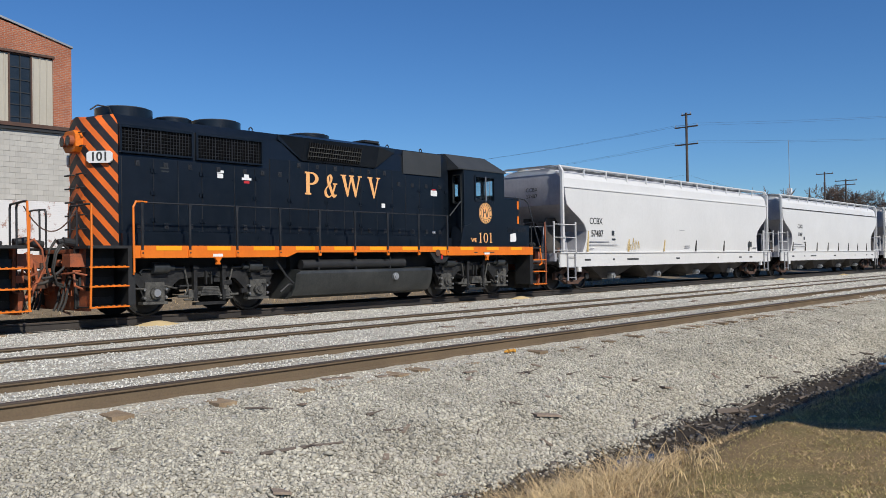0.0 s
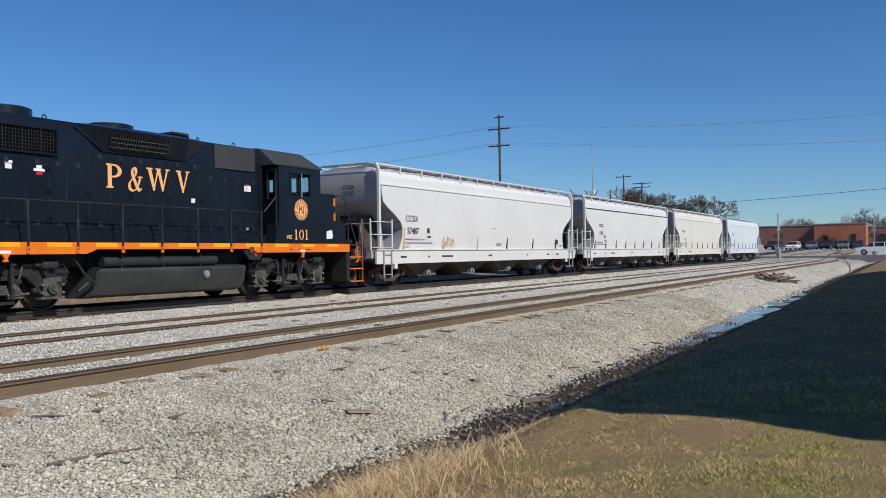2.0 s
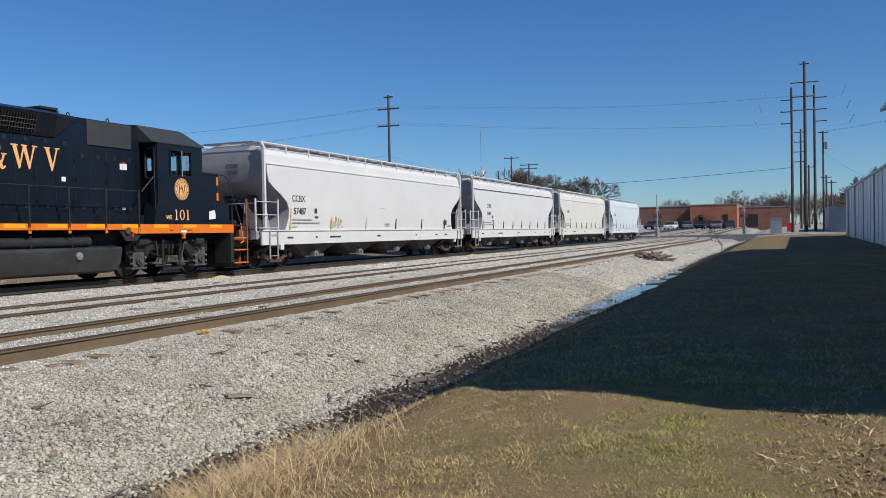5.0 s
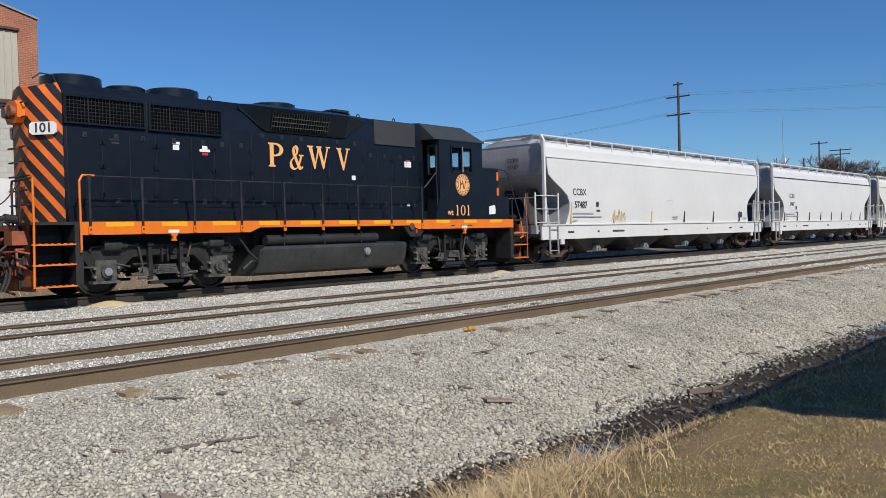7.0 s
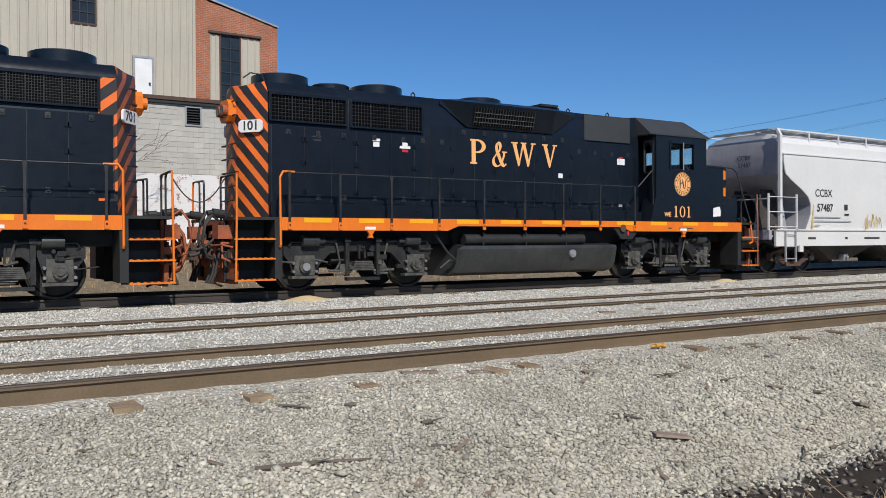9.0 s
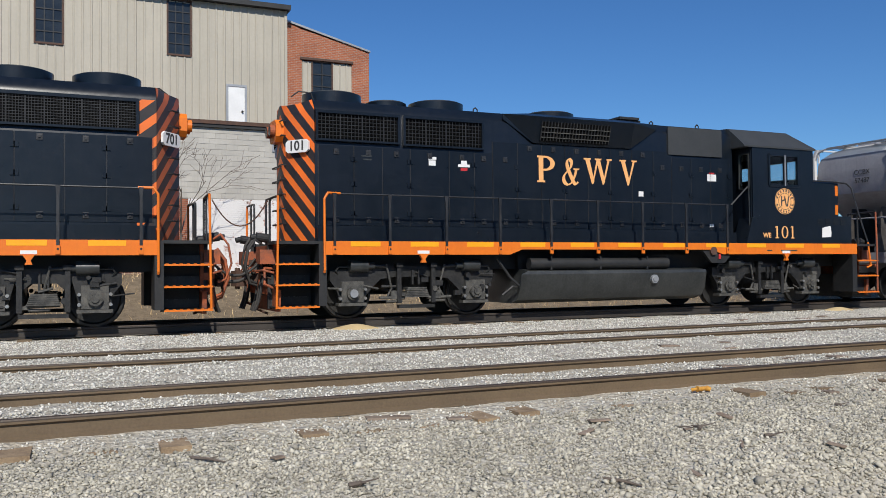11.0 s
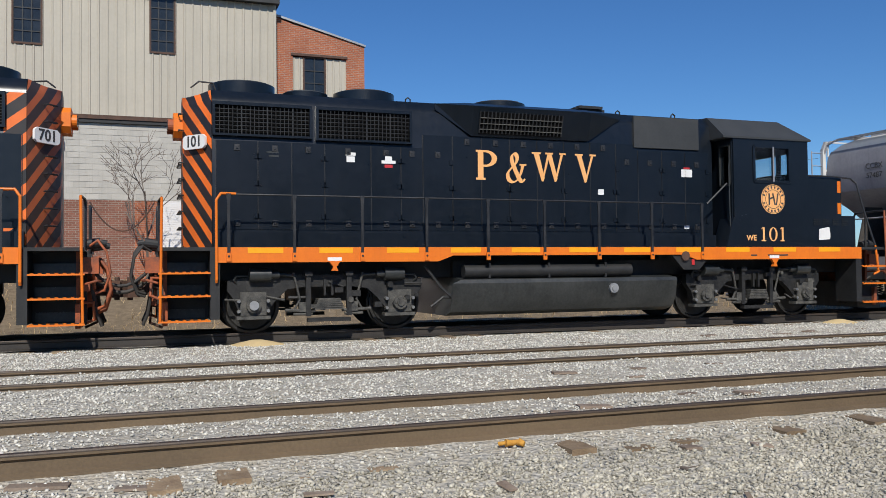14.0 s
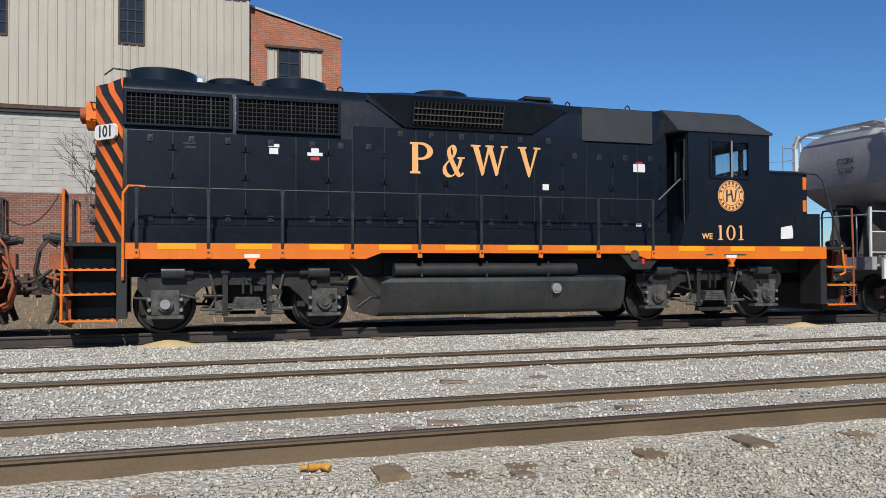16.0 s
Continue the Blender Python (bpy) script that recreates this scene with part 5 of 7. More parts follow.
def ladder(root, x, y0, y1, z0, z1, n, material, bent=None):
    bm = bmesh.new()
    for y in (y0, y1):
        box(bm, x - 0.012, x + 0.03, y - 0.025, y + 0.025, z0, z1)
    for k in range(n):
        z = z0 + 0.1 + (z1 - z0 - 0.2) * k / (n - 1)
        cyl(bm, (x + 0.03, y0, z), (x + 0.03, y1, z), 0.014, 6)
    part("ladder", bm, material, root)


def build_hopper(y0, length, body_mat, label, bays, marks, teardrop, posts, at_x):
    root = thing("hopper_car", pose(at_x, y0, 0), label, "hopper car", "hopper cars")
    L = length
    hw = 1.5
    # body: levels from the side sill to the eaves, pinched in at the ends by the slope sheets
    levels = [(1.36, 1.87, 1.48), (1.6, 1.98, 1.5), (1.85, 2.07, 1.52), (2.15, 2.08, 1.53), (2.4, 1.93, 1.54), (2.65, 1.55, 1.54), (2.9, 1.08, 1.54), (3.1, 0.78, 1.54), (3.4, 0.7, 1.54), (3.72, 0.68, 1.53), (3.76, 0.68, 1.49), (4.05, 0.68, 1.45), (4.22, 0.7, 1.34), (4.36, 0.74, 1.05), (4.46, 0.8, 0.5)]
    if not teardrop:
        levels = [(z, min(u, 1.7) if z < 2.4 else u, w - 0.02) for z, u, w in levels]
    bm = bmesh.new()
    loft(bm, [[(w, u, z), (w, L - u, z), (-w, L - u, z), (-w, u, z)] for z, u, w in levels])
    body = part("body", bm, body_mat, root, smooth=25)
    # grey end sheets laid over the body's ends
    for e in (0, 1):
        f = (lambda u: u) if e == 0 else (lambda u: L - u)
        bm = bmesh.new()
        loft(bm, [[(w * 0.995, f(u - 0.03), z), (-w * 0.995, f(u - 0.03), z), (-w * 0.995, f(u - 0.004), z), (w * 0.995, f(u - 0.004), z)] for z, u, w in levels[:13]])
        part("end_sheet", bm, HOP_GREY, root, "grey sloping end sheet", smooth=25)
        # end platform, corner posts, shear plates
        bm = bmesh.new()
        a, b = sorted((f(0.0), f(2.3)))
        box(bm, -0.32, 0.32, a, b, 0.78, 1.14)
        a, b = sorted((f(0.0), f(0.14)))
        box(bm, -1.5, 1.5, a, b, 1.05, 1.34)
        a, b = sorted((f(0.05), f(2.35)))
        box(bm, -1.42, 1.42, a, b, 1.12, 1.18)
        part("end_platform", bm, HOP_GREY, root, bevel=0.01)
        # Dark plates added to close the gap where the slope sheets lie in shadow.
        for x in (-0.5, 0.5):
            bm = bmesh.new()
            prism(bm, [(f(0.55), 1.18), (f(1.95), 1.18), (f(2.06), 2.15), (f(1.5), 2.66), (f(0.95), 2.66)], "x", x - 0.02, x + 0.02)
            part("end_web", bm, HOP_DARK, root, "dark upright web plate added in the shaded end gap")
        for s in (1, -1):
            bm = bmesh.new()
            a, b = sorted((f(0.5), f(0.6)))
            box(bm, s * 1.45, s * 1.545, a, b, 1.3, 4.3)
            prism(bm, [(s * 1.45, 4.28), (s * 1.545, 4.28), (s * 1.42, 4.5), (s * 1.34, 4.5)], "y", a, b)
            part("corner_post", bm, body_mat, root)
            bm = bmesh.new()
            prism(bm, [(f(0.55), 1.34), (f(1.0), 1.34), (f(0.66), 2.6), (f(0.55), 2.9)], "x", s * 1.38, s * 1.42)
            part("gusset", bm, HOP_GREY, root)
            a, b = sorted((f(-0.1), f(1.28)))
            ladder(root, s * 1.55, a, b, 1.34, 2.46, 3, body_mat)
            a, b = sorted((f(0.72), f(1.22)))
            ladder(root, s * 1.56, a, b, 0.35, 1.3, 3, HOP_GREY)
            bm = bmesh.new()
            tube(bm, [(s * 1.48, f(0.55), 2.5), (s * 1.5, f(0.55), 4.1), (s * 1.38, f(0.58), 4.4), (s * 1.1, f(0.6), 4.5)], 0.025, 6)
            if s < 0:
                for z in (2.8, 3.15, 3.5, 3.85, 4.2):
                    tube(bm, [(s * 1.5, f(0.55), z), (s * 1.5, f(0.16), z)], 0.014, 6)
                tube(bm, [(s * 1.5, f(0.16), 2.5), (s * 1.5, f(0.16), 4.25)], 0.016, 6)
            part("end_ladder", bm, HOP_GREY if e == 0 else body_mat, root)
        bm = bmesh.new()
        tube(bm, [(-1.45, f(0.06), 2.3), (1.45, f(0.06), 2.3)], 0.018, 6)
        tube(bm, [(-1.0, f(0.06), 1.3), (-1.0, f(0.06), 2.3)], 0.018, 6)
        tube(bm, [(1.0, f(0.06), 1.3), (1.0, f(0.06), 2.3)], 0.018, 6)
        part("end_rail", bm, HOP_GREY, root)
        bm = bmesh.new()
        d = -1 if e == 0 else 1
        y = f(0.0)
        if e == 1 or y0 > 30:
            box(bm, -0.13, 0.13, min(y, y + 0.3 * d), max(y, y + 0.3 * d), 0.74, 0.96)
        prism(bm, [(-0.2, y + 0.25 * d), (0.2, y + 0.25 * d), (0.24, y + 0.48 * d), (0.0, y + 0.4 * d), (-0.2, y + 0.46 * d)] if e == 1 or y0 > 30 else [(-0.2, y), (0.2, y), (0.22, y + 0.1 * d), (-0.2, y + 0.12 * d)], "z", 0.68, 1.0)
        part("coupler", bm, RUSTY, root, bevel=0.015)
        bm = bmesh.new()
        tube(bm, [(0.5, y, 0.85), (0.5, y + 0.2 * d, 0.75), (0.45, y + 0.5 * d, 0.4)], 0.03, 7)
        part("air_hose", bm, HOSE, root)
        hopper_truck(root, f(1.75))
    # side sills
    for s in (1, -1):
        bm = bmesh.new()
        prism(bm, [(0.3, 0.84), (L - 0.3, 0.84), (L - 0.3, 1.36), (0.3, 1.36)], "x", s * 1.47, s * 1.54)
        box(bm, s * 1.4, s * 1.58, 0.3, L - 0.3, 1.33, 1.37)
        sill = part("side_sill", bm, body_mat, root, "white side sill with small stencils", bevel=0.008)
        for y, w in ((1.9, 0.4), (3.9, 0.14), (5.0, 0.9), (9.2, 0.35), (13.4, 0.14), (15.9, 0.3), (17.2, 0.35)):
            part("stencil", box(bmesh.new(), s * 1.541, s * 1.544, y, y + w, 1.05, 1.12), INK, sill)
        for y in (1.55, L - 1.55):
            bm = bmesh.new()
            prism(bm, [(y - 0.1, 0.9), (y + 0.1, 0.9), (y + 0.1, 0.66), (y - 0.1, 0.66)], "x", s * 1.48, s * 1.55)
            part("jacking_pad", bm, body_mat, sill)
        # eaves rail and running-board posts
        bm = bmesh.new()
        box(bm, s * 1.48, s * 1.56, 0.6, L - 0.6, 3.7, 3.745)
        part("eaves_rail", bm, HOP_DARK if "dark eaves" in label else body_mat, root)
        bm = bmesh.new()
        box(bm, s * 1.35, s * 1.4, 0.55, L - 0.55, 4.46, 4.5)
        part("roof_rail", bm, HOP_WHITE if posts else body_mat, root)
        bm = bmesh.new()
        for k in range(4):
            box(bm, s * (0.5 + 0.13 * k), s * (0.59 + 0.13 * k), 0.7, L - 0.7, 4.5, 4.53)
        part("running_board", bm, METAL_GREY, root)
        n = 13
        for k in range(n):
            y = 0.6 + (L - 1.2) * k / (n - 1)
            bm = bmesh.new()
            box(bm, s * 1.36, s * 1.4, y - 0.022, y + 0.022, 4.1, 4.46)
            box(bm, s * 0.48, s * 1.36, y - 0.02, y + 0.02, 4.46, 4.5)
            part("roof_rail_post", bm, HOP_WHITE if posts else body_mat, root)
        # vertical ribs' leak stains and stencilled lettering
        for k in range(6 if posts else 8):
            y = 2.1 + (L - 5.2) * k / (5 if posts else 7)
            bm = bmesh.new()
            tall = 2.15 if k == 0 and posts else 1.86
            prism(bm, [(y, 1.38), (y + 0.07, 1.38), (y + 0.13, tall), (y + 0.07, tall + 0.02)], "x", s * 1.5, s * 1.54)
            part("rib", bm, OCHRE if k < 3 and posts else HOP_DARK, root, "stained short side rib")
    # hatches along the roof
    bm = bmesh.new()
    box(bm, -0.3, 0.3, 1.0, L - 1.0, 4.44, 4.54)
    trough = part("hatch_trough", bm, HOP_GREY, root, bevel=0.02)
    for k in range(8):
        y = 1.2 + (L - 2.4) * k / 8
        part("hatch", box(bmesh.new(), -0.34, 0.34, y, y + 1.7, 4.54, 4.59), HOP_WHITE, trough, bevel=0.02)
    bm = bmesh.new()
    for k in range(24):
        x = -1.05 + 0.088 * k
        box(bm, x, x + 0.022, 0.58, 0.72, 4.5, 4.53)
    for y in (0.57, 0.72):
        box(bm, -1.06, 1.06, y, y + 0.03, 4.49, 4.53)
    part("cross_walk", bm, METAL_GREY, root, "open grating crosswalk")
    # discharge bays; their dark colour carries the shade beneath the car
    c0, c1 = 2.6, L - 2.6
    w = (c1 - c0) / bays
    for k in range(bays):
        a, b = c0 + w * k + 0.05, c0 + w * (k + 1) - 0.05
        m = (a + b) / 2
        bm = bmesh.new()
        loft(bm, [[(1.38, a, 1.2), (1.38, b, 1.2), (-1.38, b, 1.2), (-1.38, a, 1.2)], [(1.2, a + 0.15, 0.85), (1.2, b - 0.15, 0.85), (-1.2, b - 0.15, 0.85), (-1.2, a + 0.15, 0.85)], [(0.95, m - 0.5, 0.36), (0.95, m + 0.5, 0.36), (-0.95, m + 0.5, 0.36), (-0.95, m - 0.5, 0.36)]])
        bay = part("discharge_bay", bm, HOP_DARK, root, "grimy sloping discharge bay, darkened for the shadow under the car")
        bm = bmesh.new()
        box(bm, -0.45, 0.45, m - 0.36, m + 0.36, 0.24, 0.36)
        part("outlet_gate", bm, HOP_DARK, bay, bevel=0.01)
        bm = bmesh.new()
        box(bm, 1.0, 1.2, m - 0.12, m + 0.12, 0.34, 0.56)
        cyl(bm, (0.9, m, 0.45), (1.28, m, 0.45), 0.06, 8)
        part("gate_operator", bm, METAL_GREY, bay, "pale steel gate operator")
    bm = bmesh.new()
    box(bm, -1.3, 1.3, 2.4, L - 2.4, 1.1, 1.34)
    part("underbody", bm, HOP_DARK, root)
    bm = bmesh.new()
    cyl(bm, (0.4, 1.6, 1.45), (0.4, 2.2, 1.45), 0.16, 12)
    part("brake_reservoir", bm, RUSTY, root)
    # the car's own marks on the side towards the lawn
    for text, size, y, z in marks:
        words("stencil", text, size, INK, root, facing_side(1.545, y, z), bold=0.004)
    on_end = Matrix(((1, 0, 0, 0.1), (0, 0, -1, 0.643), (0, 1, 0, 3.68), (0, 0, 0, 1)))
    for k, (text, size, y, z) in enumerate(marks):
        words("stencil", text, 0.2, INK, root, Matrix.Translation((0, 0, -0.24 * k)) @ on_end)
    for y, z, wd, h in ((2.95, 1.76, 1.4, 0.035), (3.25, 1.64, 2.0, 0.03), (2.4, 1.5, 0.3, 0.03), (10.3, 1.62, 0.5, 0.03), (10.3, 1.56, 0.5, 0.03), (9.8, 2.3, 0.5, 0.02), (17.3, 1.72, 0.4, 0.24), (17.9, 1.55, 0.5, 0.04), (3.95, 2.1, 0.18, 0.18), (4.0, 1.86, 0.24, 0.06)):
        if not marks[0][1] > 0.3 and y > 9:
            continue
        part("stencil", box(bmesh.new(), 1.54, 1.543, y - wd / 2, y + wd / 2, z - h / 2, z + h / 2), HOP_GREY if h < 0.05 else TANK, root)
    return root


XT = TRACKS["far"][0]
first_car = build_hopper(24.78, 20.25, HOP_WHITE, "white covered hopper car with grey ends, paint slightly stained", 4, (("CCBX", 0.34, 2.72, 2.52), ("57487", 0.34, 2.8, 2.06)), True, True, XT)
bm = bmesh.new()
rr = random.Random(3)
for k in range(5):
    y = 5.05 + 0.2 * k
    tube(bm, [(1.545, y + rr.uniform(-0.05, 0.05), 1.45 + rr.uniform(0, 0.08)), (1.545, y + 0.06, 1.78 + rr.uniform(-0.1, 0.12)), (1.545, y + 0.14, 1.62), (1.545, y + rr.uniform(0.1, 0.2), 1.44)], 0.011, 4)
part("paint_scribble", bm, OCHRE, first_car, "sprayed ochre scribble")
build_hopper(46.0, 19.2, HOP_WHITE, "white covered hopper car with a dark eaves rail", 4, (("CCBX", 0.3, 3.3, 2.75), ("57487", 0.28, 3.3, 2.3)), True, False, XT)
build_hopper(66.2, 19.2, HOP_CREAM, "cream covered hopper car with dusty sides", 4, (("CCBX", 0.3, 3.3, 2.75),), True, False, XT)
build_hopper(86.8, 19.6, HOP_BLUE, "pale blue covered hopper car at the train's end", 4, (("CCBX", 0.3, 3.3, 2.75),), True, False, XT)

# ---------- old factory behind the engines ----------
def ribbed_panel(name, w, h, material, parent):
    bm = bmesh.new()
    n = max(2, round(w / 0.3))
    pts = [(0, 0.0)]
    for k in range(n):
        y = w * k / n
        q = w / n
        pts += [(y + 0.02, 0.0), (y + 0.04, 0.03), (y + 0.085, 0.03), (y + 0.105, 0.0)]
    pts += [(w, 0.0), (w, -0.02), (0, -0.02)]
    prism(bm, [(y, x) for x, y in [(p[1], p[0]) for p in pts]], "z", 0, h)
    for v in bm.verts:
        v.co.x, v.co.y = v.co.y, v.co.x
    return part(name, bm, material, parent)


def window_of(parent, x, y0, y1, z0, z1, cols, rows):
    """An old steel factory window: dark panes in a grid of bars."""
    bm = bmesh.new()
    for a, b, c, d in ((y0 - 0.06, y1 + 0.06, z1, z1 + 0.07), (y0 - 0.06, y1 + 0.06, z0 - 0.07, z0), (y0 - 0.06, y0, z0, z1), (y1, y1 + 0.06, z0, z1)):
        box(bm, x - 0.05, x + 0.05, a, b, c, d)
    fr = part("window", bm, RUSTY, parent, "old steel factory window")
    pw, ph = (y1 - y0) / cols, (z1 - z0) / rows
    pane = None
    for i in range(cols):
        for j in range(rows):
            if pane is None:
                pane = part("pane", box(bmesh.new(), -0.006, 0.006, 0.02, pw - 0.02, 0.02, ph - 0.02), GLASS_DARK, fr)
                pane.matrix_basis = Matrix.Translation((x - 0.02, y0, z0))
            else:
                again(pane, Matrix.Translation((x - 0.02, y0 + pw * i, z0 + ph * j)) @ Matrix.Rotation(random.uniform(-0.02, 0.02), 4, "Z"))
    bm = bmesh.new()
    for i in range(cols + 1):
        box(bm, x - 0.03, x + 0.02, y0 + pw * i - 0.02, y0 + pw * i + 0.02, z0, z1)
    for j in range(rows + 1):
        box(bm, x - 0.028, x + 0.018, y0, y1, z0 + ph * j - 0.02, z0 + ph * j + 0.02)
    part("glazing_grid", bm, FRAME_BLACK, fr)


fact = thing("factory_building", pose(0, 0, 0), "old factory of beige metal siding, red brick and pale block", "building")
FX, AX = -36.5, -33.0
# brick block with a sloping parapet
bm = bmesh.new()
prism(bm, [(13.0, 6.0), (13.78, 6.0), (13.78, 11.45), (13.0, 11.75)], "x", -48, FX - 0.35)
prism(bm, [(16.05, -0.6), (16.85, -0.6), (16.85, 10.72), (16.05, 10.95)], "x", -48, FX - 0.35)
prism(bm, [(13.78, 10.14), (16.05, 10.14), (16.05, 10.95), (13.78, 11.45)], "x", -48, FX - 0.35)
prism(bm, [(13.0, -0.6), (16.05, -0.6), (16.05, 6.0), (13.0, 6.0)], "x", -48, FX - 0.35)
part("brick_wall", bm, BRICK, fact, "weathered orange-red brick wall")
bm = bmesh.new()
prism(bm, [(12.98, 11.74), (16.9, 10.72), (16.9, 10.8), (12.98, 11.83)], "x", -48, FX - 0.28)
part("coping", bm, METAL_GREY, fact)
for y0, w in ((13.78, 0.46), (15.15, 0.9)):
    p = ribbed_panel("infill_panel", w, 4.1, SIDING, fact)
    p.matrix_basis = Matrix.Translation((FX - 0.42, y0, 6.0))
window_of(fact, FX - 0.42, 14.27, 15.12, 6.4, 10.08, 2, 7)
part("lintel", box(bmesh.new(), FX - 0.36, FX - 0.3, 13.7, 16.1, 10.14, 10.24), RUSTY, fact)
# siding wall: panels side by side with window gaps
part("inner_wall", box(bmesh.new(), -48, FX - 0.06, -14, 12.98, 5.5, 12.05), SIDING, fact)
wins = ((8.18, 9.04), (3.34, 4.27), (-2.2, -1.3))
edges = [-14.0, -2.2, -1.3, 3.34, 4.27, 8.18, 9.04, 12.98]
cache = {}
for a, b in zip(edges, edges[1:]):
    is_win = any(abs(a - w[0]) < 0.01 for w in wins)
    z0 = 6.6
    spans = [(z0, 9.72), (11.9, 12.05)] if is_win else [(z0, 12.05)]
    n = max(1, round((b - a) / 0.95))
    for k in range(n):
        for c, d in spans:
            w = (b - a) / n
            key = (round(w, 3), round(d - c, 3))
            if key not in cache:
                cache[key] = p = ribbed_panel("siding_panel", w, d - c, SIDING, fact)
                p.matrix_basis = Matrix.Translation((FX, a + w * k, c))
            else:
                again(cache[key], Matrix.Translation((FX, a + w * k, c)))
for a, b in wins:
    window_of(fact, FX + 0.0, a, b, 9.78, 11.95, 3, 5)
part("corner_trim", box(bmesh.new(), FX - 0.1, FX + 0.06, 12.92, 13.04, 6.6, 12.1), SIDING, fact)
part("roof_edge", box(bmesh.new(), -48.2, FX + 0.3, -14.2, 13.15, 12.05, 12.25), FRAME_BLACK, fact, "dark roof edge")
# roof-level door
dr = part("door", box(bmesh.new(), FX + 0.03, FX + 0.08, 10.55, 11.22, 6.7, 8.62), WHITE, fact, "white steel door onto the low roof", bevel=0.01)
bm = bmesh.new()
for a, b, c, d in ((10.46, 10.55, 6.7, 8.62), (11.22, 11.31, 6.7, 8.62), (10.46, 11.31, 8.62, 8.72)):
    box(bm, FX + 0.02, FX + 0.1, a, b, c, d)
part("door_frame", bm, METAL_GREY, dr)
bm = bmesh.new()
cyl(bm, (FX + 0.08, 11.12, 7.6), (FX + 0.16, 11.12, 7.6), 0.04, 10)
part("handle", bm, FRAME_BLACK, dr)
# low annex: block above, brick below
part("annex_wall", box(bmesh.new(), FX - 0.1, AX - 0.06, -14, 14.9, -0.6, 6.42), MORTAR, fact)
bm = bmesh.new()
box(bm, FX, AX + 0.14, -14.1, 15.0, 6.42, 6.56)
part("annex_roof_edge", bm, RUSTY, fact, "rusty roof edge with a dark drip line")
part("drip_edge", box(bmesh.new(), AX - 0.04, AX + 0.1, -14.05, 14.95, 6.3, 6.42), FRAME_BLACK, fact)
part("brick_base", box(bmesh.new(), AX - 0.06, AX, -14, 7.6, -0.6, 3.64), BRICK_OLD, fact, "old brown brick base wall")
part("orange_brick_patch", box(bmesh.new(), AX - 0.06, AX + 0.004, 7.6, 8.5, 0.6, 3.62), BRICK, fact)
part("whitewashed_base", box(bmesh.new(), AX - 0.06, AX + 0.002, 8.5, 14.9, -0.6, 3.64), BRICK_WHITE, fact, "flaking whitewashed brick base wall")
# a louvred vent; the black sheet behind its slats is the shade inside
v = part("louvre_vent", box(bmesh.new(), AX - 0.03, AX + 0.01, 11.66, 12.18, 5.56, 6.2), OPENING_SHADE, fact, "square dark louvred wall vent")
for k in range(6):
    bm = bmesh.new()
    prism(bm, [(AX + 0.0, 5.6 + 0.1 * k), (AX + 0.05, 5.58 + 0.1 * k), (AX + 0.05, 5.6 + 0.1 * k), (AX + 0.0, 5.63 + 0.1 * k)], "y", 11.68, 12.16)
    part("slat", bm, FRAME_BLACK, v)
bm = bmesh.new()
for a, b, c, d in ((11.6, 11.66, 5.5, 6.26), (12.18, 12.24, 5.5, 6.26), (11.66, 12.18, 5.5, 5.56), (11.66, 12.18, 6.2, 6.26)):
    box(bm, AX - 0.02, AX + 0.04, a, b, c, d)
part("vent_frame", bm, METAL_GREY, v)

# ---------- white shed beside the lawn ----------
shed = thing("metal_shed", pose(0, 0, 0), "long white metal-clad shed with a lower wing", "building")
SX = 5.0
sh = [(SX, -0.6), (SX, 7.1), (SX + 9, 9.6), (SX + 18, 7.1), (SX + 18, -0.6)]
part("tall_wall", prism(bmesh.new(), sh, "y", 6.55, 50.0), SHED_WHITE, shed, "white vertical metal cladding")
bm = bmesh.new()
prism(bm, [(SX - 0.35, 7.05), (SX - 0.35, 7.2), (SX + 9, 9.8), (SX + 18.3, 7.2), (SX + 18.3, 7.05), (SX + 9, 9.62)], "y", 6.5, 50.2)
part("tall_roof", bm, METAL_GREY, shed)
part("low_wall", prism(bmesh.new(), [(SX + 0.02, -0.6), (SX + 0.02, 4.25), (SX + 14, 5.6), (SX + 14, -0.6)], "y", 50.0, 86.0), SHED_WHITE, shed)
part("low_roof", prism(bmesh.new(), [(SX - 0.1, 4.22), (SX - 0.1, 4.36), (SX + 14.1, 5.75), (SX + 14.1, 5.6)], "y", 50.2, 86.2), METAL_GREY, shed)
for y in (50.3, 58, 66, 74, 82):
    bm = bmesh.new()
    box(bm, SX - 0.06, SX + 0.02, y, y + 0.09, -0.5, 4.2)
    part("downpipe", bm, METAL_GREY, shed)
for k in range(14):
    part("cladding_rib", box(bmesh.new(), SX - 0.02, SX + 0.02, 50.8 + 2.5 * k, 50.86 + 2.5 * k, -0.5, 4.2), SHED_WHITE, shed)
bm = bmesh.new()
box(bm, SX - 0.03, SX + 0.02, 45.2, 46.2, 0.0, 2.2)
part("door", bm, METAL_GREY, shed, "grey personnel door")

# ---------- level crossing, road and distance ----------
road = raw_mesh("road", *(lambda xs: ([(x, y, 0.33) for x in xs for y in (108.0, 116.5)] + [(x, y, -0.6) for x in xs for y in (108.0, 116.5)],
                [(2 * i, 2 * i + 1, 2 * i + 3, 2 * i + 2) for i in range(len(xs) - 1)] + [(2 * i, 2 * i + 2, 2 * i + 2 + 2 * len(xs), 2 * i + 2 * len(xs)) for i in range(len(xs) - 1)]))([-160, -80, -40, -20, -5, 10, 40, 120]), ASPHALT)
tagged(road, "worn grey asphalt road over the level crossing", "road", kind="structure")


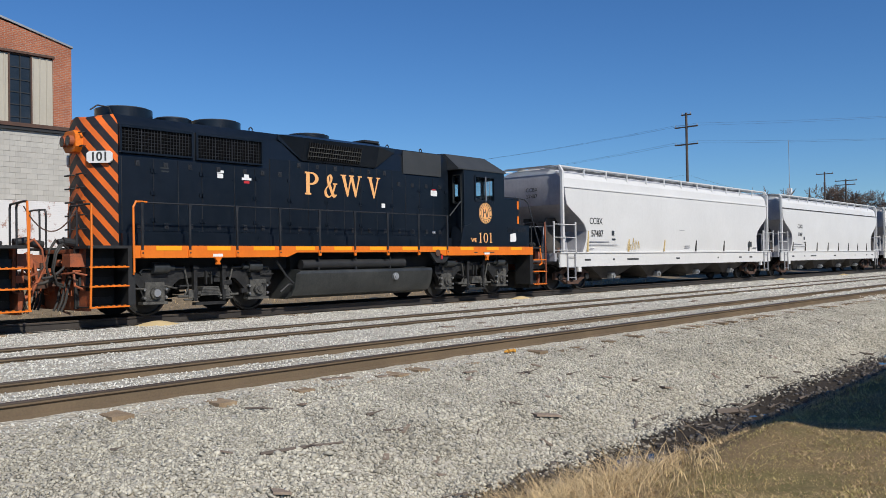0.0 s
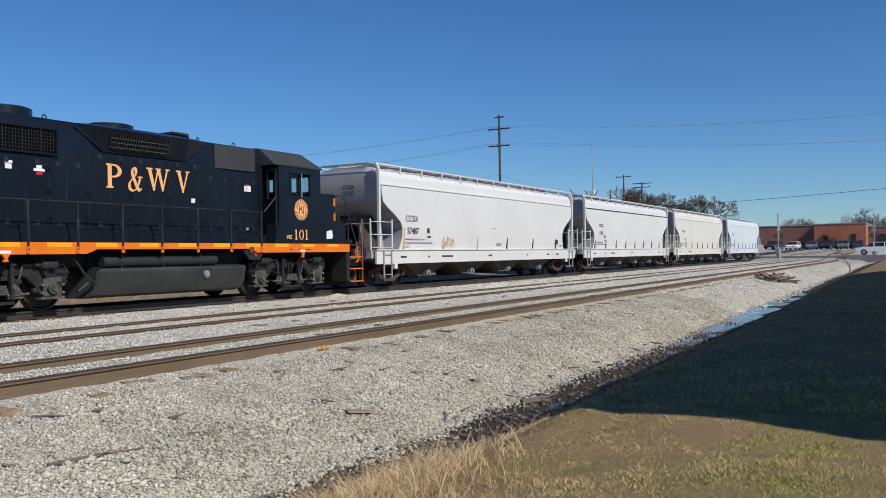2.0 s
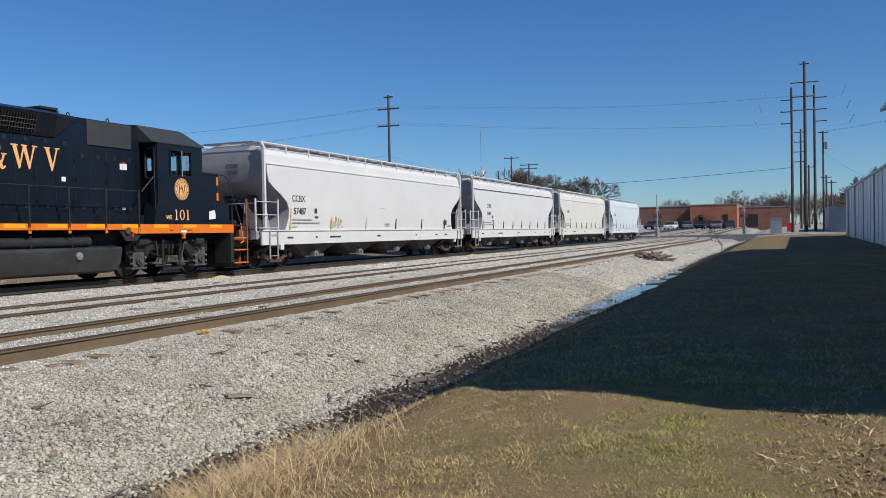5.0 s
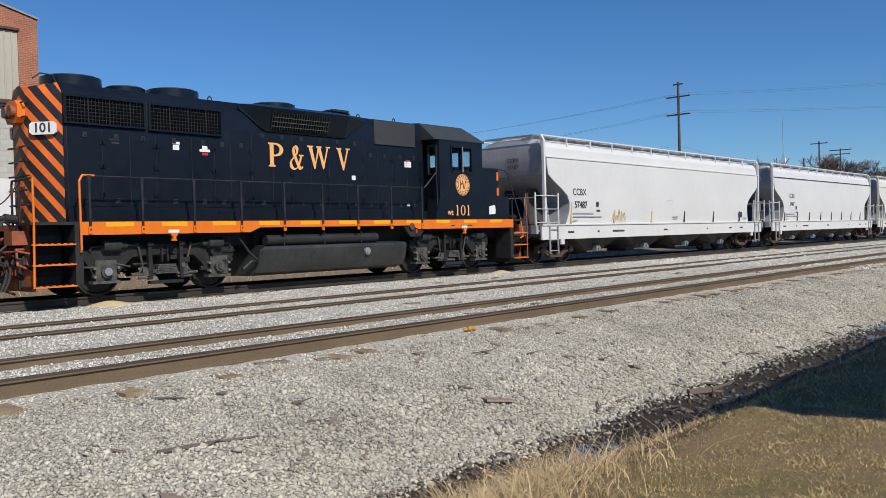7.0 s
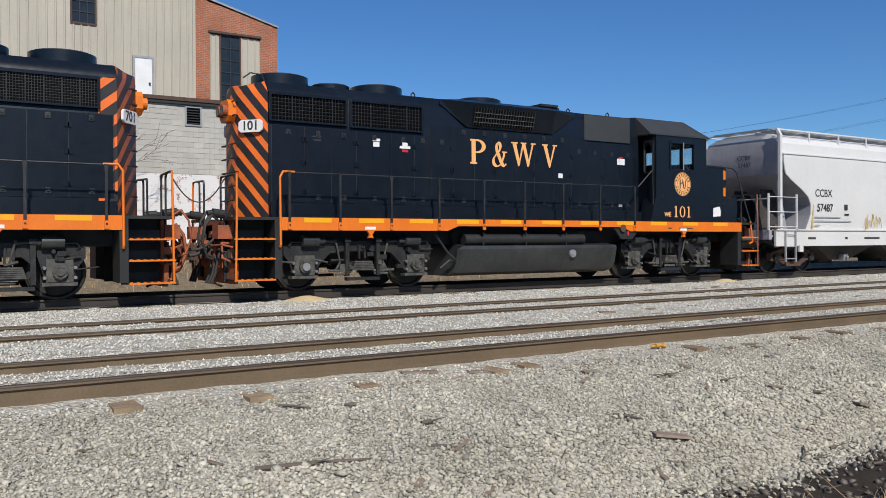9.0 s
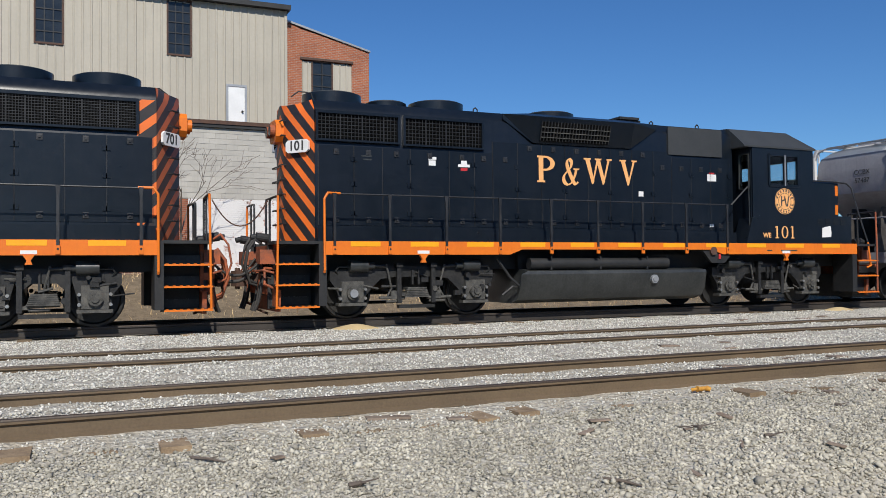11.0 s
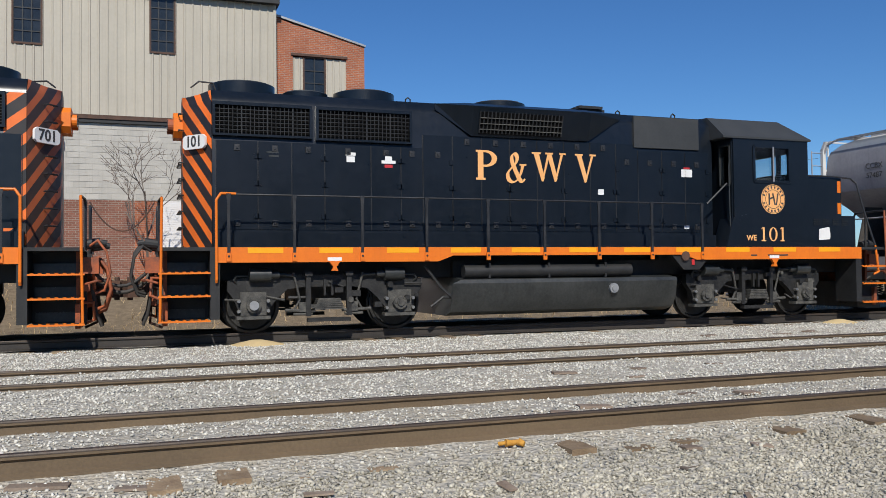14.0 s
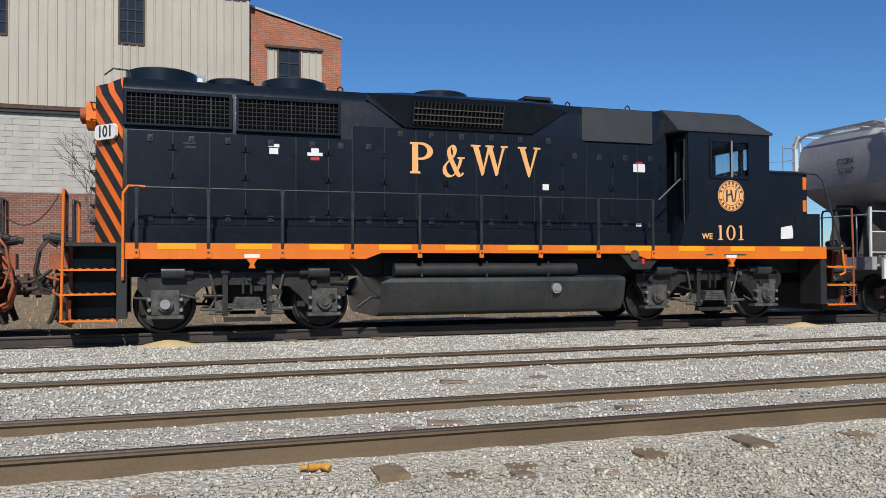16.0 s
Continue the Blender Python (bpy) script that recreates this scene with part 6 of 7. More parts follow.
def vehicle(name, m, paint, label, tall=1.0, group="parked cars"):
    """A car: lower body, glazed cabin, pillars, four wheels, lamps. It faces -x."""
    root = thing(name, m, label, "car", group)
    bm = bmesh.new()
    lower = [(-2.35, 0.42), (-2.3, 0.78), (-1.5, 0.98), (2.1, 1.0), (2.36, 0.9), (2.38, 0.42)]
    prism(bm, lower, "y", -0.9, 0.9)
    part("body", bm, paint, root, bevel=0.06)
    cab = [(-1.35, 0.97), (-0.55, 1.5 * tall), (1.6, 1.55 * tall), (2.15, 1.0)]
    bm = bmesh.new()
    loft(bm, [[(x, -0.86 if z < 1.1 else -0.7, z) for x, z in cab], [(x, 0.86 if z < 1.1 else 0.7, z) for x, z in cab]])
    glass = part("cabin_glass", bm, GLASS_DARK, root, bevel=0.03)
    bm = bmesh.new()
    box(bm, -0.55, 1.62, -0.71, 0.71, 1.5 * tall, 1.57 * tall)
    part("roof", bm, paint, root, bevel=0.03)
    for s in (-1, 1):
        for x in (-0.35, 0.75, 1.75):
            bm = bmesh.new()
            prism(bm, [(x - 0.05, 0.98), (x + 0.05, 0.98), (x + 0.03, 1.54 * tall), (x - 0.07, 1.54 * tall)], "y", s * 0.7, s * 0.87)
            part("pillar", bm, paint, root)
    for x in (-1.45, 1.45):
        for s in (-1, 1):
            bm = bmesh.new()
            cyl(bm, (x, s * 0.72, 0.34), (x, s * 0.92, 0.34), 0.34, 18)
            w = part("wheel", bm, TYRE, root, bevel=0.03)
            bm = bmesh.new()
            cyl(bm, (x, s * 0.9, 0.34), (x, s * 0.935, 0.34), 0.2, 12)
            part("rim", bm, METAL_GREY, w)
    for s in (-1, 1):
        part("headlight", box(bmesh.new(), -2.36, -2.28, s * 0.55, s * 0.82, 0.66, 0.78), GLASS_DARK, root)
        part("tail_light", box(bmesh.new(), 2.34, 2.4, s * 0.6, s * 0.85, 0.75, 0.92), RED, root)
    return root


suv = vehicle("suv", pose(-11.6, 112, 0.33), CAR_WHITE, "white estate car driving over the level crossing", 0.97, "moving cars")
for k, (x, y, paint, words_on) in enumerate(((-23.5, 163, CAR_DARK, "dark blue car parked before the brick building"), (-20.6, 166, CAR_WHITE, "white car parked before the brick building"), (-17.6, 167, CAR_GREY, "grey car parked before the brick building"), (-14.8, 168, CAR_DARK, "dark car parked before the brick building"), (-12.4, 169, CAR_GREY, "grey car parked in the gravel lot"), (-10.2, 170, CAR_DARK, "dark car parked in the gravel lot"), (-26.6, 150, CAR_WHITE, "white car standing near the crossing"))):
    vehicle("parked_car", pose(x, y, float(ground_z(x, y)), 0, 0, 75 + 9 * (k % 3)), paint, words_on)

# brick works across the road
works = thing("brick_works", pose(0, 190, 0), "low red brick works across the road", "building")
for x0, x1, z1, y0, nm in ((-34, -19.1, 6.0, 0.0, "wing"), (-19.1, -9.7, 6.05, -4.0, "hall"), (-9.7, 0.5, 5.45, 3.0, "wing")):
    w = part(nm, box(bmesh.new(), x0, x1, y0, y0 + 25, 0.2, z1), BRICK if nm == "hall" else BRICK_OLD, works, "plain red brick wall")
    part("coping", box(bmesh.new(), x0 - 0.1, x1 + 0.1, y0 - 0.1, y0 + 25.1, z1, z1 + 0.18), METAL_GREY, w)
for x, wd in ((-12.4, 0.9), (-17.4, 0.9), (-8.4, 2.6)):
    y = -4.06 if x < -9.7 else 2.94
    part("door", box(bmesh.new(), x, x + wd, y - 0.04, y + 0.05, 1.3, 4.0), FRAME_BLACK, works)
bm = bmesh.new()
prism(bm, [(-17.6, 4.0), (-17.0, 4.0), (-12.6, 1.7), (-13.2, 1.7)], "y", -5.4, -4.1)
part("outside_stair", bm, RUSTY, works, "sloping outside stair")


# bare trees
def limb(out, p, d, length, r, depth, rng, forks=(2, 3, 3)):
    q = p + d * length
    out.append((p, q, r, r * 0.62))
    if depth == 0:
        return
    for k in range(rng.choice(forks)):
        ax = d.orthogonal().normalized()
        ax.rotate(Matrix.Rotation(rng.uniform(0, 6.28), 3, d))
        nd = (d * 0.8 + ax * rng.uniform(0.35, 0.8) + Vector((0, 0, 0.12))).normalized()
        limb(out, p.lerp(q, rng.uniform(0.6, 1.0)), nd, length * rng.uniform(0.6, 0.85), r * 0.6, depth - 1, rng, forks)


def limbs_mesh(segs):
    verts, faces = [], []
    for p, q, r0, r1 in segs:
        w = (q - p).normalized()
        u = w.orthogonal().normalized()
        v = w.cross(u)
        b = len(verts)
        for c, r in ((p, r0), (q, r1)):
            for k in range(3):
                a = 2.094 * k
                verts.append(c + (u * math.cos(a) + v * math.sin(a)) * r)
        for k in range(3):
            faces.append((b + k, b + (k + 1) % 3, b + 3 + (k + 1) % 3, b + 3 + k))
    return [tuple(v) for v in verts], faces


def tree(x, y, z, h, seed, label, depth=6, twig_r=0.012, lean=0.0, thick=0.02, forks=(2, 3, 3)):
    rng = random.Random(seed)
    root = thing("bare_tree", pose(x, y, z), label, "tree", "bare trees")
    segs = []
    limb(segs, Vector((0, 0, -0.2)), Vector((lean, 0, 1)).normalized(), h * 0.3, h * thick, depth, rng, forks)
    trunk = [s for s in segs if s[2] > h * thick * 0.2]
    twigs = [(a, b, max(r0, twig_r), max(r1, twig_r)) for a, b, r0, r1 in segs if r0 <= h * thick * 0.2]
    raw_mesh("trunk", *limbs_mesh(trunk), BARK, root)
    raw_mesh("crown", *limbs_mesh(twigs), TWIG, root, "many fine bare twigs")
    return root


tree(-43.5, 146, 0.2, 14.4, 3, "broad bare tree standing beyond the train", 7, 0.022, forks=(3, 3, 4))
tree(-41.0, 149, 0.2, 13.2, 4, "broad bare tree standing beyond the train", 7, 0.022, forks=(3, 3, 4))
tree(-33.0, 150, 0.2, 11.6, 8, "bare tree rising above the far hopper car", 7, 0.022, forks=(3, 3, 4))
tree(-30.0, 84, -0.3, 11.5, 21, "thin bare tree beside the utility pole", 5, 0.02)
tree(10.5, 118, 0.3, 9.0, 12, "bare tree behind the white shed", 7, 0.018, forks=(3, 3, 4))
tree(14.5, 112, 0.3, 10.0, 13, "bare tree behind the white shed", 7, 0.018, forks=(3, 3, 4))
tree(-4.45, 66, -0.55, 2.6, 31, "bare roadside shrub by the ditch", 5, 0.008)
tree(-31.0, 8.0, 0.8, 6.9, 44, "scraggly bare bush against the factory wall", 5, 0.006, 0.05, 0.008)
woods = []
rng = random.Random(77)
for k in range(150):
    x = rng.uniform(-34, 60) if k % 3 else rng.uniform(-14, 20)
    y = rng.uniform(235, 300)
    limb(woods, Vector((x, y, 1.5)), Vector((rng.uniform(-0.1, 0.1), 0, 1)).normalized(), rng.uniform(2.4, 3.6), 0.12, 5, rng, (2, 3, 4))
ob = raw_mesh("far_woods", *limbs_mesh([(a, b, max(r0, 0.022), max(r1, 0.02)) for a, b, r0, r1 in woods]), TWIG)
tagged(ob, "distant line of bare grey-brown winter trees", "woods", kind="stuff")


# poles and wires
def pole(x, y, z0, z1, r, arms, label, name="utility_pole", group="utility poles"):
    root = thing(name, pose(x, y, z0), label, "pole", group)
    bm = bmesh.new()
    cyl(bm, (0, 0, -0.8), (0, 0, z1 - z0), r, 10, r * 0.65)
    part("shaft", bm, POLE, root, smooth=60)
    for z, a, b in arms:
        bm = bmesh.new()
        box(bm, a, b, -0.07, 0.05, z - z0 - 0.06, z - z0 + 0.06)
        arm = part("crossarm", bm, POLE, root)
        for q in (a + 0.08, b - 0.08):
            if abs(q) > 0.3:
                bm = bmesh.new()
                cyl(bm, (q, 0, z - z0 + 0.06), (q, 0, z - z0 + 0.26), 0.05, 8, 0.03)
                part("insulator", bm, METAL_GREY, arm)
    return root


pole(-36.4, 76, -0.4, 14.95, 0.17, ((14.75, -0.5, 0.5), (13.58, -1.2, 1.15), (11.9, -1.2, 1.15)), "tall weathered wooden utility pole with two crossarms")
pole(-40.8, 130, 0.2, 13.3, 0.15, ((13.0, -1.2, 1.2),), "wooden utility pole beyond the train")
pole(-37.9, 130, 0.2, 12.0, 0.15, ((11.8, -1.5, 1.5), (11.2, -1.3, 1.3)), "wooden utility pole beyond the train")
pole(-43.0, 130, 0.2, 11.0, 0.15, (), "wooden utility pole beyond the train")
pole(0.7, 122, 0.3, 19.6, 0.21, ((17.95, -1.35, 0.1), (16.4, -1.35, 0.1), (14.85, -1.35, 0.1)), "tall power-line pole of a three-pole tower", "power_pole")
pole(2.3, 121, 0.3, 22.7, 0.25, ((20.0, -1.7, 1.7), (18.15, -1.5, 1.1), (16.4, -1.5, 1.1), (22.4, -0.6, 0.6)), "tallest power-line pole of a three-pole tower", "power_pole")
pole(3.46, 122, 0.3, 19.7, 0.21, ((18.05, -0.1, 1.5), (16.5, -0.1, 1.5), (14.95, -0.1, 1.5)), "tall power-line pole of a three-pole tower", "power_pole")
tr = pole(4.32, 118, 0.3, 13.2, 0.15, ((13.0, -0.6, 0.6),), "wooden utility pole carrying a small transformer")
bm = bmesh.new()
cyl(bm, (0.42, 0, 10.6), (0.42, 0, 11.5), 0.26, 14)
part("transformer", bm, METAL_GREY, tr, "grey can transformer", bevel=0.03)
for x, y, z1 in ((1.75, 150, 17.0), (2.7, 160, 11.8), (4.8, 150, 9.4), (5.4, 160, 9.0)):
    pole(x * y / 122, y, 0.6, z1, 0.2, tuple((z1 - 0.5 - 1.6 * k, -1.0, 0.6) for k in range(4)) if z1 > 14 else ((z1 - 0.4, -0.8, 0.8),), "distant wooden power-line pole")


def wire(a, b, sag, r=0.009, label="thin black overhead wire between poles"):
    bm = bmesh.new()
    tube(bm, curve_pts(a, b, sag, 14), r, 4)
    tagged(part("overhead_wire", bm, WIRE), label, "wire", "overhead wires")



# long slanting insulator strings beside the tower
for x, z, dx in ((-2.7, 19.6, 0.28), (-3.3, 17.6, 0.3), (-3.9, 15.6, 0.5), (7.25, 19.3, -0.4), (7.75, 17.4, -0.4), (8.2, 15.5, -0.6)):
    bm = bmesh.new()
    for k in range(8):
        p = Vector((x, 122, z)) + Vector((dx, 0, -1.05)) * (k / 8)
        cyl(bm, p, p + Vector((dx / 8, 0, -0.11)), 0.06, 6, 0.03)
    wire((x + dx, 122, z - 1.05), (-0.6 if x < 0 else 4.9, 122, z - 1.2), 0.1, 0.006)
    tagged(part("insulator_string", bm, METAL_GREY), "slanting string of grey insulators on the power line", "insulator", "insulator strings")



for dx in (-1.1, 1.05):
    wire((-36.4 + dx, 76, 13.84), (-140, 100, 20.0), 2.2)
    wire((-36.4 + dx, 76, 12.16), (-140, 100, 16.5), 2.2)
    wire((-36.4 + dx, 76, 13.84), (2.3 + dx, 121, 18.4), 0.8)
    wire((-36.4 + dx, 76, 12.16), (0.7, 122, 14.9), 0.6)
wire((-36.4, 76, 9.0), (-140, 95, 10.0), 1.5)
wire((-36.4, 76, 9.0), (-40.8, 130, 9.6), 0.8)
wire((-26.6 - 40, 125, 7.6), (0.7, 122, 9.0), 0.6, 0.035, "thick black overhead cable between poles")
for dx in (-0.5, 0.5):
    wire((4.32 + dx, 118, 13.1), (30, 70, 14), 0.8)
wire((4.5, 118, 10.4), (9, 95, 5.5), 0.5)

ant = thing("antenna_mast", pose(-35.3, 100, 0), "slim grey antenna mast behind the hopper cars", "antenna")
bm = bmesh.new()
cyl(bm, (0, 0, -0.5), (0, 0, 9.4), 0.07, 8)
part("mast", bm, METAL_GREY, ant)
bm = bmesh.new()
cyl(bm, (0, 0, 9.4), (0, 0, 14.5), 0.035, 6)
part("whip", bm, METAL_GREY, ant)
bm = bmesh.new()
box(bm, -0.25, 0.25, -0.2, 0.2, 8.0, 8.9)
part("equipment_box", bm, WHITE, ant, bevel=0.04)


def crossing_signal(x, y, face):
    z = 0.2
    root = thing("crossing_signal", pose(x, y, z, 0, 0, face), "level crossing signal with twin lamps and crossbuck", "signal", "crossing signals")
    bm = bmesh.new()
    cyl(bm, (0, 0, -0.3), (0, 0, 5.2), 0.07, 10)
    part("mast", bm, METAL_GREY, root)
    bm = bmesh.new()
    box(bm, -0.75, 0.75, -0.04, 0.04, 2.5, 2.58)
    part("lamp_bar", bm, FRAME_BLACK, root)
    for s in (-1, 1):
        bm = bmesh.new()
        cyl(bm, (s * 0.6, -0.02, 2.55), (s * 0.6, -0.06, 2.55), 0.3, 18)
        b = part("lamp_target", bm, FRAME_BLACK, root)
        bm = bmesh.new()
        cyl(bm, (s * 0.6, -0.06, 2.55), (s * 0.6, -0.1, 2.55), 0.11, 14)
        part("lens", bm, GLASS_DARK, b)
    for a in (45, -45):
        bm = bmesh.new()
        box(bm, -0.5, 0.5, -0.09, -0.07, -0.07, 0.07)
        p = part("crossbuck_blade", bm, METAL_GREY, root)
        p.matrix_basis = Matrix.Translation((0, 0, 3.5)) @ Matrix.Rotation(radians(a), 4, "Y")
    bm = bmesh.new()
    box(bm, -0.22, 0.22, -0.2, 0.2, 0.0, 1.1)
    part("base_box", bm, METAL_GREY, root, bevel=0.02)


crossing_signal(-14.8, 106.5, 60)
crossing_signal(-5.2, 118.5, 240)
cabinet = thing("relay_cabinet", pose(-1.35, 118, 0.05), "grey steel signal relay cabinet on the grass", "cabinet")
part("body", box(bmesh.new(), -0.68, 0.68, -0.6, 0.6, 0, 2.15), METAL_GREY, cabinet, bevel=0.03)
part("roof", box(bmesh.new(), -0.75, 0.75, -0.68, 0.68, 2.15, 2.25), METAL_GREY, cabinet)
part("door", box(bmesh.new(), -0.6, 0.6, -0.63, -0.6, 0.1, 2.05), METAL_GREY, cabinet)
bm = bmesh.new()
box(bm, -0.35, 0.35, -0.25, 0.25, 0, 1.5)
tagged(part("red_bin", bm, RED, None, bevel=0.05), "red steel bin on the grass by the poles", "bin").matrix_world = pose(0.3, 128, 0.2)
bm = bmesh.new()
prism(bm, [(0, 0), (4.5, 0), (4.5, 3.6), (0, 3.0)], "x", -9, 9)
small = tagged(part("small_shed", bm, METAL_GREY), "small grey shed beyond the white shed", "building")
small.matrix_world = pose(9.5, 128, 0.1, 0, 0, 90)

# ---------- small things on the ground ----------
def sand_heap(x, y, z, rx, ry, h):
    bm = bmesh.new()
    rings = []
    for k in range(6):
        q = 1 - k / 6
        rings.append([(rx * q * math.cos(a) * (1 + 0.08 * math.sin(3 * a + x)), ry * q * math.sin(a) * (1 + 0.1 * math.sin(2 * a)), h * (1 - q) ** 0.8) for a in (2 * math.pi * i / 20 for i in range(20))])
    loft(bm, rings)
    ob = part("sand_heap", bm, SAND, None, smooth=60)
    ob.matrix_world = pose(x, y, z)
    tagged(ob, "small heap of spilled yellow sand beside the rail", "sand", "sand heaps")


for x, y in ((-17.25, 9.75), (-17.0, 22.9), (-17.0, 46.6), (-17.0, 57.5)):
    sand_heap(x, y, -0.21, 0.34, 0.55, 0.13)


def stick(x0, y0, x1, y1, r, label, lift=0.02, flat=False):
    bm = bmesh.new()
    a = Vector((x0, y0, float(ground_z(x0, y0)) + lift))
    b = Vector((x1, y1, float(ground_z(x1, y1)) + lift))
    if flat:
        d = (b - a).normalized()
        s = d.cross(Vector((0, 0, 1))).normalized() * r * 2.4
        up = Vector((0, 0, r * 0.7))
        loft(bm, [[a - s, a + s, a + s * 0.9 + up, a - s * 0.9 + up], [b - s * 0.8, b + s * 0.9, b + s * 0.8 + up, b - s * 0.7 + up]])
    else:
        m = a.lerp(b, 0.45) + Vector((r * 1.5, r, r * 0.6))
        cyl(bm, a, m, r, 7, r * 0.95)
        cyl(bm, m, b, r * 0.95, 7, r * 0.5)
        cyl(bm, m, m + Vector((r * 4, r * 6, r * 2)), r * 0.5, 5, r * 0.2)
    ob = part("wood_scrap" if flat else "fallen_branch", bm, WOOD if flat else BARK)
    tagged(ob, label, "wood", "wood scraps" if flat else "fallen branches")


stick(-6.45, 4.66, -6.27, 5.5, 0.02, "grey fallen branch lying on the ballast")
stick(-6.0, 8.3, -5.86, 8.62, 0.034, "broken weathered plank lying on the ballast", flat=True)
stick(-5.05, 11.3, -4.8, 11.75, 0.05, "broken log lying at the ditch's edge")
stick(-6.42, 8.2, -6.26, 8.44, 0.014, "short grey branch lying on the ballast")
stick(-7.6, 5.3, -7.4, 5.52, 0.012, "short grey branch lying on the ballast")
stick(-8.22, 6.9, -8.16, 7.3, 0.03, "splintered tie scrap lying beside the rail", 0.0, True)
stick(-8.0, 7.6, -7.94, 7.86, 0.024, "splintered tie scrap lying beside the rail", 0.0, True)
stick(-6.32, 6.1, -6.2, 6.3, 0.012, "short grey branch lying on the ballast")
stick(-5.84, 4.33, -5.77, 4.47, 0.03, "broken brown wood block on the ballast", flat=True)
stick(-5.9, 11.35, -5.85, 11.5, 0.03, "dark wood chip lying on the ballast", flat=True)
rng = random.Random(5)
for k in range(46):
    x, y = rng.uniform(-5.5, -4.2), rng.uniform(5, 22)
    a = rng.uniform(0, 3.14)
    l = rng.uniform(0.12, 0.45)
    stick(x, y, x + l * math.cos(a) * 0.5, y + l * math.sin(a), rng.uniform(0.008, 0.022), "dark wet stick in the muddy ditch", 0.03)
for k in range(60):
    x, y = rng.uniform(-7.6, -5.3), rng.uniform(3, 26)
    a = rng.uniform(0, 3.14)
    l = rng.uniform(0.05, 0.22)
    stick(x, y, x + l * math.cos(a), y + l * math.sin(a), rng.uniform(0.006, 0.02), "dark wood chip lying on the ballast", 0.02, rng.random() < 0.6)
for k in range(26):
    x, y = rng.choice((rng.uniform(-8.1, -7.6), rng.uniform(-11.6, -10.8), rng.uniform(-15.4, -15.0), rng.uniform(-9.7, -8.8))), rng.uniform(5, 26)
    stick(x, y, x + rng.uniform(-0.1, 0.1), y + rng.uniform(0.12, 0.35), rng.uniform(0.02, 0.04), "splintered tie scrap lying between the rails", 0.0, True)

bm = bmesh.new()
pts = [(-0.13, 0.02, 0.02), (-0.06, 0.0, 0.035), (0.0, 0.03, 0.03), (0.07, 0.05, 0.04), (0.13, 0.03, 0.02)]
for (a, b), r in zip(zip(pts, pts[1:]), (0.025, 0.04, 0.032, 0.04)):
    cyl(bm, a, b, r, 9, r * 0.75)
ob = part("crumpled_rag", bm, RAG, None, smooth=60)
ob.matrix_world = pose(-8.1, 10.62, float(ground_z(-8.1, 10.62)) + 0.02, 0, 0, 65) @ Matrix.Scale(0.8, 4)
tagged(ob, "crumpled orange-yellow rag lying by the rail", "rag")
pile = thing("debris_pile", pose(-6.9, 48, float(ground_z(-6.9, 48))), "low heap of broken brown ties and branches on the bank", "debris")
bm = bmesh.new()
rings = []
for k in range(6):
    q = 1 - k / 6
    rings.append([(1.1 * q * math.cos(a) * (1 + 0.25 * math.sin(4 * a + k)), 2.2 * q * math.sin(a) * (1 + 0.25 * math.cos(3 * a + k)), 0.34 * (1 - q) + 0.07 * math.sin(5 * a + 2 * k) * q - 0.06) for a in (2 * math.pi * i / 24 for i in range(24))])
part("dirt", loft(bm, rings), MUD_STONE, pile)
rr = random.Random(41)
for k in range(26):
    p = part("broken_plank", box(bmesh.new(), -0.5, 0.5, -0.07, 0.07, -0.04, 0.04), WOOD if k % 3 else BARK, pile, bevel=0.01)
    x, y = rr.uniform(-0.8, 0.8), rr.uniform(-1.7, 1.7)
    up = 0.34 * max(0.0, 1 - max(abs(x) / 1.1, abs(y) / 2.2)) + 0.04
    p.matrix_basis = Matrix.Translation((x, y, up)) @ Matrix.Rotation(rr.uniform(0, 6.28), 4, "Z") @ Matrix.Rotation(rr.uniform(-0.35, 0.35), 4, "Y") @ Matrix.Diagonal((rr.uniform(0.5, 1.3), rr.uniform(0.5, 1.4), rr.uniform(0.6, 1.2), 1))


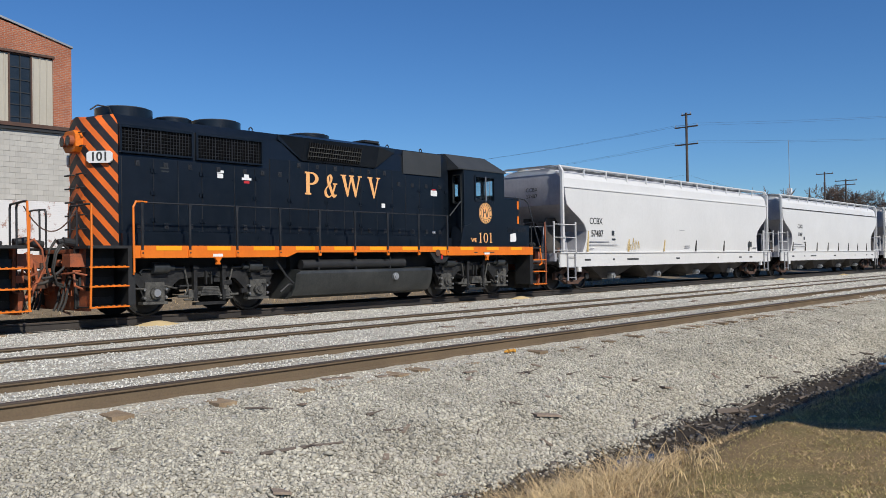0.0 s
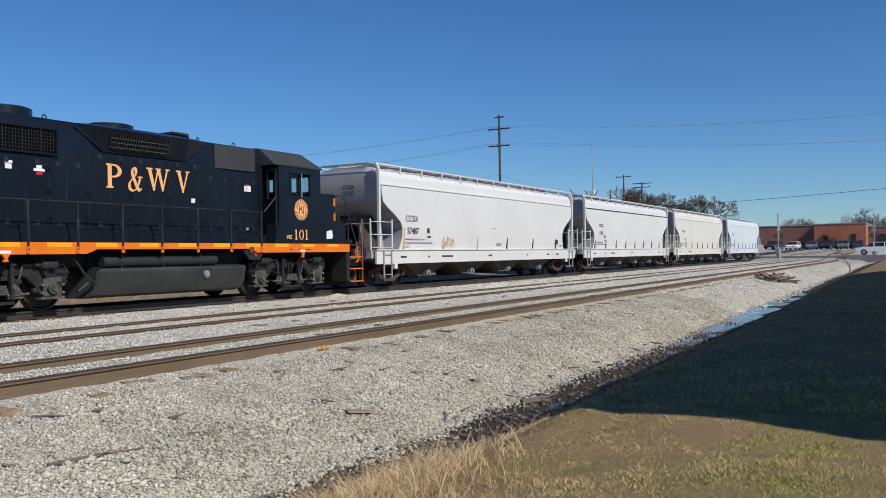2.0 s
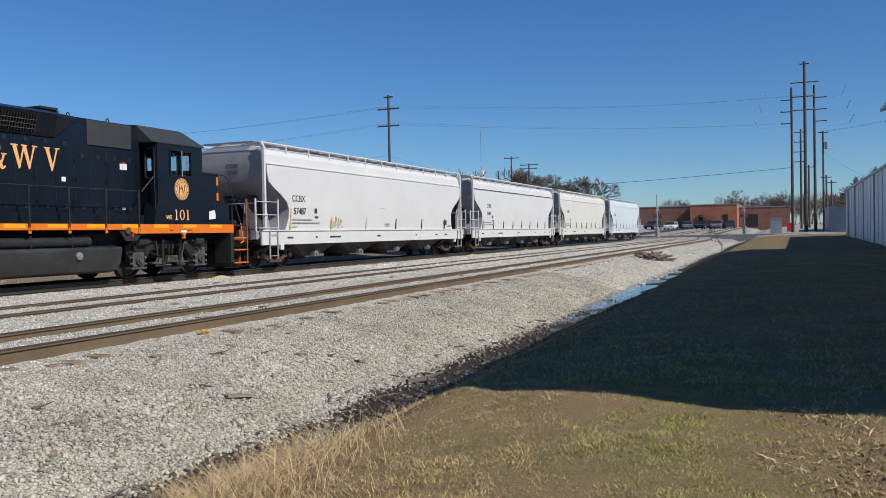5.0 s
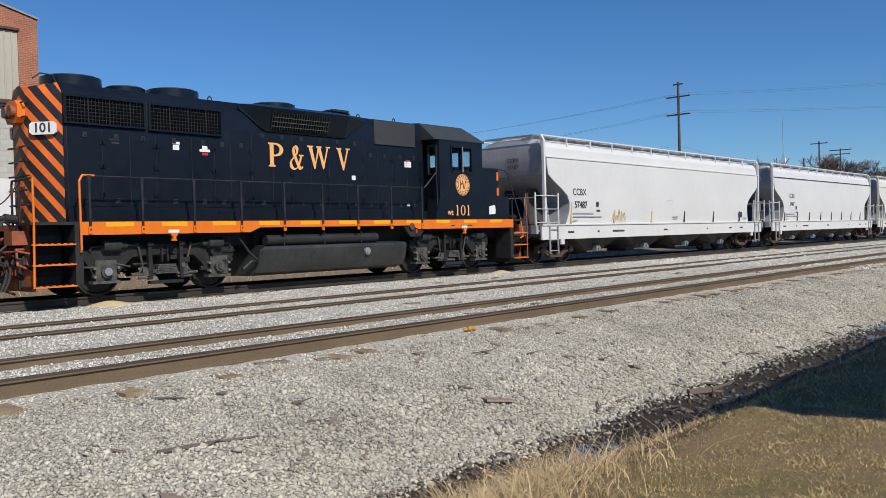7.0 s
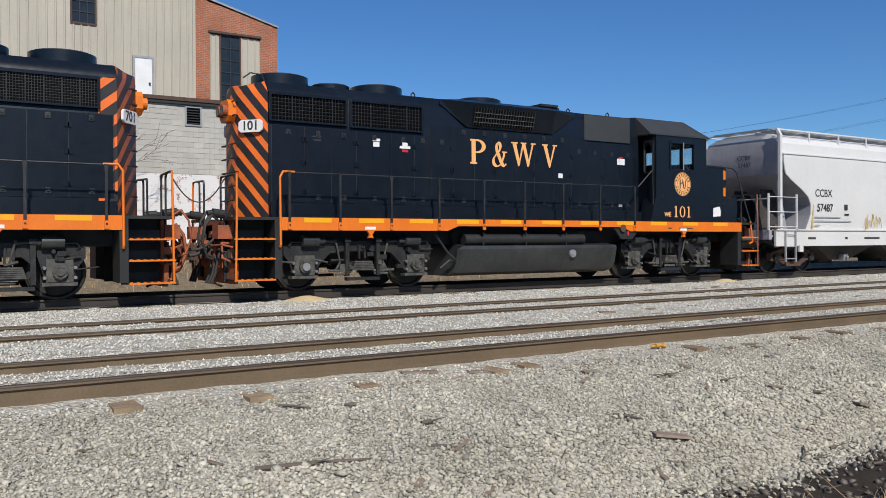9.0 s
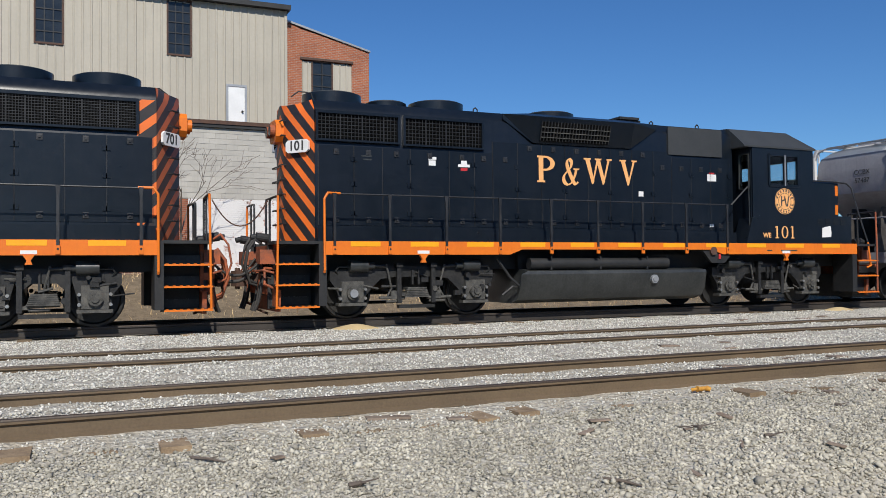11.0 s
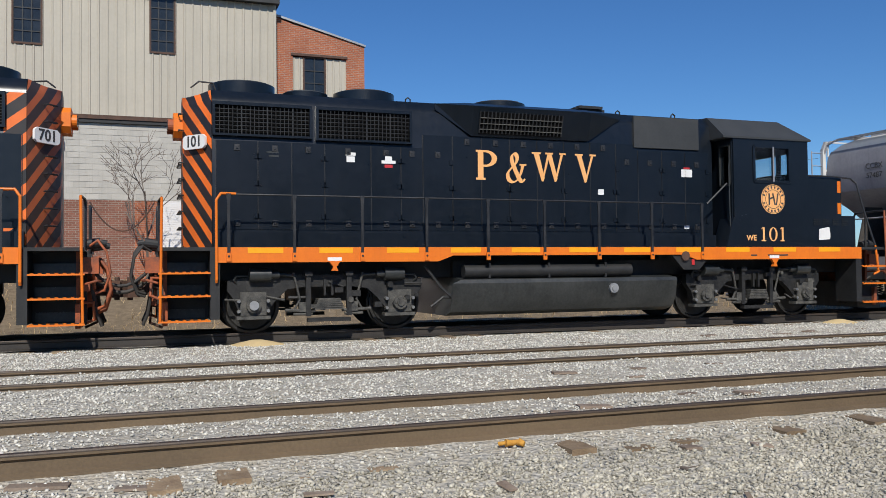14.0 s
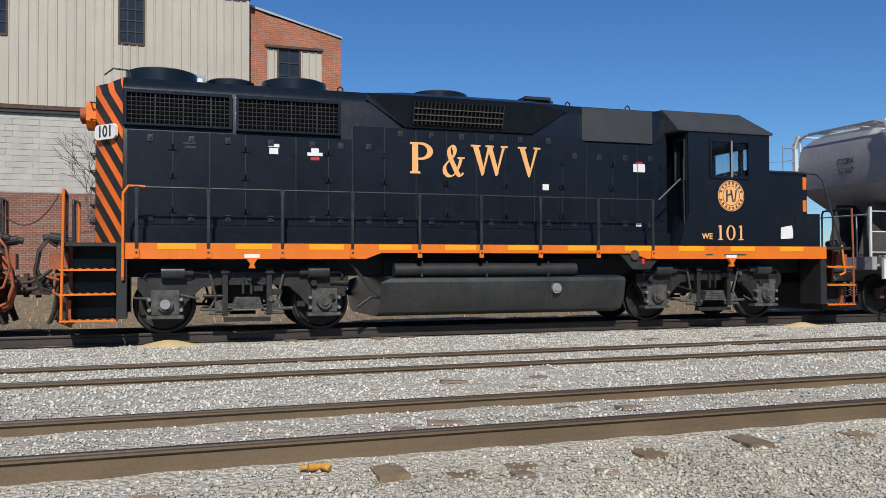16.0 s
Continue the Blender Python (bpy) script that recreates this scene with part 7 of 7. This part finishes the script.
# ---------- loose stuff: stones, turf, straw ----------
def scatter(name, x, y, z, size, material, label, category, seed):
    """Many small broken stones as one mesh."""
    r = np.random.RandomState(seed)
    base = np.array([(1, 0, 0), (-1, 0, 0), (0, 1, 0), (0, -1, 0), (0, 0, 1), (0, 0, -1)], float) * 1.15
    tri = np.array([(0, 2, 4), (2, 1, 4), (1, 3, 4), (3, 0, 4), (2, 0, 5), (1, 2, 5), (3, 1, 5), (0, 3, 5)])
    n = len(x)
    v = (base[None] + r.uniform(-0.45, 0.45, (n, 6, 3))) * (size[:, None] * r.uniform(0.65, 1.2, (n, 3)))[:, None, :] * np.array([1, 1, 0.75])
    a = r.uniform(0, 6.28, n)
    b = r.uniform(-0.7, 0.7, n)
    y2 = v[..., 1] * np.cos(b)[:, None] - v[..., 2] * np.sin(b)[:, None]
    z2 = v[..., 1] * np.sin(b)[:, None] + v[..., 2] * np.cos(b)[:, None]
    x3 = v[..., 0] * np.cos(a)[:, None] - y2 * np.sin(a)[:, None]
    y3 = v[..., 0] * np.sin(a)[:, None] + y2 * np.cos(a)[:, None]
    co = np.stack([x3 + x[:, None], y3 + y[:, None], z2 + z[:, None]], -1).reshape(-1, 3)
    f = (tri[None] + 6 * np.arange(n)[:, None, None]).reshape(-1)
    me = bpy.data.meshes.new(name)
    me.vertices.add(len(co))
    me.vertices.foreach_set("co", co.ravel())
    me.loops.add(len(f))
    me.loops.foreach_set("vertex_index", f.astype(np.int32))
    me.polygons.add(len(f) // 3)
    me.polygons.foreach_set("loop_start", np.arange(0, len(f), 3, dtype=np.int32))
    me.update(calc_edges=True)
    me.materials.append(material)
    tagged(new(name, me), label, category, kind="stuff")


def near_more(r, n, x0, x1, y0, y1, power):
    return r.uniform(x0, x1, n), y0 + (y1 - y0) * r.uniform(0, 1, n) ** power


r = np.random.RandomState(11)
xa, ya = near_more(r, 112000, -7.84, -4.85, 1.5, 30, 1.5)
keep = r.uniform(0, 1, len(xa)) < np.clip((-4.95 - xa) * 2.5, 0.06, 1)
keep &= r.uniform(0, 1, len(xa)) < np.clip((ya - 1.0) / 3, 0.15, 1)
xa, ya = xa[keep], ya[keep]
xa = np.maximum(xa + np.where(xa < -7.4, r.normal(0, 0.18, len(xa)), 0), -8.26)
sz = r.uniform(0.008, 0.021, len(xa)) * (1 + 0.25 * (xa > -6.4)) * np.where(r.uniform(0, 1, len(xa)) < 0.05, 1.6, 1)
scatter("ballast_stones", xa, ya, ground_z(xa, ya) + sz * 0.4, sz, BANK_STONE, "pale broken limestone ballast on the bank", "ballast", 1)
xb, yb = near_more(r, 88000, -17.3, -7.95, 3.0, 34, 1.2)
clear = np.ones(len(xb), bool)
for c in (-13.28, -9.16):
    for s in (-0.7525, 0.7525):
        clear &= np.abs(xb - c - s) > 0.09
fouled = (np.abs(xb + 9.16) < 0.66) | (xb > -8.32)
clear &= ~fouled | (r.uniform(0, 1, len(xb)) < 0.72 + 0.28 * (wobble(xb, yb, 1.1) > 0))
xb, yb = xb[clear], yb[clear]
sz = r.uniform(0.009, 0.022, len(xb)) * np.where(np.abs(xb + 9.0) < 1.1, 0.85, 1)
scatter("ballast_stones", xb, yb, ground_z(xb, yb) + sz * 0.35, sz, STONE, "pale broken limestone ballast between the tracks", "ballast", 2)
xc, yc = near_more(r, 22000, -17.3, -4.9, 30, 75, 1.3)
sz = r.uniform(0.025, 0.05, len(xc))
scatter("ballast_stones", xc, yc, ground_z(xc, yc) + sz * 0.1, sz, STONE, "pale broken limestone ballast on the far bank", "ballast", 3)


def blades(name, x, y, h, w, bend, material, label, category, seed, segs=1):
    """Grass blades as thin upright slivers, one mesh."""
    r = np.random.RandomState(seed)
    n = len(x)
    z = ground_z(x, y) - 0.01
    a = r.uniform(0, 6.28, n)
    t = r.uniform(0, 6.28, n)
    ux, uy = np.cos(a) * w / 2, np.sin(a) * w / 2
    bx, by = np.cos(t) * bend * h, np.sin(t) * bend * h
    rows = []
    for k in range(segs + 1):
        q = k / segs
        th = 1 - q * 0.85
        cx, cy, cz = x + bx * q * q, y + by * q * q, z + h * q * (1 - 0.25 * bend * q)
        rows.append(np.stack([np.stack([cx - ux * th, cy - uy * th, cz], -1), np.stack([cx + ux * th, cy + uy * th, cz], -1)], 1))
    co = np.concatenate(rows, 1).reshape(-1, 3)
    m = 2 * (segs + 1)
    quad = np.array([(2 * k, 2 * k + 1, 2 * k + 3, 2 * k + 2) for k in range(segs)])
    f = (quad[None] + m * np.arange(n)[:, None, None]).reshape(-1)
    me = bpy.data.meshes.new(name)
    me.vertices.add(len(co))
    me.vertices.foreach_set("co", co.ravel())
    me.loops.add(len(f))
    me.loops.foreach_set("vertex_index", f.astype(np.int32))
    me.polygons.add(len(f) // 4)
    me.polygons.foreach_set("loop_start", np.arange(0, len(f), 4, dtype=np.int32))
    me.update(calc_edges=True)
    me.materials.append(material)
    tagged(new(name, me), label, category, kind="stuff")


x, y = near_more(r, 125000, -3.7, 4.6, 3.2, 9.5, 1.2)
edge = r.uniform(0, 1, len(x)) < np.clip((x + 3.7) * 0.9, 0, 1)
x, y = x[edge], y[edge]
blades("lawn_grass", x, y, r.uniform(0.015, 0.036, len(x)), r.uniform(0.005, 0.011, len(x)), r.uniform(0.3, 1.3, len(x)), TURF, "short thin green and tan lawn", "grass", 4)
gx, gy = near_more(r, 60000, -1.9, 0.7, 3.0, 10, 1.2)
green = (0.8 - np.abs(gx + 0.6) + 0.4 * wobble(gx, gy, 1.2)) > 0.05
gx, gy = gx[green], gy[green]
blades("green_grass", gx, gy, r.uniform(0.015, 0.034, len(gx)), r.uniform(0.004, 0.009, len(gx)), r.uniform(0.3, 1.2, len(gx)), GREEN_TURF, "fresh yellow-green strip of lawn", "grass", 14)
mx, my = near_more(r, 1600, -5.2, -4.0, 3.0, 26, 1.3)
ms = r.uniform(0.015, 0.05, len(mx))
scatter("ditch_stones", mx, my, ground_z(mx, my) + ms * 0.2, ms, MUD_STONE, "dark wet stones in the muddy ditch", "stones", 15)
x, y = near_more(r, 120000, -3.8, 5.0, 3.0, 10, 1.2)
dry = (wobble(x, y, 0.55) + 0.6 * wobble(x + 3, y, 1.7) + 0.75 * np.clip((x - 0.1) * 1.5, 0, 1) + 0.9 * np.clip((-1.3 - x) * 1.2, 0, 1)) > 0.4
x, y = x[dry], y[dry]
blades("dead_grass", x, y, r.uniform(0.015, 0.042, len(x)), r.uniform(0.005, 0.013, len(x)), r.uniform(0.5, 1.6, len(x)), LEAFLITTER, "matted dead brown grass and leaves", "grass", 5)
k = 4600
x = r.normal(-3.5, 0.34, k)
y = r.uniform(4.2, 6.7, k) + r.normal(0, 0.2, k)
x = x - (y - 5.5) * 0.2
blades("dry_tall_grass", x, y, np.abs(r.normal(0.15, 0.1, k)) + 0.05, r.uniform(0.004, 0.01, k), r.uniform(0.3, 2.0, k), STRAW, "tall straw-coloured dry grass on the ditch bank", "grass", 6, 4)
k = 2600
y = 6.4 + 12 * r.uniform(0, 1, k) ** 1.6
x = r.normal(-3.75, 0.16, k)
blades("bank_straw", x, y, r.uniform(0.04, 0.16, k), r.uniform(0.004, 0.009, k), r.uniform(0.4, 2.0, k), STRAW, "thin dry straw along the ditch's edge", "grass", 16, 3)
k = 60000
x, y = r.uniform(-3.5, 5.0, k), 9.0 + 36 * r.uniform(0, 1, k) ** 1.7
blades("shaded_lawn", x, y, r.uniform(0.03, 0.07, k), r.uniform(0.008, 0.02, k), r.uniform(0.4, 1.6, k), TURF, "short green lawn beside the shed", "grass", 17)
k = 9000
x, y = r.uniform(-0.2, 5.0, k), r.uniform(3.2, 9.0, k)
flat = (wobble(x, y, 1.4) + 0.5 * wobble(x, y, 3.1)) > -0.1
x, y = x[flat], y[flat]
blades("leaf_litter", x, y, r.uniform(0.03, 0.07, len(x)), r.uniform(0.012, 0.03, len(x)), r.uniform(0.8, 2.2, len(x)), LEAFLITTER, "curled dead brown leaves on the lawn", "leaves", 18, 2)
x = r.uniform(-36, -20.6, 9000)
y = r.uniform(-2, 40, 9000)
blades("dry_weeds", x, y, r.uniform(0.08, 0.3, 9000), r.uniform(0.01, 0.025, 9000), r.uniform(0.3, 1.2, 9000), STRAW, "dry tan weeds behind the train", "grass", 7, 2)

# ---------- pieces: concrete blocks and ties ----------
part("mortar_bed", box(bmesh.new(), AX - 0.058, AX - 0.013, -14, 14.9, 3.64, 6.3), MORTAR, fact)
block = None
rng = random.Random(9)
for j in range(13):
    z = 3.66 + 0.203 * j
    for i in range(23):
        y = 4.0 + 0.406 * i + (0.203 if j % 2 else 0)
        if 11.2 < y < 12.24 and 5.3 < z < 6.26:
            continue
        if z > 6.2:
            break
        m = Matrix.Translation((AX - 0.055 + rng.uniform(0, 0.006), y, z))
        if block is None:
            block = part("block", box(bmesh.new(), 0, 0.05, 0.006, 0.4, 0.006, 0.197), BLOCK, fact, bevel=0.004)
            block.matrix_basis = m
        else:
            again(block, m)
bm = bmesh.new()
for j in range(13):
    z = 3.66 + 0.203 * j
    for i in list(range(-16, 0)) + list(range(23, 27)):
        y = 4.0 + 0.406 * i + (0.203 if j % 2 else 0)
        if i >= 23 or y > -2.6:
            box(bm, AX - 0.055, AX - 0.005, y + 0.006, y + 0.4, z + 0.006, z + 0.197)
tagged(part("block_rest", bm, BLOCK, fact), kind="stuff")

for key, n, start, top in (("near", 96, -4.0, -0.19), ("middle", 70, -2.0, -0.15), ("far", 70, 0.0, -0.176)):
    tie = None
    for k in range(n):
        m = Matrix.Translation((rng.uniform(-0.06, 0.06), start + 0.54 * k + rng.uniform(-0.04, 0.04), top + rng.uniform(-0.055, 0.006))) @ Matrix.Rotation(rng.uniform(-0.03, 0.03), 4, "Z")
        if tie is None:
            tie = part("tie", box(bmesh.new(), -1.32, 1.32, -0.115, 0.115, -0.18, 0.0), TIE, TRACK[key], bevel=0.012)
            tie.matrix_basis = m
        else:
            again(tie, m)


def motions():
    """The white car crosses the tracks from the lawn's side and drives on behind the train."""
    walk(suv, [(t, pose(-11.6 - 7.0 * (t - 3.0), 112, 0.33)) for t in (0.0, 4.0, 8.0, 12.0, 16.0)])


motions()
